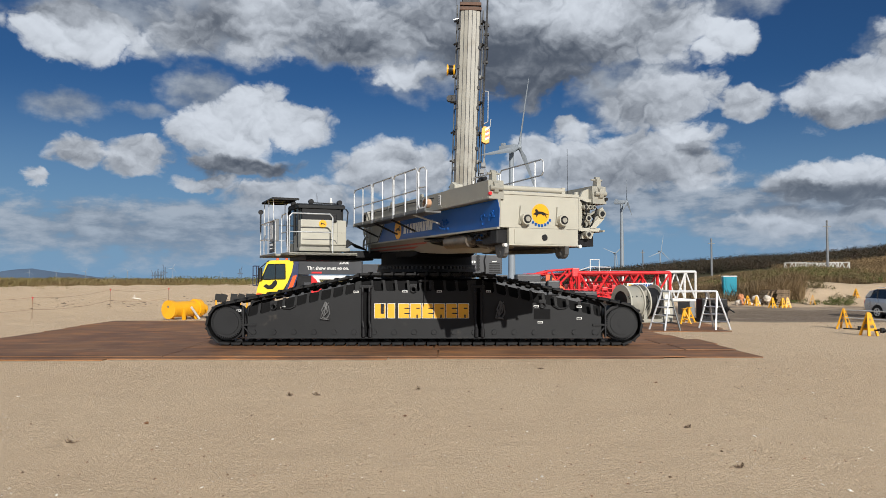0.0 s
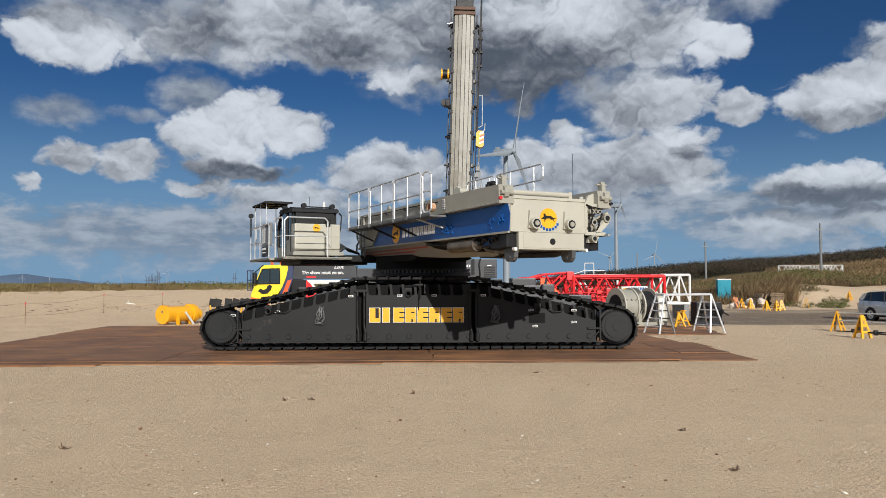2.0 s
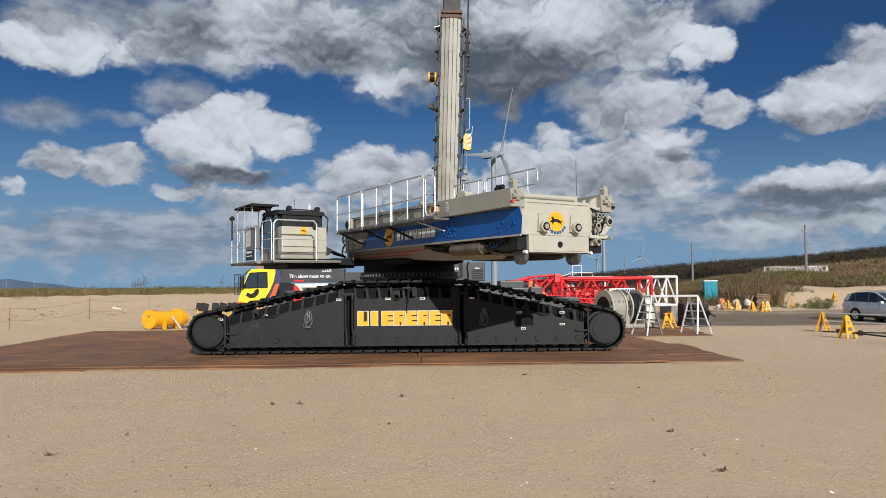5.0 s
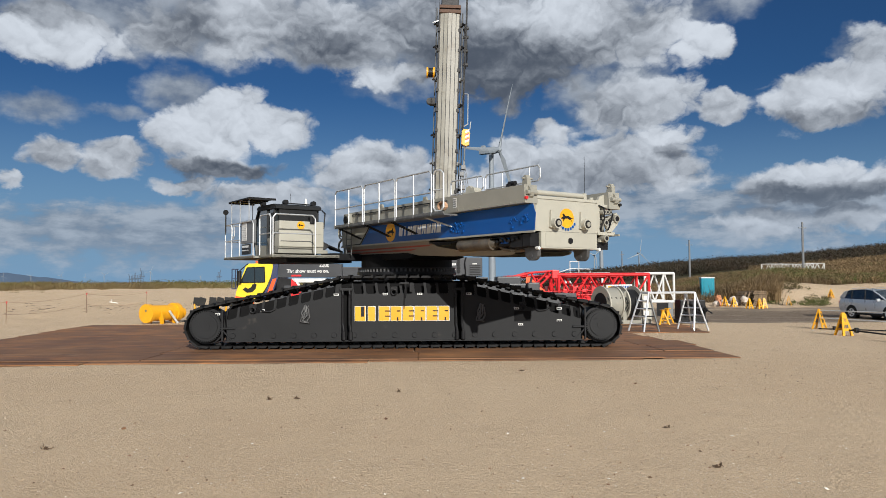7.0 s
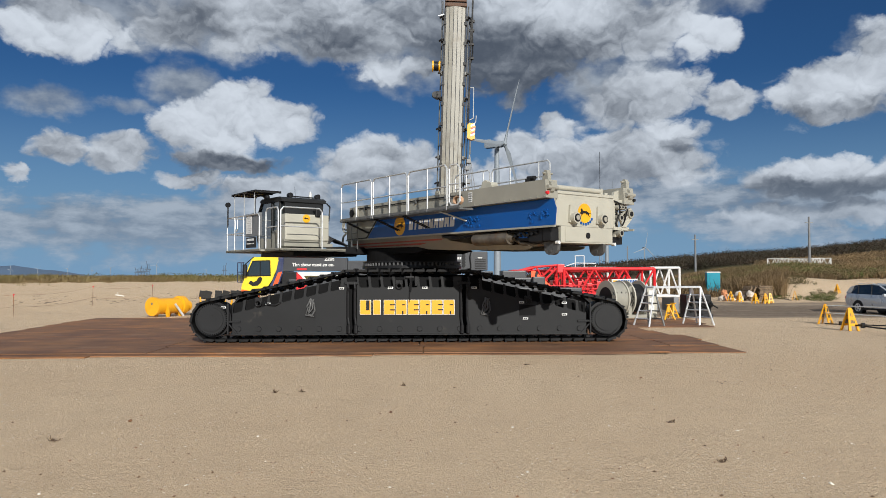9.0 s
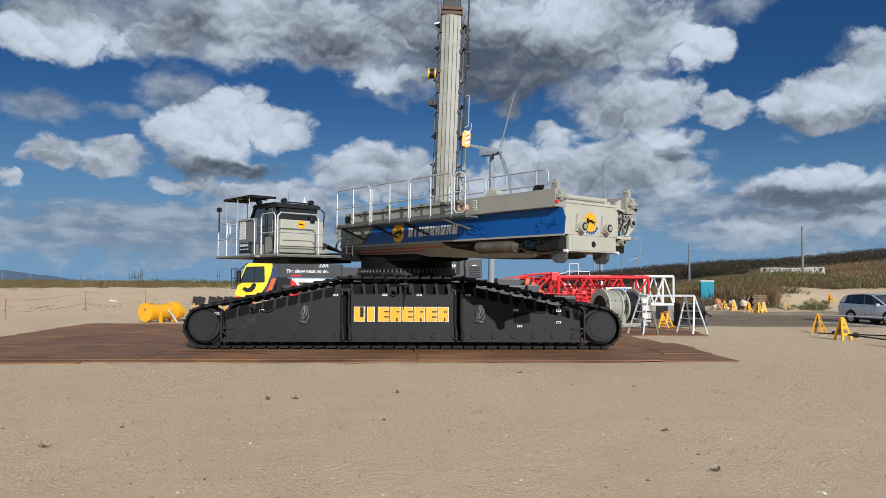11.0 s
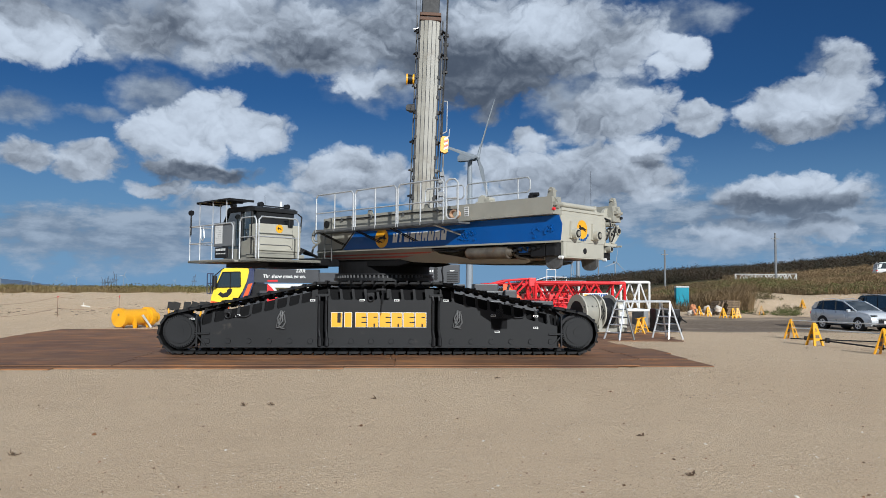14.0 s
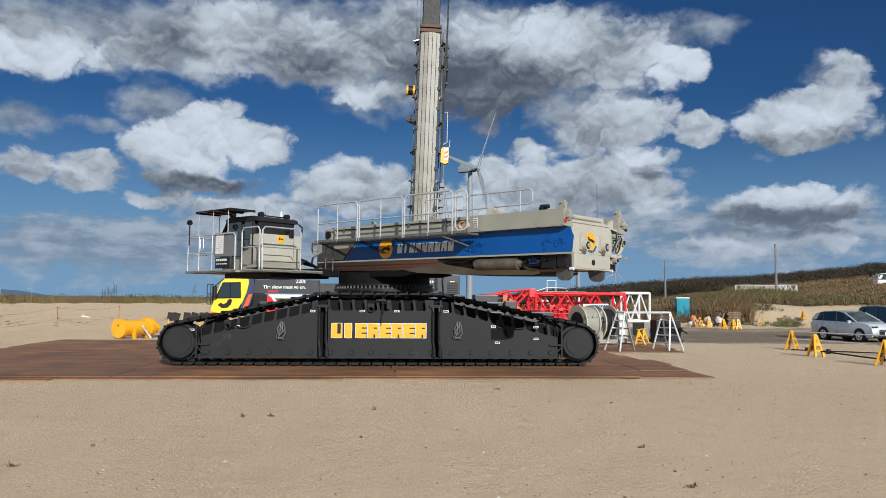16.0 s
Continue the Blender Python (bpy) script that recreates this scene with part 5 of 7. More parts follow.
    # hoses between cab and main body
    bm = bm_new()
    for k in range(5):
        pipe(bm, [(1.3 + 0.1 * k, 2.02, 2.66), (1.28 + 0.1 * k, 1.85, 2.80 + 0.03 * k), (1.26 + 0.08 * k, 1.65, 2.72), (1.2, 1.45, 2.62)], 0.026, 8)
    part("hose_bundle", bm, BLACK, cab)
    return cab


superstructure = build_superstructure()
build_cab(superstructure)

# ------------------------------------------------------------------ assisting truck crane behind the crawler
SLATE = material("dark_slate_paint", (0.036, 0.038, 0.043), 0.45, 0.0, 0.1, 1.5, 90, 0.001)
DRAB = material("mid_grey_paint", (0.16, 0.165, 0.17), 0.5, 0.0, 0.12, 1.5, 90, 0.001)
LEMON = material("lemon_yellow_paint", (0.82, 0.60, 0.02), 0.38, 0.0, 0.05, 2, 90, 0.001, coat=0.2)
TYRE = material("black_rubber", (0.018, 0.018, 0.018), 0.85, 0.0, 0.2, 6, 60, 0.004)
BOOMW = material("weathered_boom_paint", (0.245, 0.235, 0.20), 0.5, 0.0, 0.14, 0.8, 40, 0.002, (0.17, 0.15, 0.115), 0.42, 1.3)


def build_truck_crane():
    Y = 30.0
    truck = empty("truck_crane", pose(0, 0, 0), "dark grey truck crane with yellow driver's cab and raised boom", "mobile crane")
    # carrier chassis and wheels
    bm = bm_new()
    box(bm, (-6.2, Y + 0.1, 0.75), (6.2, Y + 2.7, 1.25), None, 0.03)
    box(bm, (-5.6, Y + 0.05, 1.15), (2.6, Y + 2.7, 1.62), None, 0.02)
    part("chassis", bm, SLATE, truck)
    for x in (-5.2, -3.6, 0.6, 2.2, 3.8):
        for y in (Y + 0.25, Y + 2.35):
            bm = bm_new()
            rod(bm, (x, y - 0.2, 0.62), (x, y + 0.2, 0.62), 0.60, 28)
            wheel = part("wheel", bm, TYRE, truck)
            bm = bm_new()
            rod(bm, (x, y - 0.215, 0.62), (x, y + 0.1, 0.62), 0.32, 20)
            part("rim", bm, DRAB, wheel)
    # driver's cab
    bm = bm_new()
    slab(bm, [(-7.50, 0.95), (-7.46, 1.35), (-7.08, 2.40), (-6.95, 2.50), (-6.05, 2.52), (-6.00, 2.38), (-6.08, 2.0), (-6.24, 1.6), (-6.46, 1.25), (-6.75, 1.0)], 2.6, front(Y - 0.05))
    cab = part("driver_cab", bm, LEMON, truck, "lemon yellow driver's cab")
    bm = bm_new()
    slab(bm, [(-7.28, 1.74), (-7.02, 2.34), (-6.34, 2.36), (-6.32, 1.76)], 0.03, front(Y - 0.062))
    part("side_window", bm, DGLASS, cab, "dark side window")
    bm = bm_new()
    for a, b in (((-7.28, 1.74), (-7.02, 2.34)), ((-7.02, 2.34), (-6.34, 2.36)), ((-6.34, 2.36), (-6.32, 1.76)), ((-6.32, 1.76), (-7.28, 1.74)), ((-6.72, 1.76), (-6.72, 2.35))):
        rod(bm, (a[0], Y - 0.066, a[1]), (b[0], Y - 0.066, b[1]), 0.018, 6)
    part("window_frame", bm, BLACK, cab)
    bm = bm_new()
    pts = [(-7.2, 1.46), (-7.02, 1.34), (-6.82, 1.36), (-6.68, 1.50), (-6.64, 1.66), (-6.72, 1.72), (-6.82, 1.66), (-6.86, 1.56), (-6.98, 1.50), (-7.1, 1.56)]
    slab(bm, pts, 0.006, front(Y - 0.058))
    part("swirl_decal", bm, BLACK, cab)
    bm = bm_new()
    slab(bm, [(-7.52, 0.9), (-7.46, 1.22), (-7.05, 1.14), (-6.8, 1.05), (-6.75, 0.9)], 0.06, front(Y - 0.075))
    part("bumper", bm, ORANGE, cab, "red-orange bumper")
    bm = bm_new()
    slab(bm, [(-6.0, 2.5), (-5.8, 2.5), (-5.82, 1.9), (-6.05, 1.2), (-6.5, 1.0), (-6.3, 1.45), (-6.1, 1.9)], 2.4, front(Y - 0.02))
    part("corner_panel", bm, material("navy_paint", (0.02, 0.03, 0.09), 0.4), cab)
    bm = bm_new()
    slab(bm, [(-5.86, 1.92), (-6.02, 1.88), (-6.28, 1.22), (-6.1, 1.22)], 0.01, front(Y - 0.035))
    part("red_slash", bm, ORANGE, cab)
    bm = bm_new()
    for x, r in ((-6.72, 0.05), (-6.35, 0.05)):
        rod(bm, (x, Y + 0.3, 2.5), (x, Y + 0.3, 2.62), r, 12)
    part("beacon", bm, ORANGE, cab)
    bm = bm_new()
    rod(bm, (-7.3, Y - 0.2, 1.75), (-7.3, Y - 0.2, 2.2), 0.09, 10)
    rod(bm, (-7.3, Y - 0.2, 2.2), (-7.0, Y, 2.5), 0.02, 6)
    part("mirror", bm, BLACK, cab)
    bm = bm_new()
    for x in (-7.66, -7.52, -7.44):
        rod(bm, (x, Y + 0.1, 1.5), (x, Y + 0.1, 2.28), 0.02, 6)
    for z in (1.5, 1.9, 2.28):
        rod(bm, (-7.66, Y + 0.1, z), (-7.40, Y + 0.1, z), 0.02, 6)
    part("front_ladder", bm, material("navy_steel", (0.02, 0.03, 0.07), 0.5), truck)
    # superstructure side with slogan
    bm = bm_new()
    slab(bm, [(-5.84, 1.95), (-5.78, 2.48), (-3.28, 2.47), (-3.26, 1.93)], 0.6, front(Y))
    panel = part("side_panel", bm, SLATE, truck, "dark grey side panel with white slogan")
    words("slogan", "The show must go on.", 0.185, WHITE, panel, Matrix.Translation((-4.62, Y - 0.006, 2.19)), "white slogan lettering")
    words("capacity", "220t", 0.21, WHITE, panel, Matrix.Translation((-3.98, Y - 0.03, 2.42)), "white capacity figure")
    bm = bm_new()
    box(bm, (-5.28, Y - 0.008, 1.98), (-4.88, Y + 0.002, 2.05))
    part("red_bar", bm, RED, panel)
    bm = bm_new()
    box(bm, (-5.25, Y - 0.02, 1.74), (-3.2, Y + 0.5, 1.90), None, 0.01)
    part("sill", bm, WHITE, truck)
    bm = bm_new()
    slab(bm, [(-5.28, 1.90), (-5.28, 1.2), (-4.86, 1.2), (-4.90, 1.55)], 0.02, front(Y - 0.04))
    part("warning_flap", bm, RED, truck)
    bm = bm_new()
    slab(bm, [(-5.20, 1.90), (-5.10, 1.90), (-4.88, 1.60), (-4.88, 1.42)], 0.02, front(Y - 0.05))
    part("warning_stripe", bm, WHITE, truck)
    bm = bm_new()
    box(bm, (-5.9, Y + 0.1, 1.3), (-5.2, Y + 0.5, 1.9), None, 0.02)
    part("engine_box", bm, BLACK, truck)
    # slewing body and winch housing with louvres
    bm = bm_new()
    box(bm, (-3.3, Y + 0.3, 1.6), (1.0, Y + 2.4, 2.36), None, 0.03)
    box(bm, (0.95, Y + 0.05, 1.95), (2.38, Y + 2.5, 2.72), None, 0.03)
    body = part("slewing_body", bm, SLATE, truck)
    bm = bm_new()
    for k in range(5):
        rod(bm, (1.42, Y + 0.04, 2.16 + k * 0.125), (1.42, Y + 0.0, 2.16 + k * 0.125), 0.07, 12)
    pipe(bm, [(1.70, Y + 0.03, 1.95), (1.70, Y + 0.0, 2.2), (1.66, Y, 2.5), (1.72, Y, 2.72)], 0.025, 8)
    for k in range(6):
        box(bm, (1.86, Y + 0.03, 2.02 + k * 0.07), (2.30, Y + 0.047, 2.05 + k * 0.07))
    part("louvre", bm, BLACK, body)
    bm = bm_new()
    for k in range(4):
        box(bm, (0.98 + k * 0.09, Y + 0.03, 2.40), (1.04 + k * 0.09, Y + 0.046, 2.49))
    box(bm, (1.12, Y + 0.03, 2.22), (1.3, Y + 0.046, 2.25))
    box(bm, (1.98, Y + 0.03, 2.44), (2.16, Y + 0.046, 2.48))
    part("lettering_bar", bm, WHITE, body)
    bm = bm_new()
    box(bm, (1.6, Y - 0.02, 1.66), (2.6, Y + 0.4, 1.92), None, 0.02)
    box(bm, (2.5, Y + 0.3, 1.0), (4.6, Y + 2.4, 1.66), None, 0.05)
    box(bm, (3.0, Y + 0.4, 1.6), (4.0, Y + 1.6, 1.95), None, 0.05)
    part("rear_deck", bm, SLATE, truck)
    bm = bm_new()
    rod(bm, (4.0, Y + 0.2, 0.4), (4.4, Y + 0.2, 1.9), 0.05, 8)
    box(bm, (4.2, Y, 1.1), (4.7, Y + 0.4, 1.7), None, 0.05)
    part("outrigger_box", bm, SLATE, truck)
    # boom: base section, collar, inner section; it leans slightly
    boom = new("boom")
    boom.parent, boom.matrix_basis = truck, pose(0.80, Y + 1.0, 2.2, -2.2, 1.9, 0)
    tagged(boom, "weathered white telescopic boom with dark inner section")
    w, d = 0.40, 0.42
    bm = bm_new()
    prof = [(-w, -d), (-w * 0.62, -d - 0.03), (-w * 0.2, -d - 0.06), (w * 0.2, -d - 0.06), (w * 0.62, -d - 0.03), (w, -d), (w, d), (-w, d)]
    lo = [bm.verts.new((x, y, 0)) for x, y in prof]
    hi = [bm.verts.new((x, y, 11.0)) for x, y in prof]
    for i in range(len(prof)):
        bm.faces.new((lo[i], lo[(i + 1) % 8], hi[(i + 1) % 8], hi[i]))
    bm.faces.new(hi)
    bm.faces.new(lo[::-1])
    bmesh.ops.recalc_face_normals(bm, faces=bm.faces[:])
    base = part("base_section", bm, BOOMW, boom)
    for x, y in ((-w - 0.01, -d + 0.02), (-w * 0.62, -d - 0.035), (-w * 0.2, -d - 0.064), (w * 0.22, -d - 0.064), (w * 0.66, -d - 0.03), (w + 0.01, -d + 0.02)):
        bm = bm_new()
        rod(bm, (x, y, 0), (x, y, 11.0), 0.011, 6)
        part("seam_rib", bm, SLATE, base)
    bm = bm_new()
    box(bm, (-0.46, -0.50, 10.85), (0.46, 0.47, 11.0), None, 0.02)
    box(bm, (-0.45, -0.49, 11.06), (0.45, 0.46, 11.2), None, 0.02)
    part("collar", bm, material("rusty_collar_steel", (0.10, 0.055, 0.035), 0.7, 0.2, 0.3, 4, 60, 0.003), boom, "rust-brown boom collar")
    bm = bm_new()
    box(bm, (-0.37, -0.42, 11.0), (0.37, 0.38, 22.0), None, 0.03)
    inner = part("inner_section", bm, BLACK, boom)
    bm = bm_new()
    for x in (-0.16, 0.1):
        box(bm, (x, -0.412, 11.1), (x + 0.02, -0.398, 22.0))
    part("seam_rib", bm, BLACK, inner)
    # dark channel and rods, with clamps, along both edges
    for x in (-0.445, 0.425):
        bm = bm_new()
        box(bm, (x - 0.028, -0.40, 0.2), (x + 0.028, 0.1, 10.8), None, 0.006)
        for z in range(12):
            box(bm, (x - 0.06, -0.44, 0.6 + z * 0.86), (x + 0.06, -0.2, 0.74 + z * 0.86), None, 0.01)
        part("edge_channel", bm, BLACK, boom)
    for x, top in ((-0.55, 11.2), (0.55, 11.0)):
        bm = bm_new()
        rod(bm, (x, -0.1, 0.3), (x, -0.1, top), 0.028, 8)
        part("edge_rod", bm, GRATE, boom)
        for z in (3.3, 4.4, 5.6, 6.9, 8.0, 9.4, 10.4):
            bm = bm_new()
            s = 1 if x > 0 else -1
            box(bm, (min(x, x - s * 0.17), -0.24, z), (max(x, x - s * 0.17) + 0.02, 0.02, z + 0.14), None, 0.012)
            rod(bm, (x, -0.28, z + 0.07), (x + s * 0.09, -0.1, z + 0.07), 0.045, 10)
            part("clamp", bm, GRATE if z in (4.4, 8.0) else BLACK, boom)
    bm = bm_new()
    for y in (-0.2, -0.35):
        rod(bm, (-0.45, y, 10.55), (-0.72, y, 10.6 + y * 0.4), 0.02, 6)
    part("prong", bm, GALV, boom)
    bm = bm_new()
    rod(bm, (-0.62, -0.15, 8.35), (-0.86, -0.15, 8.35), 0.17, 22)
    rod(bm, (-0.86, -0.15, 8.35), (-0.92, -0.15, 8.35), 0.23, 22)
    rod(bm, (-0.58, -0.15, 8.35), (-0.64, -0.15, 8.35), 0.23, 22)
    reel = part("cable_reel", bm, YELLOW, boom, "yellow cable reel")
    bm = bm_new()
    rod(bm, (-0.66, -0.15, 8.35), (-0.84, -0.15, 8.35), 0.20, 22)
    part("wound_cable", bm, BLACK, reel)
    bm = bm_new()
    box(bm, (-0.74, -0.3, 6.95), (-0.50, 0.0, 7.25), None, 0.03)
    rod(bm, (-0.76, -0.3, 7.1), (-0.76, -0.1, 7.1), 0.13, 14)
    part("floodlight", bm, BLACK, boom)
    bm = bm_new()
    pipe(bm, [(0.62, -0.1, 6.0), (0.62, -0.1, 7.4), (0.70, -0.1, 7.5), (0.86, -0.1, 7.5), (0.88, -0.1, 6.2), (0.62, -0.1, 6.05)], 0.022, 8)
    pipe(bm, [(0.66, -0.1, 5.9), (0.98, -0.1, 6.0), (1.0, -0.1, 6.3)], 0.02, 8)
    part("rope_guard", bm, GALV, boom)
    bm = bm_new()
    for x, z0 in ((0.64, 3.6), (0.69, 5.6), (0.73, 9.4)):
        rod(bm, (x, -0.2, z0), (x + 0.02, -0.2, 22.0 if z0 > 5 else 10.5), 0.02, 6)
    pipe(bm, [(0.6, -0.1, 10.3), (0.74, -0.1, 9.9), (0.78, -0.1, 9.0), (0.72, -0.1, 8.6)], 0.028, 8)
    for z in (8.7, 9.3, 9.9, 10.3):
        box(bm, (0.60, -0.2, z), (0.82, -0.05, z + 0.1), None, 0.01)
    rod(bm, (-0.6, -0.2, 10.6), (-0.75, -0.2, 22.0), 0.006, 6)
    rod(bm, (-0.45, -0.2, 11.0), (-0.5, -0.2, 22.0), 0.006, 6)
    part("hoist_rope", bm, BLACK, boom)
    # hook block tied to the boom
    bm = bm_new()
    slab(bm, [(0.62, 5.26), (0.62, 5.80), (0.70, 5.90), (0.88, 5.88), (0.96, 5.76), (0.94, 5.24), (0.80, 5.18)], 0.24, front(-0.5))
    hook = part("hook_block", bm, YELLOW, boom, "yellow hook block with red and white stripes")
    bm = bm_new()
    for k in range(3):
        z = 5.31 + k * 0.2
        slab(bm, [(0.76, z), (0.93, z + 0.08), (0.93, z + 0.18), (0.76, z + 0.1)], 0.012, front(-0.512))
    part("warning_stripe", bm, WHITE, hook)
    bm = bm_new()
    for k in range(2):
        z = 5.41 + k * 0.2
        slab(bm, [(0.78, z), (0.93, z + 0.07), (0.93, z + 0.13), (0.78, z + 0.06)], 0.016, front(-0.518))
    part("warning_stripe", bm, RED, hook)
    bm = bm_new()
    rod(bm, (0.76, -0.4, 5.2), (0.76, -0.4, 4.6), 0.035, 8)
    for x, z in ((0.62, 2.6), (0.78, 2.7), (0.95, 2.9), (1.08, 3.0)):
        rod(bm, (0.74, -0.4, 4.7), (x, -0.4, z - 0.2), 0.014, 6)
    for k in range(6):
        box(bm, (0.58 + 0.05 * (k % 2), -0.5, 2.8 + k * 0.28), (0.72 + 0.05 * (k % 3), -0.3, 2.98 + k * 0.28), None, 0.02)
    part("tackle", bm, DRAB, boom)
    return truck


build_truck_crane()


# ------------------------------------------------------------------ lattice boom sections
def lattice(bm, x0, x1, y0, y1, z0, z1, bays, r=0.045, rb=0.022):
    for y in (y0, y1):
        for z in (z0, z1):
            rod(bm, (x0, y, z), (x1, y, z), r, 10)
    xs = [x0 + (x1 - x0) * i / bays for i in range(bays + 1)]
    for i, x in enumerate(xs):
        if i in (0, bays):
            for y in (y0, y1):
                rod(bm, (x, y, z0), (x, y, z1), r * 0.9, 8)
            for z in (z0, z1):
                rod(bm, (x, y0, z), (x, y1, z), r * 0.8, 8)
        if i < bays:
            n = xs[i + 1]
            a, b = (z0, z1) if i % 2 else (z1, z0)
            for y in (y0, y1):
                rod(bm, (x, y, a), (n, y, b), rb, 8)
            c, e = (y0, y1) if i % 2 else (y1, y0)
            for z in (z0, z1):
                rod(bm, (x, c, z), (n, e, z), rb, 8)


def build_red_lattice():
    t = empty("lattice_section", pose(0, 0, 0), "red lattice boom section with rails on timber blocks", "crane lattice", "lattice boom sections")
    bm = bm_new()
    lattice(bm, 5.9, 9.85, 32.4, 34.3, 0.95, 2.03, 6, 0.075, 0.042)
    part("lattice_frame", bm, RED, t)
    bm = bm_new()
    # head frame tapering off to one side
    for y in (32.5, 34.2):
        pipe(bm, [(5.9, y, 0.95), (5.75, y, 2.2), (4.7, y, 2.12), (3.75, y, 1.86), (3.7, y, 1.72)], 0.05, 8)
        rod(bm, (5.75, y, 2.2), (4.6, y, 1.1), 0.045, 8)
        rod(bm, (4.7, y, 2.12), (5.2, y, 1.15), 0.04, 8)
        pipe(bm, [(4.4, y, 1.1), (5.2, y, 1.12), (9.8, y, 1.18)], 0.035, 8)
    for x, z in ((5.75, 2.2), (4.7, 2.12), (3.75, 1.86), (5.9, 0.95)):
        rod(bm, (x, 32.5, z), (x, 34.2, z), 0.04, 8)
    box(bm, (5.6, 32.38, 1.86), (5.92, 32.7, 2.24), None, 0.03)
    part("head_frame", bm, RED, t)
    bm = bm_new()
    slab(bm, [(4.45, 1.15), (4.45, 1.95), (4.62, 1.95), (5.25, 1.35), (5.35, 1.10)], 0.06, front(32.3))
    plate = part("gusset_plate", bm, ORANGE, t, "orange gusset plate")
    bm = bm_new()
    for a, b in (((6.3, 1.0), (6.3, 1.62)), ((6.3, 1.62), (8.7, 1.62)), ((7.2, 1.0), (7.2, 1.62)), ((8.0, 1.0), (8.0, 1.62))):
        rod(bm, (a[0], 33.3, a[1]), (b[0], 33.3, b[1]), 0.035, 6)
    part("inner_frame", bm, RED, t)
    for k in range(7):
        bm = bm_new()
        box(bm, (6.2 + k * 0.42, 33.0, 1.05 + 0.1 * (k % 3)), (6.42 + k * 0.42, 33.6, 1.4 + 0.1 * (k % 2)), None, 0.02)
        part("sheave_block", bm, RED, t)
    for x in (4.9, 7.4, 9.6):
        bm = bm_new()
        box(bm, (x - 0.2, 32.3, 0.0), (x + 0.2, 34.4, 0.92), None, 0.02)
        part("timber_block", bm, SLATE, t)
    bm = bm_new()
    pipe(bm, [(5.0, 32.3, 1.0), (5.0, 32.3, 1.3), (6.9, 32.3, 1.32), (6.9, 32.3, 1.0)], 0.02, 6)
    pipe(bm, [(7.1, 32.3, 1.0), (7.1, 32.3, 1.34), (9.4, 32.3, 1.36)], 0.02, 6)
    part("hand_rail", bm, RED, t)
    sign = bm_new()
    slab(sign, [(7.95, 1.37), (7.95, 1.58), (9.08, 1.60), (9.08, 1.39)], 0.01, front(32.28))
    s = part("sign_board", sign, WHITE, t, "white sign board with blue lettering bars")
    bm = bm_new()
    for k in range(8):
        slab(bm, [(8.24 + k * 0.1, 1.43), (8.26 + k * 0.1, 1.54), (8.33 + k * 0.1, 1.54), (8.31 + k * 0.1, 1.43)], 0.004, front(32.274))
    part("letter_block", bm, BLUE, s)
    bm = bm_new()
    box(bm, (8.02, 32.272, 1.44), (8.18, 32.28, 1.53))
    part("badge", bm, YELLOW, s)
    bm = bm_new()
    for x in (6.55, 6.95, 7.45):
        rod(bm, (x, 33.2, 2.0), (x, 33.2, 2.62 if x < 7 else 2.2), 0.02, 6)
    pipe(bm, [(6.55, 33.2, 2.62), (6.95, 33.2, 2.62)], 0.02, 6)
    pipe(bm, [(6.0, 33.2, 2.12), (6.55, 33.2, 2.3), (7.45, 33.2, 2.28)], 0.02, 6)
    part("white_rail", bm, WHITE, t)
    # a second red section lies close behind
    w = empty("lattice_section", pose(0, 0, 0), "red lattice boom section lying behind another section", "crane lattice", "lattice boom sections")
    bm = bm_new()
    lattice(bm, 3.9, 9.3, 34.75, 36.3, 0.85, 1.95, 8, 0.07, 0.045)
    part("lattice_frame", bm, RED, w)
    for k in range(9):
        bm = bm_new()
        x = 4.1 + k * 0.58
        box(bm, (x, 35.0, 0.95 + 0.12 * (k % 3)), (x + 0.3, 35.9, 1.35 + 0.17 * (k % 2)), None, 0.03)
        rod(bm, (x + 0.4, 34.8, 0.9), (x + 0.2, 35.2, 1.75), 0.04, 8)
        part("sheave_block", bm, RED, w)
    for x in (4.3, 8.8):
        bm = bm_new()
        box(bm, (x - 0.2, 34.7, 0.0), (x + 0.2, 36.35, 0.79), None, 0.02)
        part("timber_block", bm, SLATE, w)
    # two lighter sections behind
    for x0, x1, y0, z0, z1 in ((10.6, 12.0, 35.5, 0.75, 2.1), (7.0, 9.2, 36.6, 0.8, 2.1)):
        w = empty("lattice_section", pose(0, 0, 0), "white lattice boom section standing on the yard", "crane lattice", "lattice boom sections")
        bm = bm_new()
        lattice(bm, x0, x1, y0, y0 + 1.6, z0, z1, 3, 0.065, 0.042)
        part("lattice_frame", bm, WHITE, w)
        for x in (x0 + 0.2, x1 - 0.2):
            bm = bm_new()
            box(bm, (x - 0.12, y0 - 0.1, 0), (x + 0.12, y0 + 1.7, z0 - 0.04), None, 0.02)
            part("timber_block", bm, DRAB, w)


build_red_lattice()


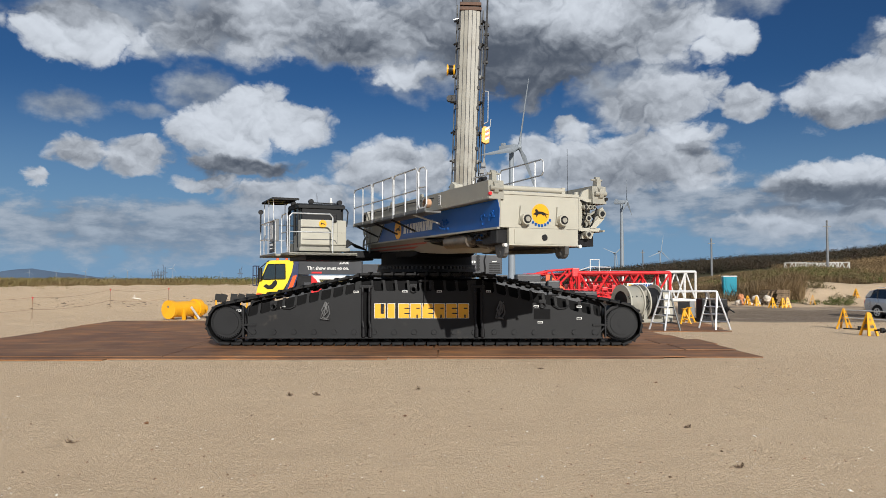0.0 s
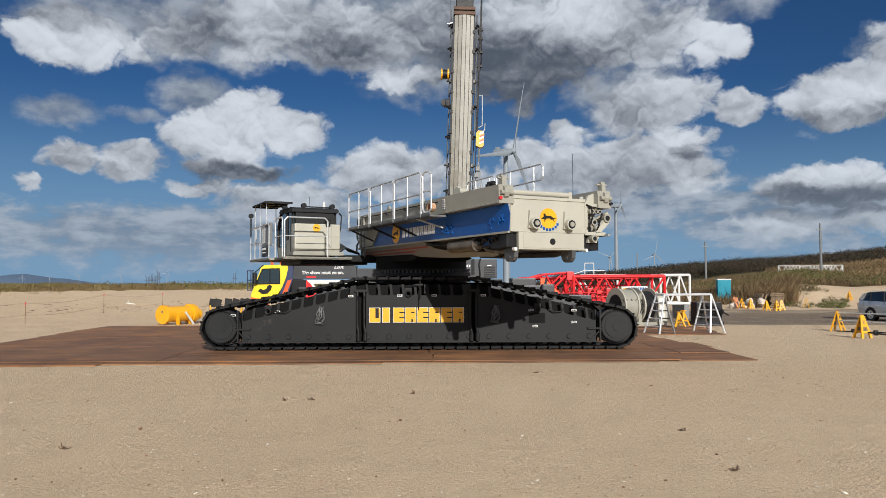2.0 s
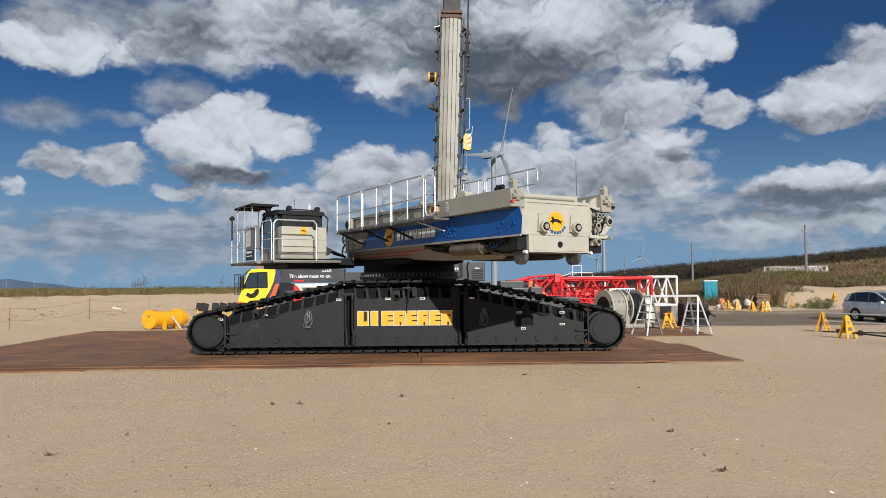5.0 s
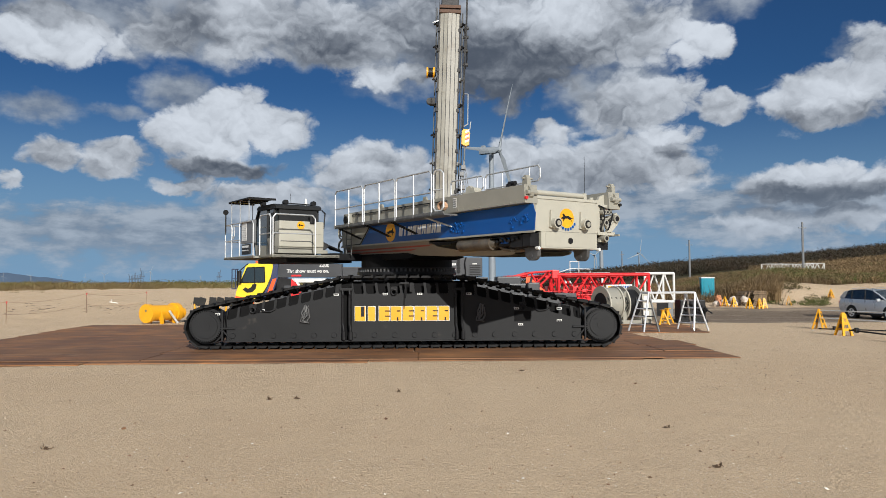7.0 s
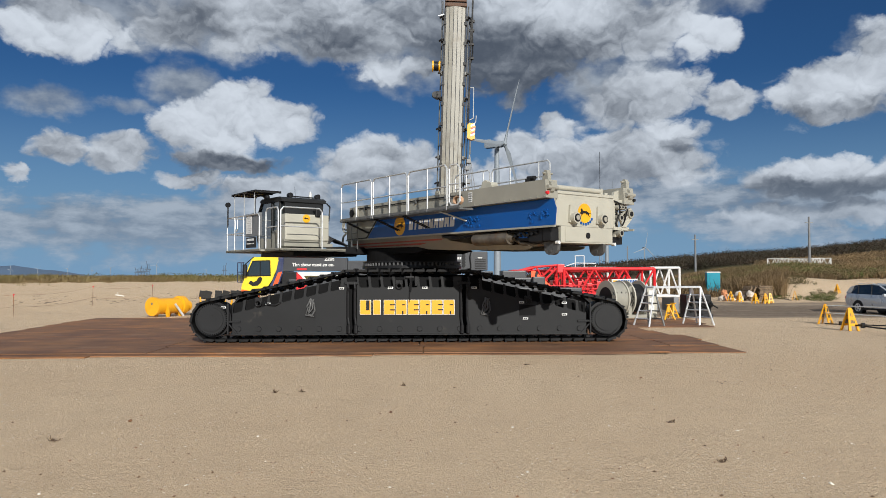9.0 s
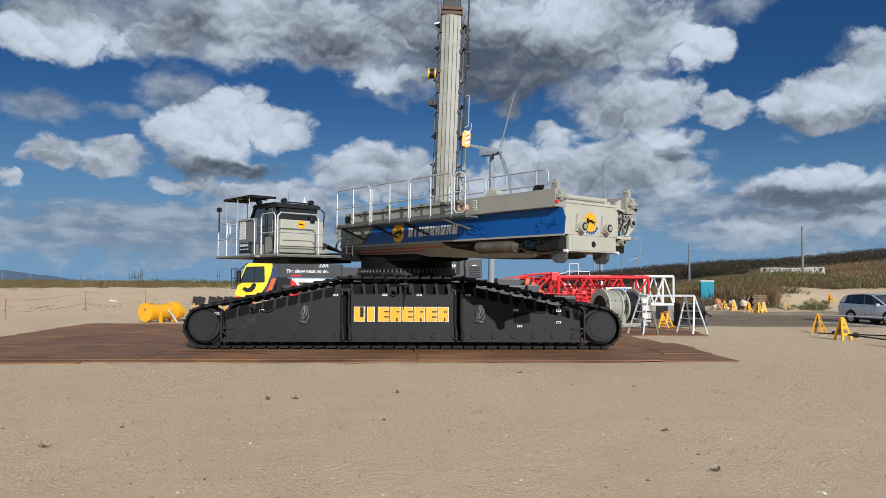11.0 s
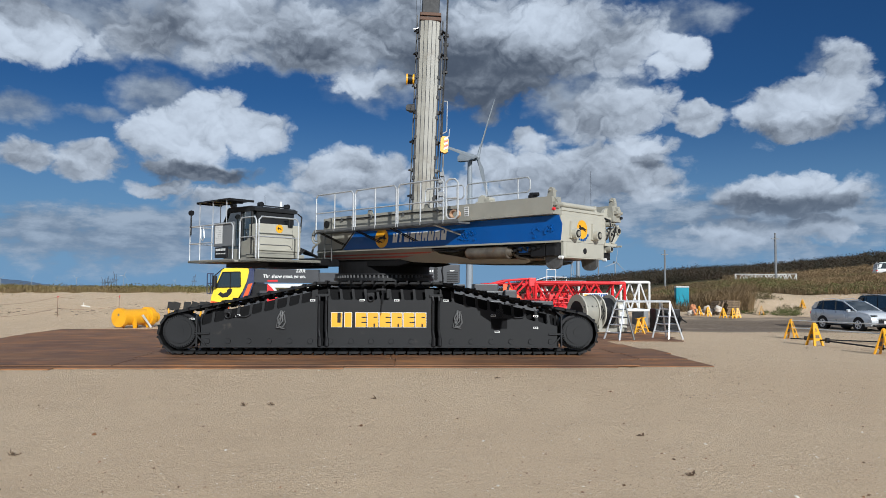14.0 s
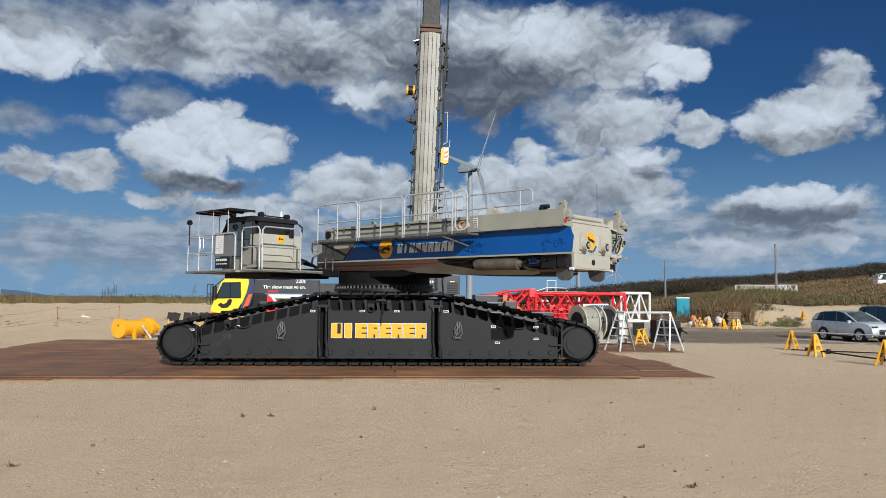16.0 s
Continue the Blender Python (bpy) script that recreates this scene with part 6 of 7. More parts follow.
# ------------------------------------------------------------------ winch set
def build_winch():
    w = empty("guying_winch", pose(6.85, 29.7, 0.04, 0, 0, 20), "cream twin-drum guying winch on the steel plates", "winch")
    for x in (0.25, 1.15):
        bm = bm_new()
        rod(bm, (x, 0, 0.78), (x + 0.06, 0, 0.78), 0.72, 40)
        rod(bm, (x + 0.62, 0, 0.78), (x + 0.68, 0, 0.78), 0.72, 40)
        drum = part("drum_flange", bm, CREAM, w, smooth=40)
        bm = bm_new()
        rod(bm, (x + 0.06, 0, 0.78), (x + 0.62, 0, 0.78), 0.58 if x > 1 else 0.66, 40)
        part("wound_rope", bm, BLACK if x > 1 else GREYCREAM, drum, smooth=40)
        # flat black disc: the dark of the hollow drum end is put into its colour
        bm = bm_new()
        rod(bm, (x - 0.01, 0, 0.78), (x + 0.01, 0, 0.78), 0.46, 32)
        part("drum_recess", bm, BLACK, drum)
    bm = bm_new()
    slab(bm, [(1.84, 0.05), (1.84, 1.15), (1.92, 1.28), (2.25, 1.28), (2.34, 1.1), (2.34, 0.05)], 0.9, Matrix.Translation((0, -0.5, 0)))
    housing = part("gear_housing", bm, CREAM, w)
    bm = bm_new()
    for k in range(3):
        box(bm, (1.95, -0.52, 0.3 + 0.3 * k), (2.2, -0.50, 0.5 + 0.3 * k))
    part("label_plate", bm, WHITE, housing)
    bm = bm_new()
    for y in (-0.5, 0.5):
        box(bm, (0.0, y - 0.06, 0.0), (2.3, y + 0.06, 0.14), None, 0.01)
    slab(bm, [(0.98, 0.1), (0.98, 1.2), (1.1, 1.3), (1.14, 1.3), (1.14, 0.1)], 1.0, Matrix.Translation((0, -0.5, 0)))
    part("skid_frame", bm, GREYCREAM, w)
    bm = bm_new()
    rnd = random.Random(3)
    for k in range(9):
        x = rnd.uniform(0.2, 1.7)
        pipe(bm, [(x, -0.58, 0.5), (x + rnd.uniform(-0.1, 0.2), -0.64, 0.75), (x + rnd.uniform(-0.1, 0.2), -0.6, 1.05)], 0.018, 6)
    tagged(part("hose", bm, BLACK, w), kind="stuff")
    return w


build_winch()


# ------------------------------------------------------------------ aluminium work platform
def build_trestle():
    t = empty("work_platform", pose(7.5, 25.5, 0, 0, 0, 20), "white aluminium folding work platform with ladder legs", "work platform")
    bm = bm_new()
    box(bm, (0.1, -0.22, 1.30), (2.1, 0.22, 1.36), None, 0.01)
    for k in range(5):
        box(bm, (0.12, -0.2 + k * 0.09, 1.355), (2.08, -0.14 + k * 0.09, 1.368))
    part("deck", bm, ALU, t)
    for x0, s in ((0.12, -1), (2.08, 1)):
        for lean in (0.38, -0.25):
            bm = bm_new()
            foot = x0 + s * lean
            for y0, y1 in ((-0.22, -0.44), (0.22, 0.44)):
                rod(bm, (x0, y0, 1.32), (foot, y1, 0.0), 0.032, 8)
            for k in range(1, 5):
                f = k / 5
                rod(bm, (x0 + (foot - x0) * f, -0.22 - 0.22 * f, 1.32 * (1 - f)), (x0 + (foot - x0) * f, 0.22 + 0.22 * f, 1.32 * (1 - f)), 0.022, 8)
            part("ladder_leg", bm, ALU if lean > 0 or s > 0 else GRATE, t)
    return t


build_trestle()


def build_stand(x, y, turn, h=0.62):
    """Yellow jack stand with three spread legs."""
    s = empty("jack_stand", pose(x, y, 0, 0, 0, turn), "yellow steel jack stand on the sand", "jack stand", "jack stands")
    bm = bm_new()
    rod(bm, (0, 0, h * 0.5), (0, 0, h), 0.06, 10)
    box(bm, (-0.09, -0.09, h - 0.03), (0.09, 0.09, h), None, 0.01)
    part("head", bm, YELLOW, s)
    for a in (90, 210, 330):
        bm = bm_new()
        e = (0.25 * math.cos(radians(a)), 0.25 * math.sin(radians(a)))
        rod(bm, (0.04 * math.cos(radians(a)), 0.04 * math.sin(radians(a)), h * 0.8), (e[0], e[1], 0.02), 0.032, 8)
        rod(bm, (0, 0, h * 0.35), (e[0] * 0.7, e[1] * 0.7, h * 0.28), 0.02, 8)
        box(bm, (e[0] - 0.06, e[1] - 0.06, 0), (e[0] + 0.06, e[1] + 0.06, 0.02))
        part("leg", bm, YELLOW, s)
    return s


build_stand(9.35, 29.0, 10)
build_stand(10.0, 30.4, 40)


def build_generator():
    g = empty("power_pack", pose(11.1, 30.8, 0), "black hydraulic power pack with hoses", "power pack")
    bm = bm_new()
    box(bm, (-0.55, -0.35, 0.12), (0.5, 0.4, 0.95), None, 0.04)
    box(bm, (-0.6, -0.4, 0.0), (0.55, 0.45, 0.14), None, 0.01)
    part("housing", bm, BLACK, g)
    bm = bm_new()
    rnd = random.Random(8)
    for k in range(16):
        x, z = rnd.uniform(-0.5, 0.6), rnd.uniform(0.25, 0.95)
        pipe(bm, [(x, -0.36, z), (x + rnd.uniform(-0.1, 0.25), -0.46, z - 0.06), (x + rnd.uniform(0, 0.2), -0.40, z - 0.18)], 0.03, 6)
    tagged(part("hose", bm, BLACK, g), kind="stuff")
    bm = bm_new()
    rod(bm, (-0.2, 0.1, 0.95), (-0.2, 0.1, 1.2), 0.05, 10)
    part("stack", bm, DRAB, g)


build_generator()


# ------------------------------------------------------------------ barriers
def build_barrier_frame(name="a_frame"):
    b = empty("barrier_stand", pose(0, 0, 0), "yellow plastic A-shaped barrier stand on the sand", "barrier stand", "barrier stands")
    h = 0.70
    for s in (-1, 1):
        bm = bm_new()
        outline = [(-0.20, 0.0), (-0.11, 0.0), (-0.085, 0.16), (0.085, 0.16), (0.11, 0.0), (0.20, 0.0), (0.075, h), (0.045, h + 0.04), (-0.045, h + 0.04), (-0.075, h)]
        slab(bm, outline, 0.03, pose(0, s * 0.02, 0, s * 14.5, 0, 0) if s < 0 else pose(0, s * 0.02 - 0.03, 0, s * 14.5, 0, 0))
        for v in bm.verts:
            v.co.y += -s * 0.0 + s * 0.18
        part("side_panel", bm, YELLOW, b)
        bm = bm_new()
        for z, w in ((0.24, 0.09), (0.46, 0.055)):
            slab(bm, [(-w, z), (w, z), (w * 0.75, z + 0.12), (-w * 0.75, z + 0.12)], 0.036, pose(0, s * 0.02, 0, s * 14.5, 0, 0) if s < 0 else pose(0, s * 0.02 - 0.036, 0, s * 14.5, 0, 0))
        for v in bm.verts:
            v.co.y += s * 0.18
        part("slot", bm, SAND if s > 3 else GRATE, b)
    return b


stand = build_barrier_frame()
stand.matrix_basis = pose(13.25, 23.3, 0, 0, 0, 12)
for x, y, a in ((14.2, 26.5, 38), (13.35, 20.0, 30), (15.9, 23.4, 35), (23.0, 52.2, 20), (23.62, 52.0, 10), (24.1, 52.3, 0), (31.5, 57.0, 30), (27.2, 55.0, 60), (22.0, 54.0, 40), (22.6, 53.9, 10)):
    copy_thing(stand, pose(x, y, ground_height(x, y), 0, 0, a))


def build_bar(a, b, r, mat, label, couple=False):
    bm = bm_new()
    rod(bm, a, b, r, 10)
    if couple:
        d = (Vector(b) - Vector(a)).normalized()
        for f in (0.12, 0.85):
            p = Vector(a).lerp(Vector(b), f)
            rod(bm, p - d * 0.03, p + d * 0.03, r * 2.6, 10)
            box(bm, p + Vector((-0.05, -0.05, -0.06)), p + Vector((0.05, 0.05, 0.1)), None, 0.01)
    tagged(link("barrier_bar", bm, mat), label, "barrier bar", "barrier bars")


build_bar((14.2, 26.5, 0.66), (16.0, 23.4, 0.66), 0.02, GALV, "thin grey barrier bar across two stands")
build_bar((14.15, 26.4, 0.40), (16.0, 23.4, 0.34), 0.02, GALV, "thin grey barrier bar across two stands")
build_bar((14.0, 26.2, 0.03), (17.4, 23.6, 0.03), 0.02, BLACK, "dark steel tube lying on the sand", True)
build_bar((13.35, 23.2, 0.18), (13.9, 20.4, 0.10), 0.024, BLACK, "dark steel tube with clamps between barrier stands", True)


# ------------------------------------------------------------------ yellow tube and stands by the dune
def build_tube():
    t = empty("boom_cylinder", pose(-11.72, 31.9, 0.45, 0, 0, 64), "large yellow steel tube lying on cradles", "steel tube")
    bm = bm_new()
    rod(bm, (0, 0, 0), (0.18, 0, 0), 0.40, 40)
    rod(bm, (0.18, 0, 0), (1.6, 0, 0), 0.34, 40)
    rod(bm, (1.5, 0, 0), (1.75, 0, 0), 0.42, 40)
    rod(bm, (1.75, 0, 0), (2.1, 0, -0.05), 0.24, 30)
    part("tube", bm, YELLOW, t, smooth=40)
    bm = bm_new()
    rod(bm, (-0.012, 0, 0.12), (0.0, 0, 0.12), 0.05, 12)
    part("cap", bm, DRAB, t)
    for x in (0.62, 1.35):
        bm = bm_new()
        slab(bm, [(-0.40, -0.45), (-0.28, -0.45), (-0.22, -0.15), (0.22, -0.15), (0.28, -0.45), (0.40, -0.45), (0.36, 0.05), (0.30, 0.12), (0.2, -0.1), (-0.2, -0.1), (-0.30, 0.12), (-0.36, 0.05)], 0.1, Matrix.Translation((x, 0, 0)) @ Matrix.Rotation(radians(90), 4, "Z"))
        part("cradle", bm, YELLOW, t)
    bm = bm_new()
    rod(bm, (0.95, -0.36, 0.1), (1.2, -0.62, -0.44), 0.05, 8)
    part("plank", bm, ALU, t)


build_tube()


def build_pad_stands():
    for k, (x, y) in enumerate(((-9.75, 33.0), (-9.1, 33.3), (-8.45, 33.2), (-7.8, 33.6))):
        s = empty("pad_stand", pose(x, y, 0, 0, 0, 12 * (k % 2)), "yellow steel stand with black rubber pads", "support stand", "support stands")
        bm = bm_new()
        box(bm, (-0.3, -0.3, 0.0), (0.3, 0.3, 0.35), None, 0.03)
        slab(bm, [(-0.2, 0.35), (0.2, 0.35), (0.08, 0.72), (-0.02, 0.72)], 0.16, Matrix.Translation((0, -0.1, 0)))
        pipe(bm, [(-0.26, -0.3, 0.35), (-0.16, -0.3, 0.62), (-0.18, -0.3, 0.8)], 0.04, 8)
        part("base", bm, YELLOW, s)
        for sx in (-1, 1):
            bm = bm_new()
            box(bm, (-0.15, -0.04, -0.16), (0.15, 0.04, 0.20), pose(sx * 0.16 - 0.06, -0.16 * sx, 0.90, 8 * sx, 10 + 6 * sx, 14 * sx), 0.02)
            part("rubber_pad", bm, TYRE, s)


build_pad_stands()


# ------------------------------------------------------------------ rope fence at the dune
def build_rope_fence():
    posts = ((-22.5, 29.0, 0.95), (-17.8, 32.4, 0.98), (-17.9, 40.2, 1.08), (-15.6, 42.5, 1.0))
    for x, y, h in posts:
        z = ground_height(x, y)
        bm = bm_new()
        rod(bm, (0, 0, -0.1), (0, 0, h), 0.012, 8)
        p = empty("fence_post", pose(x, y, z), "thin rusty fence post with red tape", "fence post", "fence posts")
        part("rod", bm, RUST, p)
        bm = bm_new()
        rod(bm, (0, 0, h - 0.12), (0, 0, h - 0.02), 0.018, 8)
        box(bm, (-0.02, -0.02, h - 0.05), (0.06, 0.0, h - 0.02))
        part("tape", bm, RED, p)
    for (xa, ya, ha), (xb, yb, hb) in zip(posts, posts[1:]):
        for f in (0.95, 0.42):
            a = Vector((xa, ya, ground_height(xa, ya) + ha * f))
            b = Vector((xb, yb, ground_height(xb, yb) + hb * f))
            bm = bm_new()
            pipe(bm, [a.lerp(b, i / 10) - Vector((0, 0, 0.55 * (i / 10) * (1 - i / 10))) for i in range(11)], 0.005, 6)
            tagged(link("fence_rope", bm, RUST), "thin brown rope sagging between fence posts", "rope", "fence ropes")


build_rope_fence()


# ------------------------------------------------------------------ toilet cabin, pallets, bags
def build_toilet():
    x, y = 23.75, 62.0
    t = empty("toilet_cabin", pose(x, y, ground_height(x, y), 0, 0, -12), "teal portable toilet cabin with white roof rim", "toilet cabin")
    bm = bm_new()
    box(bm, (-0.52, -0.52, 0.08), (0.52, 0.52, 1.86), None, 0.03)
    part("cabin", bm, TEAL, t)
    bm = bm_new()
    box(bm, (-0.56, -0.56, 1.86), (0.56, 0.56, 1.96), None, 0.04)
    part("roof", bm, WHITE, t)
    bm = bm_new()
    box(bm, (-0.36, -0.54, 0.15), (0.36, -0.515, 1.78), None, 0.01)
    box(bm, (0.26, -0.57, 1.0), (0.32, -0.54, 1.15))
    part("door", bm, TEAL, t)
    bm = bm_new()
    box(bm, (-0.54, -0.54, 0), (0.54, 0.54, 0.08), None, 0.01)
    part("base", bm, DRAB, t)


build_toilet()


def build_bags():
    rnd = random.Random(11)
    m = material("white_bulk_bag", (0.56, 0.50, 0.43), 0.9, 0, 0.2, 3, 40, 0.02)
    o = material("faded_orange_bag", (0.52, 0.22, 0.10), 0.9, 0, 0.2, 3, 40, 0.02)
    for k in range(11):
        x, y = 21.7 + k * 0.19, 54.9 + rnd.uniform(-0.5, 0.6)
        lift = 0.32 if k % 4 == 2 else 0.0
        bm = bm_new()
        bmesh.ops.create_icosphere(bm, subdivisions=3, radius=1.0)
        for v in bm.verts:
            f = 1 + 0.45 * noise.noise(v.co * 1.6 + Vector((k * 3, 0, 0))) + 0.18 * noise.noise(v.co * 4.5 + Vector((k, 5, 0)))
            v.co = Vector((v.co.x * 0.24 * f, v.co.y * 0.24 * f, max(-0.02, 0.20 + v.co.z * 0.24 * f)))
        ob = link("bulk_bag", bm, o if k in (1, 2) else m, None, 60)
        ob.matrix_basis = pose(x, y, ground_height(x, y) + lift)
        tagged(ob, "crumpled orange bag on the gravel" if k in (1, 2) else "crumpled off-white bag on the gravel", "bag", "bulk bags")


build_bags()


def build_pallets():
    wood = material("weathered_pallet_wood", (0.20, 0.14, 0.085), 0.85, 0, 0.3, 4, 40, 0.006, each=0.3)

    def pallet(m):
        p = empty("pallet", m, "weathered brown wooden pallet", "pallet", "pallets")
        bm = bm_new()
        for k in range(3):
            box(bm, (-0.55, -0.5 + k * 0.45, 0.02), (0.55, -0.4 + k * 0.45, 0.11))
        part("bearer", bm, wood, p)
        for k in range(6):
            bm = bm_new()
            box(bm, (-0.55 + k * 0.2, -0.5, 0.11), (-0.42 + k * 0.2, 0.5, 0.13))
            part("board", bm, wood, p)

    for k in range(8):
        pallet(pose(25.0, 55.6, ground_height(25.0, 55.6) + k * 0.132, 0, 0, 8 + 4 * (k % 3)))
    for k in range(2):
        pallet(pose(23.7 + 0.3 * k, 55.3, ground_height(24.0, 55.3) + 0.45, 0, -66, 10))


build_pallets()


# ------------------------------------------------------------------ cars
def build_car(name, m, paint, label, van=False):
    """A parked car, x forward; lower body, glasshouse, wheels, lamps and grille."""
    car = empty(name, m, label, "car", "parked cars")
    Wd, H = (0.90, 1.71) if not van else (0.85, 1.9)
    belt = 1.08
    bm = bm_new()
    prof = [(-2.22, 0.42), (-2.33, 0.60), (-2.34, 0.82), (-2.28, 1.05), (-2.20, belt + 0.06), (0.9, belt), (1.25, belt + 0.01), (1.75, belt - 0.06), (2.08, 0.96), (2.27, 0.84), (2.34, 0.66), (2.34, 0.45), (2.26, 0.30), (1.9, 0.24), (-1.9, 0.28)]
    k = len(prof)
    rows = []
    for y, f, dz in ((-Wd, 0.955, -0.03), (-Wd * 0.985, 0.975, 0.0), (-Wd * 0.80, 0.995, 0.025), (0, 1.015, 0.05), (Wd * 0.80, 0.995, 0.025), (Wd * 0.985, 0.975, 0.0), (Wd, 0.955, -0.03)):
        rows.append([bm.verts.new((x * f, y * (1.0 if 0.5 < z < 1.0 else 0.97), z + (dz if z > 0.9 else 0))) for x, z in prof])
    for a, b in zip(rows, rows[1:]):
        for i in range(k):
            bm.faces.new((a[i], a[(i + 1) % k], b[(i + 1) % k], b[i]))
    bm.faces.new(rows[0][::-1])
    bm.faces.new(rows[-1])
    bmesh.ops.recalc_face_normals(bm, faces=bm.faces[:])
    body = part("body", bm, paint, car, smooth=35)
    # glasshouse: an arched line from the windscreen's foot over the roof to the tailgate
    if van:
        arch = [(1.45, belt, 1.0), (0.95, H - 0.25, 0.90), (0.6, H - 0.08, 0.86), (-0.6, H - 0.03, 0.86), (-1.9, H - 0.06, 0.86), (-2.12, H - 0.2, 0.89), (-2.22, belt + 0.05, 0.99)]
    else:
        arch = [(1.22, belt, 1.0), (0.62, H - 0.32, 0.90), (0.18, H - 0.12, 0.84), (-0.55, H - 0.05, 0.82), (-1.5, H - 0.09, 0.82), (-1.98, H - 0.19, 0.84), (-2.24, belt + 0.08, 0.97)]
    wy = Wd * 0.955
    bm = bm_new()
    a, b = [[bm.verts.new((x, sgn * wy * s, z)) for x, z, s in arch] for sgn in (-1, 1)]
    k = len(arch)
    for i in range(k):
        bm.faces.new((a[i], a[(i + 1) % k], b[(i + 1) % k], b[i]))
    for sgn, r in ((-1, a), (1, b)):
        mid = [bm.verts.new((x, sgn * wy, belt + 0.02)) for x in (0.9, 0.3, -0.5, -1.4, -2.0)]
        bm.faces.new((r[0], r[1], mid[0]))
        for i in range(1, 5):
            bm.faces.new((r[i], r[i + 1], mid[i], mid[i - 1]))
        bm.faces.new((r[5], r[6], mid[4]))
    bmesh.ops.recalc_face_normals(bm, faces=bm.faces[:])
    part("glasshouse", bm, DGLASS, car, "dark tinted windows")
    # roof skin following the arch, a spoiler lip, rails
    bm = bm_new()
    skin = [[(x, y * wy * s, z + 0.022 + (0.03 if y == 0 else 0)) for x, z, s in arch[2:6]] for y in (-1.02, -0.8, 0, 0.8, 1.02)]
    grid = [[bm.verts.new(p) for p in r] for r in skin]
    for p, q in zip(grid, grid[1:]):
        for i in range(3):
            bm.faces.new((p[i], p[i + 1], q[i + 1], q[i]))
    bmesh.ops.solidify(bm, geom=bm.faces[:], thickness=0.035)
    bmesh.ops.recalc_face_normals(bm, faces=bm.faces[:])
    roof = part("roof", bm, paint, car, smooth=35)
    for s in (-1, 1):
        bm = bm_new()
        pipe(bm, [(arch[2][0] - 0.2, s * wy * 0.76, H - 0.04), (arch[3][0], s * wy * 0.74, H + 0.05), (arch[4][0], s * wy * 0.74, H + 0.01)], 0.018, 6)
        part("roof_rail", bm, ALU, roof)
        bm = bm_new()
        for p, q in ((0, 1), (1, 2), (5, 6)):
            (xa, za, sa), (xb, zb, sb) = arch[p], arch[q]
            rod(bm, (xa, s * wy * sa, za), (xb, s * wy * sb, zb), 0.04, 8)
        tagged(part("pillar", bm, paint, roof), kind="stuff")
        bm = bm_new()
        slab(bm, [(-2.2, belt), (-1.95, H - 0.2), (-1.62, H - 0.12), (-1.72, belt + 0.34), (-1.95, belt + 0.02)], 0.02, Matrix.Translation((0, s * wy * 0.96 - 0.01, 0)))
        part("rear_quarter", bm, paint, roof)
        for xa, xb in ((-0.32, -0.42), (-1.32, -1.40)):
            bm = bm_new()
            rod(bm, (xa, s * wy * 1.0, belt + 0.02), (xb, s * wy * 0.83, H - 0.08), 0.035, 8)
            part("door_pillar", bm, BLACK, roof)
    for x in (1.38, -1.29):
        for s in (-1, 1):
            bm = bm_new()
            rod(bm, (x, s * (Wd - 0.22), 0.35), (x, s * (Wd + 0.012), 0.35), 0.35, 28)
            wheel = part("wheel", bm, TYRE, car)
            bm = bm_new()
            rod(bm, (x, s * (Wd - 0.1), 0.35), (x, s * (Wd + 0.02), 0.35), 0.235, 20)
            rim = part("rim", bm, ALU, wheel)
            bm = bm_new()
            for j in range(5):
                a = j * math.tau / 5
                rod(bm, (x + 0.14 * math.cos(a), s * (Wd + 0.01), 0.35 + 0.14 * math.sin(a)), (x + 0.14 * math.cos(a), s * (Wd + 0.026), 0.35 + 0.14 * math.sin(a)), 0.05, 8)
            part("rim_hole", bm, BLACK, rim)
            bm = bm_new()
            rod(bm, (x, s * (Wd - 0.24), 0.37), (x, s * (Wd + 0.004), 0.37), 0.41, 28)
            part("wheel_arch", bm, BLACK, body)
    for s in (-1, 1):
        bm = bm_new()
        box(bm, (1.98, min(s * 0.48, s * 0.86), 0.80), (2.28, max(s * 0.48, s * 0.86), 0.90), None, 0.03)
        part("headlight", bm, DGLASS, car, "slim clear headlight")
        bm = bm_new()
        box(bm, (-2.34, min(s * 0.55, s * 0.86), 0.82), (-2.2, max(s * 0.55, s * 0.86), 0.98), None, 0.02)
        part("tail_light", bm, RED, car)
        bm = bm_new()
        box(bm, (0.72, min(s * 0.9, s * 1.1), 1.02), (0.86, max(s * 0.9, s * 1.1), 1.18), None, 0.03)
        part("wing_mirror", bm, paint, car)
        bm = bm_new()
        for x in (0.05, -0.95):
            box(bm, (x, min(s * Wd, s * (Wd + 0.02)), 0.86), (x + 0.2, max(s * Wd, s * (Wd + 0.02)), 0.89))
        part("door_handle", bm, paint, car)
    bm = bm_new()
    box(bm, (2.22, -0.5, 0.42), (2.375, 0.5, 0.72), None, 0.02)
    box(bm, (2.2, -0.8, 0.3), (2.36, 0.8, 0.38), None, 0.02)
    grille = part("grille", bm, BLACK, car)
    bm = bm_new()
    for s in (-1, 1):
        pipe(bm, [(2.36, s * 0.5, 0.72), (2.34, s * 0.62, 0.56), (2.36, s * 0.5, 0.4)], 0.022, 6)
    rod(bm, (2.38, -0.5, 0.66), (2.38, 0.5, 0.66), 0.014, 6)
    part("chrome_trim", bm, ALU, grille)
    bm = bm_new()
    box(bm, (2.37, -0.165, 0.44), (2.385, 0.165, 0.60))
    part("number_plate", bm, WHITE, grille)
    bm = bm_new()
    box(bm, (-1.8, -Wd - 0.008, 0.24), (1.8, Wd + 0.008, 0.34))
    part("sill_trim", bm, BLACK, body)
    return car


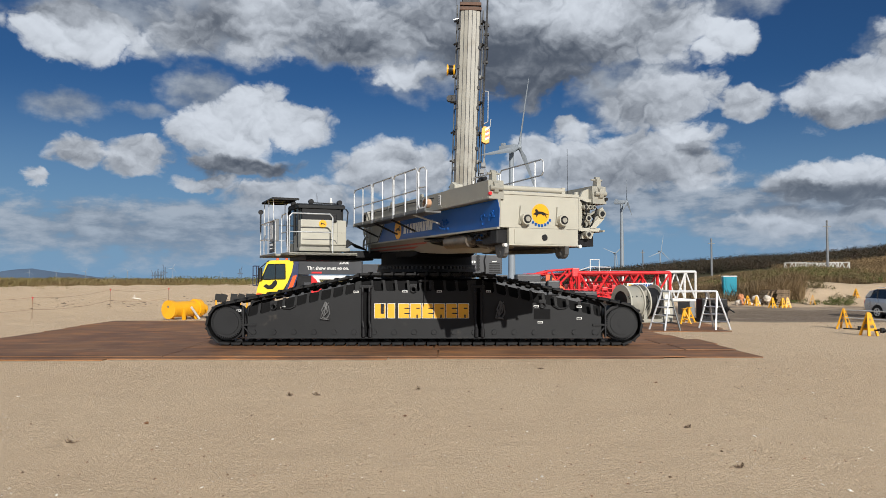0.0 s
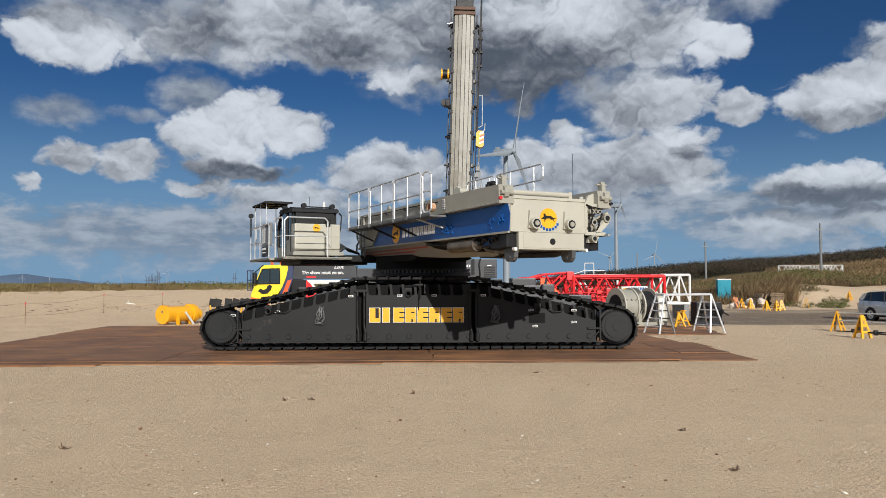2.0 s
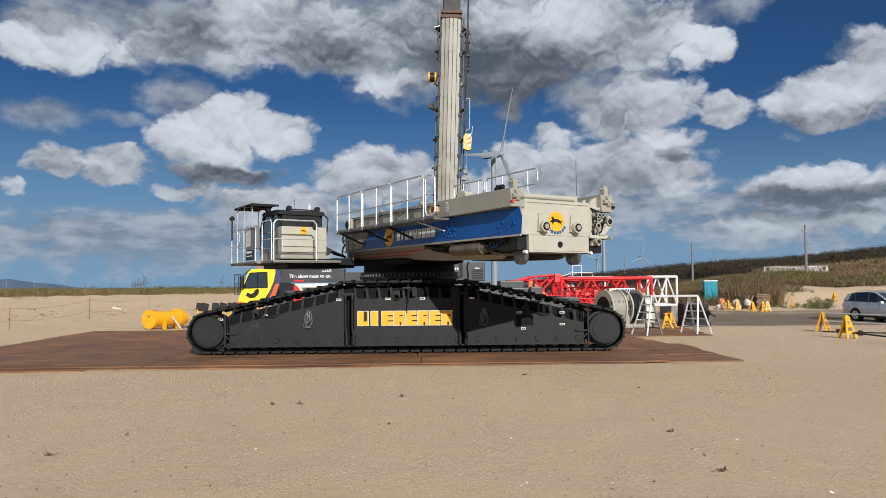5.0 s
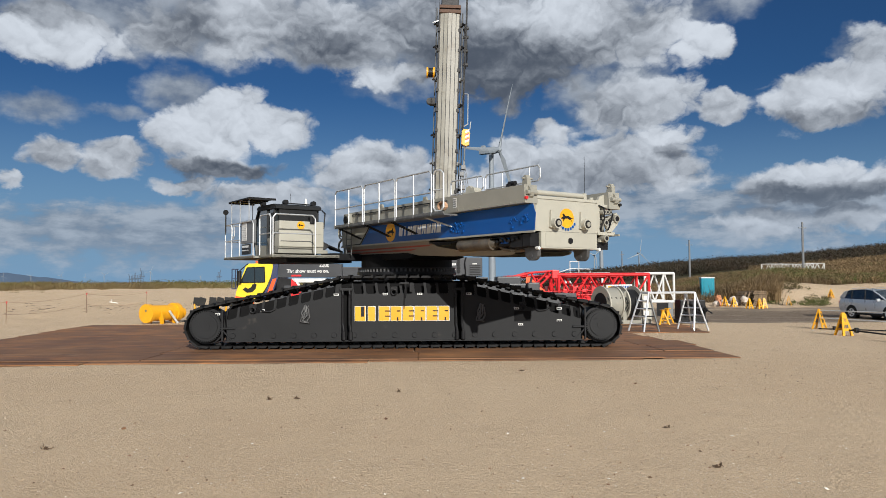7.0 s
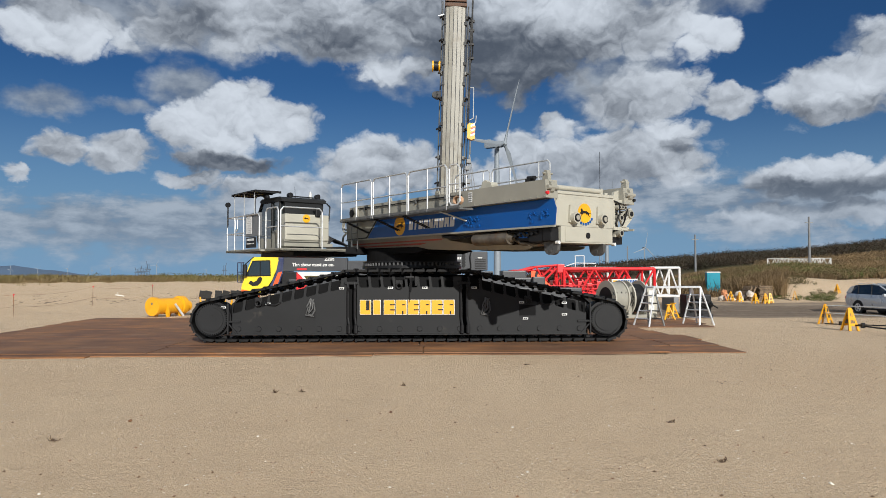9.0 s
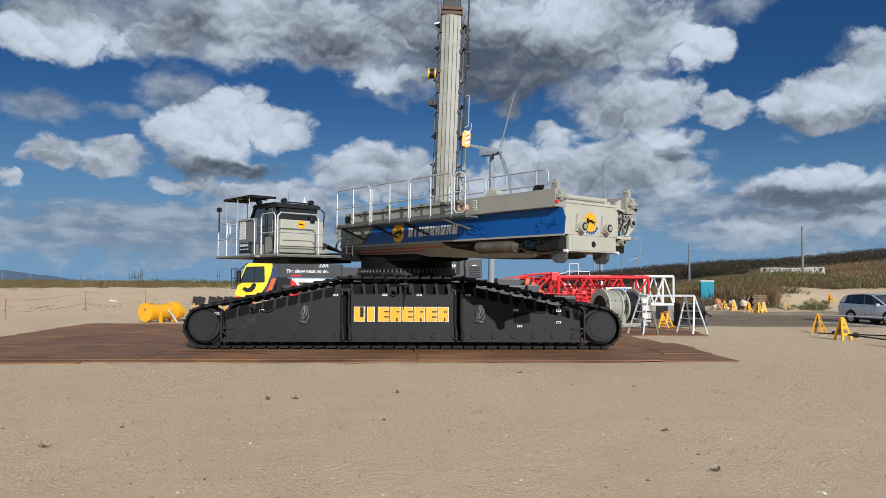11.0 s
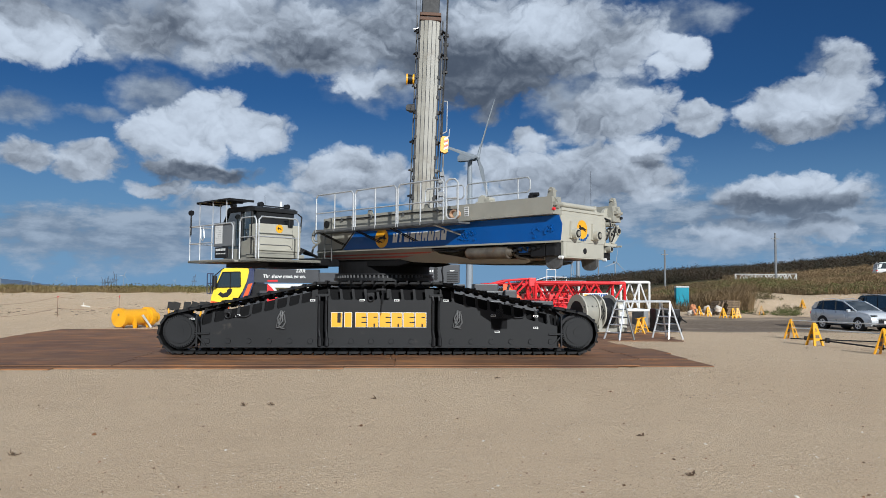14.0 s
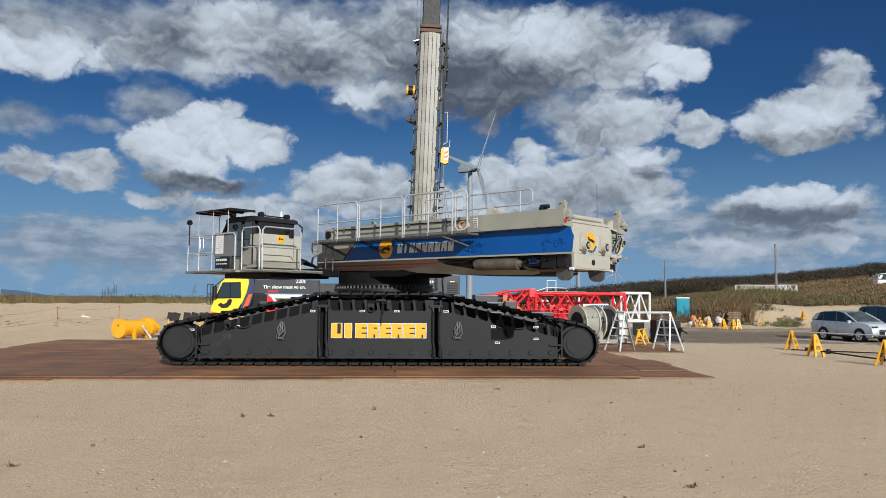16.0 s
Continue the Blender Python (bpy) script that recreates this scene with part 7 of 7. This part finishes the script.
SILVER = material("silver_car_paint", (0.60, 0.62, 0.64), 0.3, 0.35, 0.04, 2, 200, 0.0005, coat=0.5)
DARKCAR = material("dark_grey_car_paint", (0.035, 0.037, 0.042), 0.3, 0.2, 0.04, 2, 200, 0.0005, coat=0.5)
build_car("suv_car", pose(25.8, 41.4, ground_height(25.8, 41.4), 0, 0, -79), SILVER, "silver off-road car with dark windows parked on the gravel lane")
build_car("van_car", pose(31.0, 45.5, ground_height(31, 45.5), 0, 0, -85), DARKCAR, "dark grey van parked beside the silver car", True)

# ------------------------------------------------------------------ wind turbines
def polar(az, dist, z=0.0):
    return dist * math.sin(radians(az)), dist * math.cos(radians(az)), z


def build_turbine(az, dist, hub, turn, blade, start, group="wind turbines", label="grey three-bladed wind turbine beyond the ridge"):
    x, y, _ = polar(az, dist)
    t = empty("wind_turbine", pose(x, y, 0, 0, 0, turn), label, "wind turbine", group)
    s = hub / 78
    bm = bm_new()
    rod(bm, (0, 0, -6), (0, 0, hub - 1.5 * s), 2.2 * s, 24, 1.35 * s)
    part("tower", bm, PALE, t, smooth=40)
    bm = bm_new()
    box(bm, (-1.9 * s, -3.2 * s, hub - 1.8 * s), (1.9 * s, 7.5 * s, hub + 1.9 * s), None, 0.7 * s)
    box(bm, (-1.0 * s, 4.0 * s, hub + 1.9 * s), (1.0 * s, 6.5 * s, hub + 3.4 * s), None, 0.2 * s)
    part("nacelle", bm, PALE, t, smooth=40)
    rotor = new("rotor")
    rotor.parent = t
    rotor.matrix_basis = pose(0, -4.6 * s, hub, 0, start, 0)
    bm = bm_new()
    rod(bm, (0, 1.6 * s, 0), (0, -0.6 * s, 0), 1.7 * s, 20)
    rod(bm, (0, -0.6 * s, 0), (0, -2.0 * s, 0), 1.7 * s, 20, 0.5 * s)
    part("hub", bm, PALE, rotor, smooth=40)
    for k in range(3):
        bm = bm_new()
        m = Matrix.Rotation(k * math.tau / 3, 4, "Y")
        prev = None
        for f, c in ((0.02, 0.9), (0.06, 1.0), (0.16, 1.75), (0.35, 1.35), (0.6, 0.95), (0.85, 0.6), (1.0, 0.15)):
            z = f * blade
            tw = radians(22 * (1 - f))
            ring = []
            for q in range(8):
                a = q * math.tau / 8
                px, py = c * s * math.cos(a) * (1.0 if f > 0.1 else 0.9) - (0.35 * c * s if f > 0.1 else 0), c * s * 0.22 * math.sin(a) * (1 if f > 0.1 else 4)
                ring.append(bm.verts.new(m @ Vector((px * math.cos(tw) - py * math.sin(tw), px * math.sin(tw) + py * math.cos(tw) - 0.6 * s, z))))
            if prev:
                for q in range(8):
                    bm.faces.new((prev[q], prev[(q + 1) % 8], ring[(q + 1) % 8], ring[q]))
            prev = ring
        bm.faces.new(prev)
        bmesh.ops.recalc_face_normals(bm, faces=bm.faces[:])
        part("blade", bm, PALE, rotor, smooth=50)
    return rotor, s


near_rotor, near_s = build_turbine(5.27, 440, 79, 57, 47, 16.5)
far_rotor, far_s = build_turbine(13.5, 760, 78, 62, 25, 0)
build_turbine(16.23, 2000, 72, 20, 42, 10)
build_turbine(12.98, 1500, 52, 15, 30, 50)


# blue-grey with the haze of distance put into the colour
HAZY = material("haze_tinted_steel", (0.10, 0.13, 0.17), 0.8, 0.0, 0.05, 0.2, 4, 0.001, spec=0.1)


def build_sea_turbines():
    for az, d, h, a in ((-29.0, 2600, 42, 10), (-27.4, 2700, 45, 50), (-25.6, 2700, 48, 30), (-24.1, 3000, 42, 5), (-22.9, 2600, 50, 70), (-19.9, 2400, 62, 25), (-16.5, 3000, 45, 40)):
        build_turbine(az, d, h * 0.55, 20, h * 0.3, a, "offshore turbines", "small white wind turbine out at sea")
    # far harbour gantries
    for k, az in enumerate((-21.2, -21.0, -20.8, -20.6, -20.45, -15.2)):
        x, y, _ = polar(az, 2500)
        c = empty("harbour_gantry", pose(x, y, -3), "dark distant harbour gantry on the horizon", "gantry", "harbour gantries")
        bm = bm_new()
        h = (26, 30, 28, 31, 42, 38)[k]
        for dx in (-4, 4):
            rod(bm, (dx, 0, 0), (dx * 0.6, 0, h), 1.0, 6)
        box(bm, (-8, -2, h * 0.55), (8, 2, h * 0.62))
        part("legs", bm, HAZY, c)
        bm = bm_new()
        rod(bm, (0, 0, h * 0.5), (6 if k % 2 else -6, 0, h * 1.2), 0.9, 6)
        part("jib", bm, HAZY, c)


build_sea_turbines()


def build_mountain():
    # distance haze is put into the hill's base colour
    m = material("haze_tinted_hill", (0.075, 0.12, 0.19), 1.0, 0, 0.1, 0.002, 0.01, 0.1)
    bm = bm_new()
    front_row, back_row, low = [], [], []
    for i in range(60):
        az = -40 + i * 0.28
        h = 0.0095 * math.exp(-((az + 28.9) / 1.6) ** 2) + 0.006 * math.exp(-((az + 31) / 2.2) ** 2) + 0.0065 * math.exp(-((az + 26.4) / 1.8) ** 2) + 0.007 * math.exp(-((az + 35) / 3) ** 2)
        h += 0.0006 * noise.noise(Vector((az * 2.1, 0, 0)))
        x, y, _ = polar(az, 4300)
        low.append(bm.verts.new((x * 0.96, y * 0.96, -2.5)))
        front_row.append(bm.verts.new((x, y, -2 + h * 4300)))
        back_row.append(bm.verts.new((x * 1.08, y * 1.08, -2.5)))
    for a, b in ((low, front_row), (front_row, back_row)):
        for i in range(59):
            bm.faces.new((a[i], a[i + 1], b[i + 1], b[i]))
    tagged(link("backdrop_hill", bm, m, None, 60), "headland coloured hazy blue across the sea", "hill", kind="structure")


build_mountain()


# ------------------------------------------------------------------ grass, reeds and scrub
def build_blades(name, label, category, mat, spots, blades, height, width, lean, seed):
    """Tufts of narrow blades; spots is an array of x, y, z, size."""
    rng = np.random.default_rng(seed)
    n = len(spots)
    s = np.repeat(spots, blades, axis=0)
    k = len(s)
    ang = rng.uniform(0, 2 * np.pi, k)
    hgt = height * s[:, 3] * rng.uniform(0.55, 1.15, k)
    out = lean * rng.uniform(0.2, 1.0, k) * hgt
    root = s[:, :3] + np.stack([rng.normal(0, 0.18, k) * s[:, 3], rng.normal(0, 0.18, k) * s[:, 3], np.full(k, -0.05)], 1)
    w = width * rng.uniform(0.6, 1.3, k)
    side_v = np.stack([-np.sin(ang), np.cos(ang), np.zeros(k)], 1) * w[:, None]
    tip_v = np.stack([np.cos(ang) * out + 0.10 * hgt, np.sin(ang) * out, hgt], 1)
    mid_v = np.stack([np.cos(ang) * out * 0.35, np.sin(ang) * out * 0.35, hgt * 0.6], 1)
    verts = np.stack([root - side_v, root + side_v, root + mid_v + side_v * 0.8, root + mid_v - side_v * 0.8, root + tip_v], 1).reshape(-1, 3)
    base = np.arange(k)[:, None] * 5
    quads = (base + np.array([0, 1, 2, 3])).tolist()
    tris = (base + np.array([3, 2, 4])).tolist()
    me = bpy.data.meshes.new(name)
    me.from_pydata(verts.tolist(), [], quads + tris)
    me.materials.append(mat)
    return tagged(new(name, me), label, category, kind="stuff")


def build_foliage(name, label, category, mat, spots, cards, wide, tall, leaf, seed):
    """Bushes and far trees: each spot carries many small leaf-sized cards spread through an uneven, gappy crown."""
    rng = np.random.default_rng(seed)
    s = np.repeat(spots, cards, axis=0)
    k = len(s)
    way = rng.normal(0, 1, (k, 3))
    way /= np.linalg.norm(way, axis=1)[:, None]
    rad = rng.uniform(0.35, 1.0, k) ** 0.6 * s[:, 3] * rng.uniform(0.7, 1.2, k)
    c = s[:, :3] + way * rad[:, None] * np.array([wide, wide, tall * 0.5]) + np.array([0, 0, 1]) * (tall * 0.45 * s[:, 3])[:, None]
    a, b = rng.normal(0, 1, (k, 3)), rng.normal(0, 1, (k, 3))
    a = a / np.linalg.norm(a, axis=1)[:, None] * (leaf * rng.uniform(0.5, 1.3, k))[:, None]
    b = b / np.linalg.norm(b, axis=1)[:, None] * (leaf * rng.uniform(0.4, 1.0, k))[:, None]
    verts = np.stack([c - a, c + b, c + a, c - b], 1).reshape(-1, 3)
    faces = (np.arange(k)[:, None] * 4 + np.arange(4)).tolist()
    me = bpy.data.meshes.new(name)
    me.from_pydata(verts.tolist(), [], faces)
    me.materials.append(mat)
    return tagged(new(name, me), label, category, kind="stuff")


def scatter(count, az_range, r_range, size, seed, keep=None):
    rng = np.random.default_rng(seed)
    out = []
    while len(out) < count:
        az, r = rng.uniform(*az_range), rng.uniform(r_range[0] ** 0.5, r_range[1] ** 0.5) ** 2
        x, y, _ = polar(az, r)
        if keep and not keep(x, y, az, r, rng):
            continue
        out.append((x, y, ground_height(x, y), size * rng.uniform(0.6, 1.4)))
    return np.array(out)


def patchy(scale, level):
    def keep(x, y, az, r, rng):
        return noise.noise(Vector((x * scale, y * scale, 7.3))) + rng.normal(0, 0.15) > level
    return keep


def build_vegetation():
    dune = blades_material("dune_grass", (0.14, 0.125, 0.042), (0.25, 0.20, 0.078), (0.20, 0.145, 0.072))
    reed = blades_material("brown_reeds", (0.14, 0.092, 0.046), (0.25, 0.172, 0.088), (0.14, 0.098, 0.052))
    green = blades_material("green_scrub", (0.058, 0.068, 0.02), (0.11, 0.115, 0.036), (0.11, 0.082, 0.04))
    dark = blades_material("dark_pine_scrub", (0.020, 0.019, 0.012), (0.036, 0.031, 0.019), (0.05, 0.035, 0.023))

    def bare(az, r, g):
        return 24.9 < az < 33 and r < 70.5 + g.uniform(0, 3)

    build_blades("dune_grass", "yellow-green marram grass along the dune crest", "grass", dune, scatter(9500, (-40, 8), (60, 92), 1.0, 1, patchy(0.11, -0.06)), 14, 0.34, 0.02, 1.6, 2)
    build_foliage("dune_scrub", "dark low scrub among the dune grass", "scrub", green, scatter(420, (-28, 4), (62, 90), 1.0, 31, patchy(0.08, 0.12)), 30, 0.5, 0.5, 0.07, 32)
    build_blades("dune_grass", "sparse tufts of grass on the sandy dune slope", "grass", dune, scatter(90, (-40, 8), (56, 62), 0.7, 3, patchy(0.2, 0.15)), 8, 0.26, 0.012, 1.0, 4)
    build_blades("reeds", "tall brown reeds and dry grass on the hillside", "reeds", reed, scatter(15000, (7, 40), (63, 112), 1.0, 5, lambda x, y, az, r, g: not bare(az, r, g) and noise.noise(Vector((x * 0.06, y * 0.06, 1))) + g.normal(0, 0.2) > -0.22), 9, 0.62, 0.022, 1.0, 6)
    build_foliage("scrub", "green and olive scrub on the hillside", "scrub", green, scatter(2600, (16, 40), (70, 118), 1.0, 7, lambda x, y, az, r, g: not bare(az, r, g) and noise.noise(Vector((x * 0.05, y * 0.05, 7.3))) + g.normal(0, 0.12) > 0.05), 26, 0.55, 0.7, 0.075, 8)
    build_foliage("dry_scrub", "brown dry scrub on the hillside", "scrub", reed, scatter(3200, (8, 40), (68, 116), 1.0, 17, lambda x, y, az, r, g: not bare(az, r, g)), 24, 0.55, 0.65, 0.07, 18)
    build_blades("reeds", "dry reeds at the foot of the hill beside the lane", "reeds", reed, scatter(5200, (13, 25.5), (62, 72), 1.0, 9, lambda x, y, az, r, g: r > (66 if 18 < az < 22.5 else 63)), 10, 1.0, 0.024, 0.8, 10)
    build_foliage("slope_scrub", "grey-green tufts on the bare sandy slope", "scrub", green, scatter(260, (25, 28.8), (61.5, 71), 0.8, 19, patchy(0.3, -0.05)), 26, 0.34, 0.34, 0.045, 20)
    build_foliage("green_patch", "fresh green scrub above the sandy bank", "scrub", blades_material("fresh_scrub", (0.075, 0.10, 0.025), (0.13, 0.155, 0.045), (0.12, 0.115, 0.045)), scatter(900, (25, 36), (72, 84), 1.0, 41, patchy(0.08, -0.1)), 26, 0.5, 0.45, 0.07, 42)
    build_foliage("ridge_wood", "dark wooded ridge on the skyline", "wood", dark, scatter(4200, (3, 40), (150, 275), 1.0, 11), 60, 1.9, 2.4, 0.17, 12)
    build_foliage("ridge_scrub", "brown bushes along the hilltop", "scrub", reed, scatter(900, (24, 40), (116, 150), 1.0, 13, patchy(0.05, 0.0)), 60, 1.3, 1.2, 0.11, 14)


build_vegetation()


def build_litter():
    """Shell chips, pebbles, twigs and weed scattered on the sand."""
    rng = random.Random(21)

    def chips(name, label, cat, mat, count, size, y_range, flat, seed, wide=0.68):
        """Many small eight-sided grains, denser towards the near end of the range."""
        g = np.random.default_rng(seed)
        y = y_range[0] * (y_range[1] / y_range[0]) ** g.random(count)
        x = g.uniform(-wide, wide, count) * y
        s = size * g.uniform(0.4, 1.0, count) * (1 + 1.2 * (g.random(count) > 0.93))
        a = g.uniform(0, 2 * np.pi, count)
        base = np.array([ground_height(float(p), float(q)) for p, q in zip(x, y)])
        u = np.stack([np.cos(a), np.sin(a), g.uniform(-0.3, 0.3, count)], 1) * s[:, None]
        v = np.stack([-np.sin(a), np.cos(a), g.uniform(-0.3, 0.3, count)], 1) * (s * g.uniform(0.5, 0.95, count))[:, None]
        w = np.stack([g.normal(0, 0.15, count), g.normal(0, 0.15, count), np.full(count, flat)], 1) * s[:, None]
        c = np.stack([x, y, base + s * flat * 0.45], 1)
        verts = np.stack([c + u, c + v, c - u, c - v, c + w, c - w], 1).reshape(-1, 3)
        tri = np.array([(0, 1, 4), (1, 2, 4), (2, 3, 4), (3, 0, 4), (1, 0, 5), (2, 1, 5), (3, 2, 5), (0, 3, 5)])
        faces = (np.arange(count)[:, None, None] * 6 + tri).reshape(-1, 3).tolist()
        me = bpy.data.meshes.new(name)
        me.from_pydata(verts.tolist(), [], faces)
        me.materials.append(mat)
        tagged(new(name, me), label, cat, kind="stuff")

    grain = material("sand_clods", (0.46, 0.35, 0.24), 0.95, 0, 0.3, 30, 200, 0.002, spec=0.1)
    brown = material("brown_pebbles", (0.16, 0.10, 0.06), 0.9, 0, 0.4, 30, 200, 0.002, spec=0.2)
    shell = material("bleached_shell", (0.74, 0.69, 0.60), 0.7, 0, 0.2, 30, 200, 0.001)
    chips("sand_clods", "small crumbs and clods of loose sand", "sand clods", grain, 6000, 0.010, (3.6, 16.5), 0.4, 51)
    chips("shell_chips", "small white shell chips on the sand", "shells", shell, 850, 0.013, (3.6, 16.5), 0.4, 52)
    chips("pebbles", "small dark pebbles and weed crumbs on the sand", "pebbles", brown, 2200, 0.011, (3.6, 16.5), 0.5, 53)
    chips("pebbles", "brown pebbles along the beach", "pebbles", RUST, 260, 0.02, (5, 40), 0.5, 54)
    bm = bm_new()
    for k in range(520):
        y = 11 + 23 * rng.random() ** 0.8
        x = rng.uniform(0.36 * y, 0.66 * y)
        z = rng.uniform(0.005, 0.015)
        bmesh.ops.create_cube(bm, size=z * 1.6, matrix=Matrix.Translation((x, y, ground_height(x, y))) @ Matrix.Rotation(rng.uniform(0, 3), 4, (rng.random(), rng.random(), 1)) @ Matrix.Diagonal((1.4, 1, 0.7, 1)))
    tagged(link("gravel", bm, material("grey_brown_gravel", (0.20, 0.15, 0.10), 0.95)), "grey gravel strewn over the sand by the lane", "gravel", kind="stuff")
    bm = bm_new()
    for k in range(150):
        a = rng.random()
        x, y = -9 - 16 * a + rng.gauss(0, 1.2), 46 - 7 * a + rng.gauss(0, 1.6)
        z = ground_height(x, y)
        rod(bm, (x, y, z + 0.02), (x + rng.uniform(-0.2, 0.2), y + rng.uniform(-0.2, 0.2), z + rng.uniform(0.01, 0.04)), rng.uniform(0.006, 0.014), 5)
    tagged(link("driftwood_litter", bm, material("dark_driftwood", (0.05, 0.035, 0.022), 0.9)), "dark driftwood and weed litter on the dune slope", "driftwood", kind="stuff")
    bm = bm_new()
    x, y, _ = polar(-22.3, 48.5)
    pipe(bm, [(-0.32, 0.05, 0.10), (-0.1, 0.0, 0.07), (0.12, 0.03, 0.06), (0.34, -0.04, 0.03)], 0.04, 8)
    pipe(bm, [(-0.1, 0.0, 0.07), (-0.22, 0.1, 0.2), (-0.26, 0.12, 0.26)], 0.02, 6)
    log = link("driftwood_log", bm, shell)
    log.matrix_basis = pose(x, y, ground_height(x, y), 0, 0, -20)
    tagged(log, "bleached white driftwood log on the dune slope", "driftwood")
    weed = material("dry_seaweed", (0.09, 0.055, 0.03), 0.9, 0, 0.3, 20, 90, 0.003)
    for x, y, s in ((-4.0, 8.06, 0.05), (2.75, 6.98, 0.04), (-2.3, 11.3, 0.05), (-1.9, 11.35, 0.05), (1.9, 14.6, 0.06), (2.9, 8.9, 0.04), (-0.4, 12.0, 0.04)):
        bm = bm_new()
        for k in range(9):
            s *= 0.93
            p = Vector((rng.uniform(-s, s), rng.uniform(-s, s) * 0.5, 0.008))
            pts = [p]
            for j in range(3):
                p = p + Vector((rng.uniform(-s, s) * 0.7, rng.uniform(-s, s) * 0.4, rng.uniform(-0.01, 0.025)))
                p.z = max(0.004, p.z)
                pts.append(p)
            pipe(bm, pts, 0.004, 5)
        ob = link("seaweed_clump", bm, weed)
        ob.matrix_basis = pose(x, y, ground_height(x, y))
        tagged(ob, "dry brown seaweed clump on the sand", "seaweed", "seaweed clumps", kind="stuff")


build_litter()


# ------------------------------------------------------------------ poles and stored sections on the hill
def build_pole(az, dist, top, lean=0.0):
    x, y, _ = polar(az, dist)
    z = ground_height(x, y)
    p = empty("utility_pole", pose(x, y, z, 0, lean, 0), "weathered grey utility pole on the hillside", "utility pole", "utility poles")
    bm = bm_new()
    rod(bm, (0, 0, -0.5), (0, 0, top - z), 0.17, 10, 0.12)
    part("shaft", bm, DRAB, p)
    bm = bm_new()
    box(bm, (-0.5, -0.05, top - z - 0.8), (0.5, 0.05, top - z - 0.7))
    part("cross_arm", bm, DRAB, p)


build_pole(19.8, 120, 7.9)
build_pole(27.28, 105, 9.1)
build_pole(15.0, 190, 9.0)


def build_stored_sections():
    for k in range(5):
        az, d = 25.3 + k * 0.66, 104 + k * 1.3
        x, y, _ = polar(az, d)
        z = ground_height(x, y)
        t = empty("lattice_section", pose(x, y, z + 0.55, 0, 0, -25), "white lattice boom section stored on the hillside", "crane lattice", "stored lattice sections")
        bm = bm_new()
        lattice(bm, -1.25, 1.25, 0, 1.2, 0.1, 1.1, 6, 0.04, 0.03)
        part("lattice_frame", bm, WHITE, t)
        for sx in (-0.9, 0.9):
            bm = bm_new()
            box(bm, (sx - 0.12, 0, -0.6), (sx + 0.12, 1.2, 0.06))
            part("timber_block", bm, DRAB, t)


build_stored_sections()
x, y, _ = polar(34.4, 112)
build_car("white_truck", pose(x, y, ground_height(x, y) + 0.1, 0, 0, -15), WHITE, "white van parked on top of the hill", True)

build_plates()


# ------------------------------------------------------------------ what moves
def motions():
    # the crane slews steadily
    walk(superstructure, [(t, pose(AX, AY, 0, 0, 0, 114.0 + a)) for t, a in
                          ((0, 0.0), (2, 2.6), (4, 5.3), (6, 8.12), (8, 11.0), (10, 13.9), (12, 16.75), (14, 19.5), (16, 22.2))])
    # the turbines turn slowly in the wind
    walk(near_rotor, [(t, pose(0, -4.6 * near_s, 79, 0, 16.5 + 0.97 * t, 0)) for t in (0, 4, 8, 12, 16)])
    walk(far_rotor, [(t, pose(0, -4.6 * far_s, 78, 0, 2.0 * t, 0)) for t in (0, 4, 8, 12, 16)])


motions()
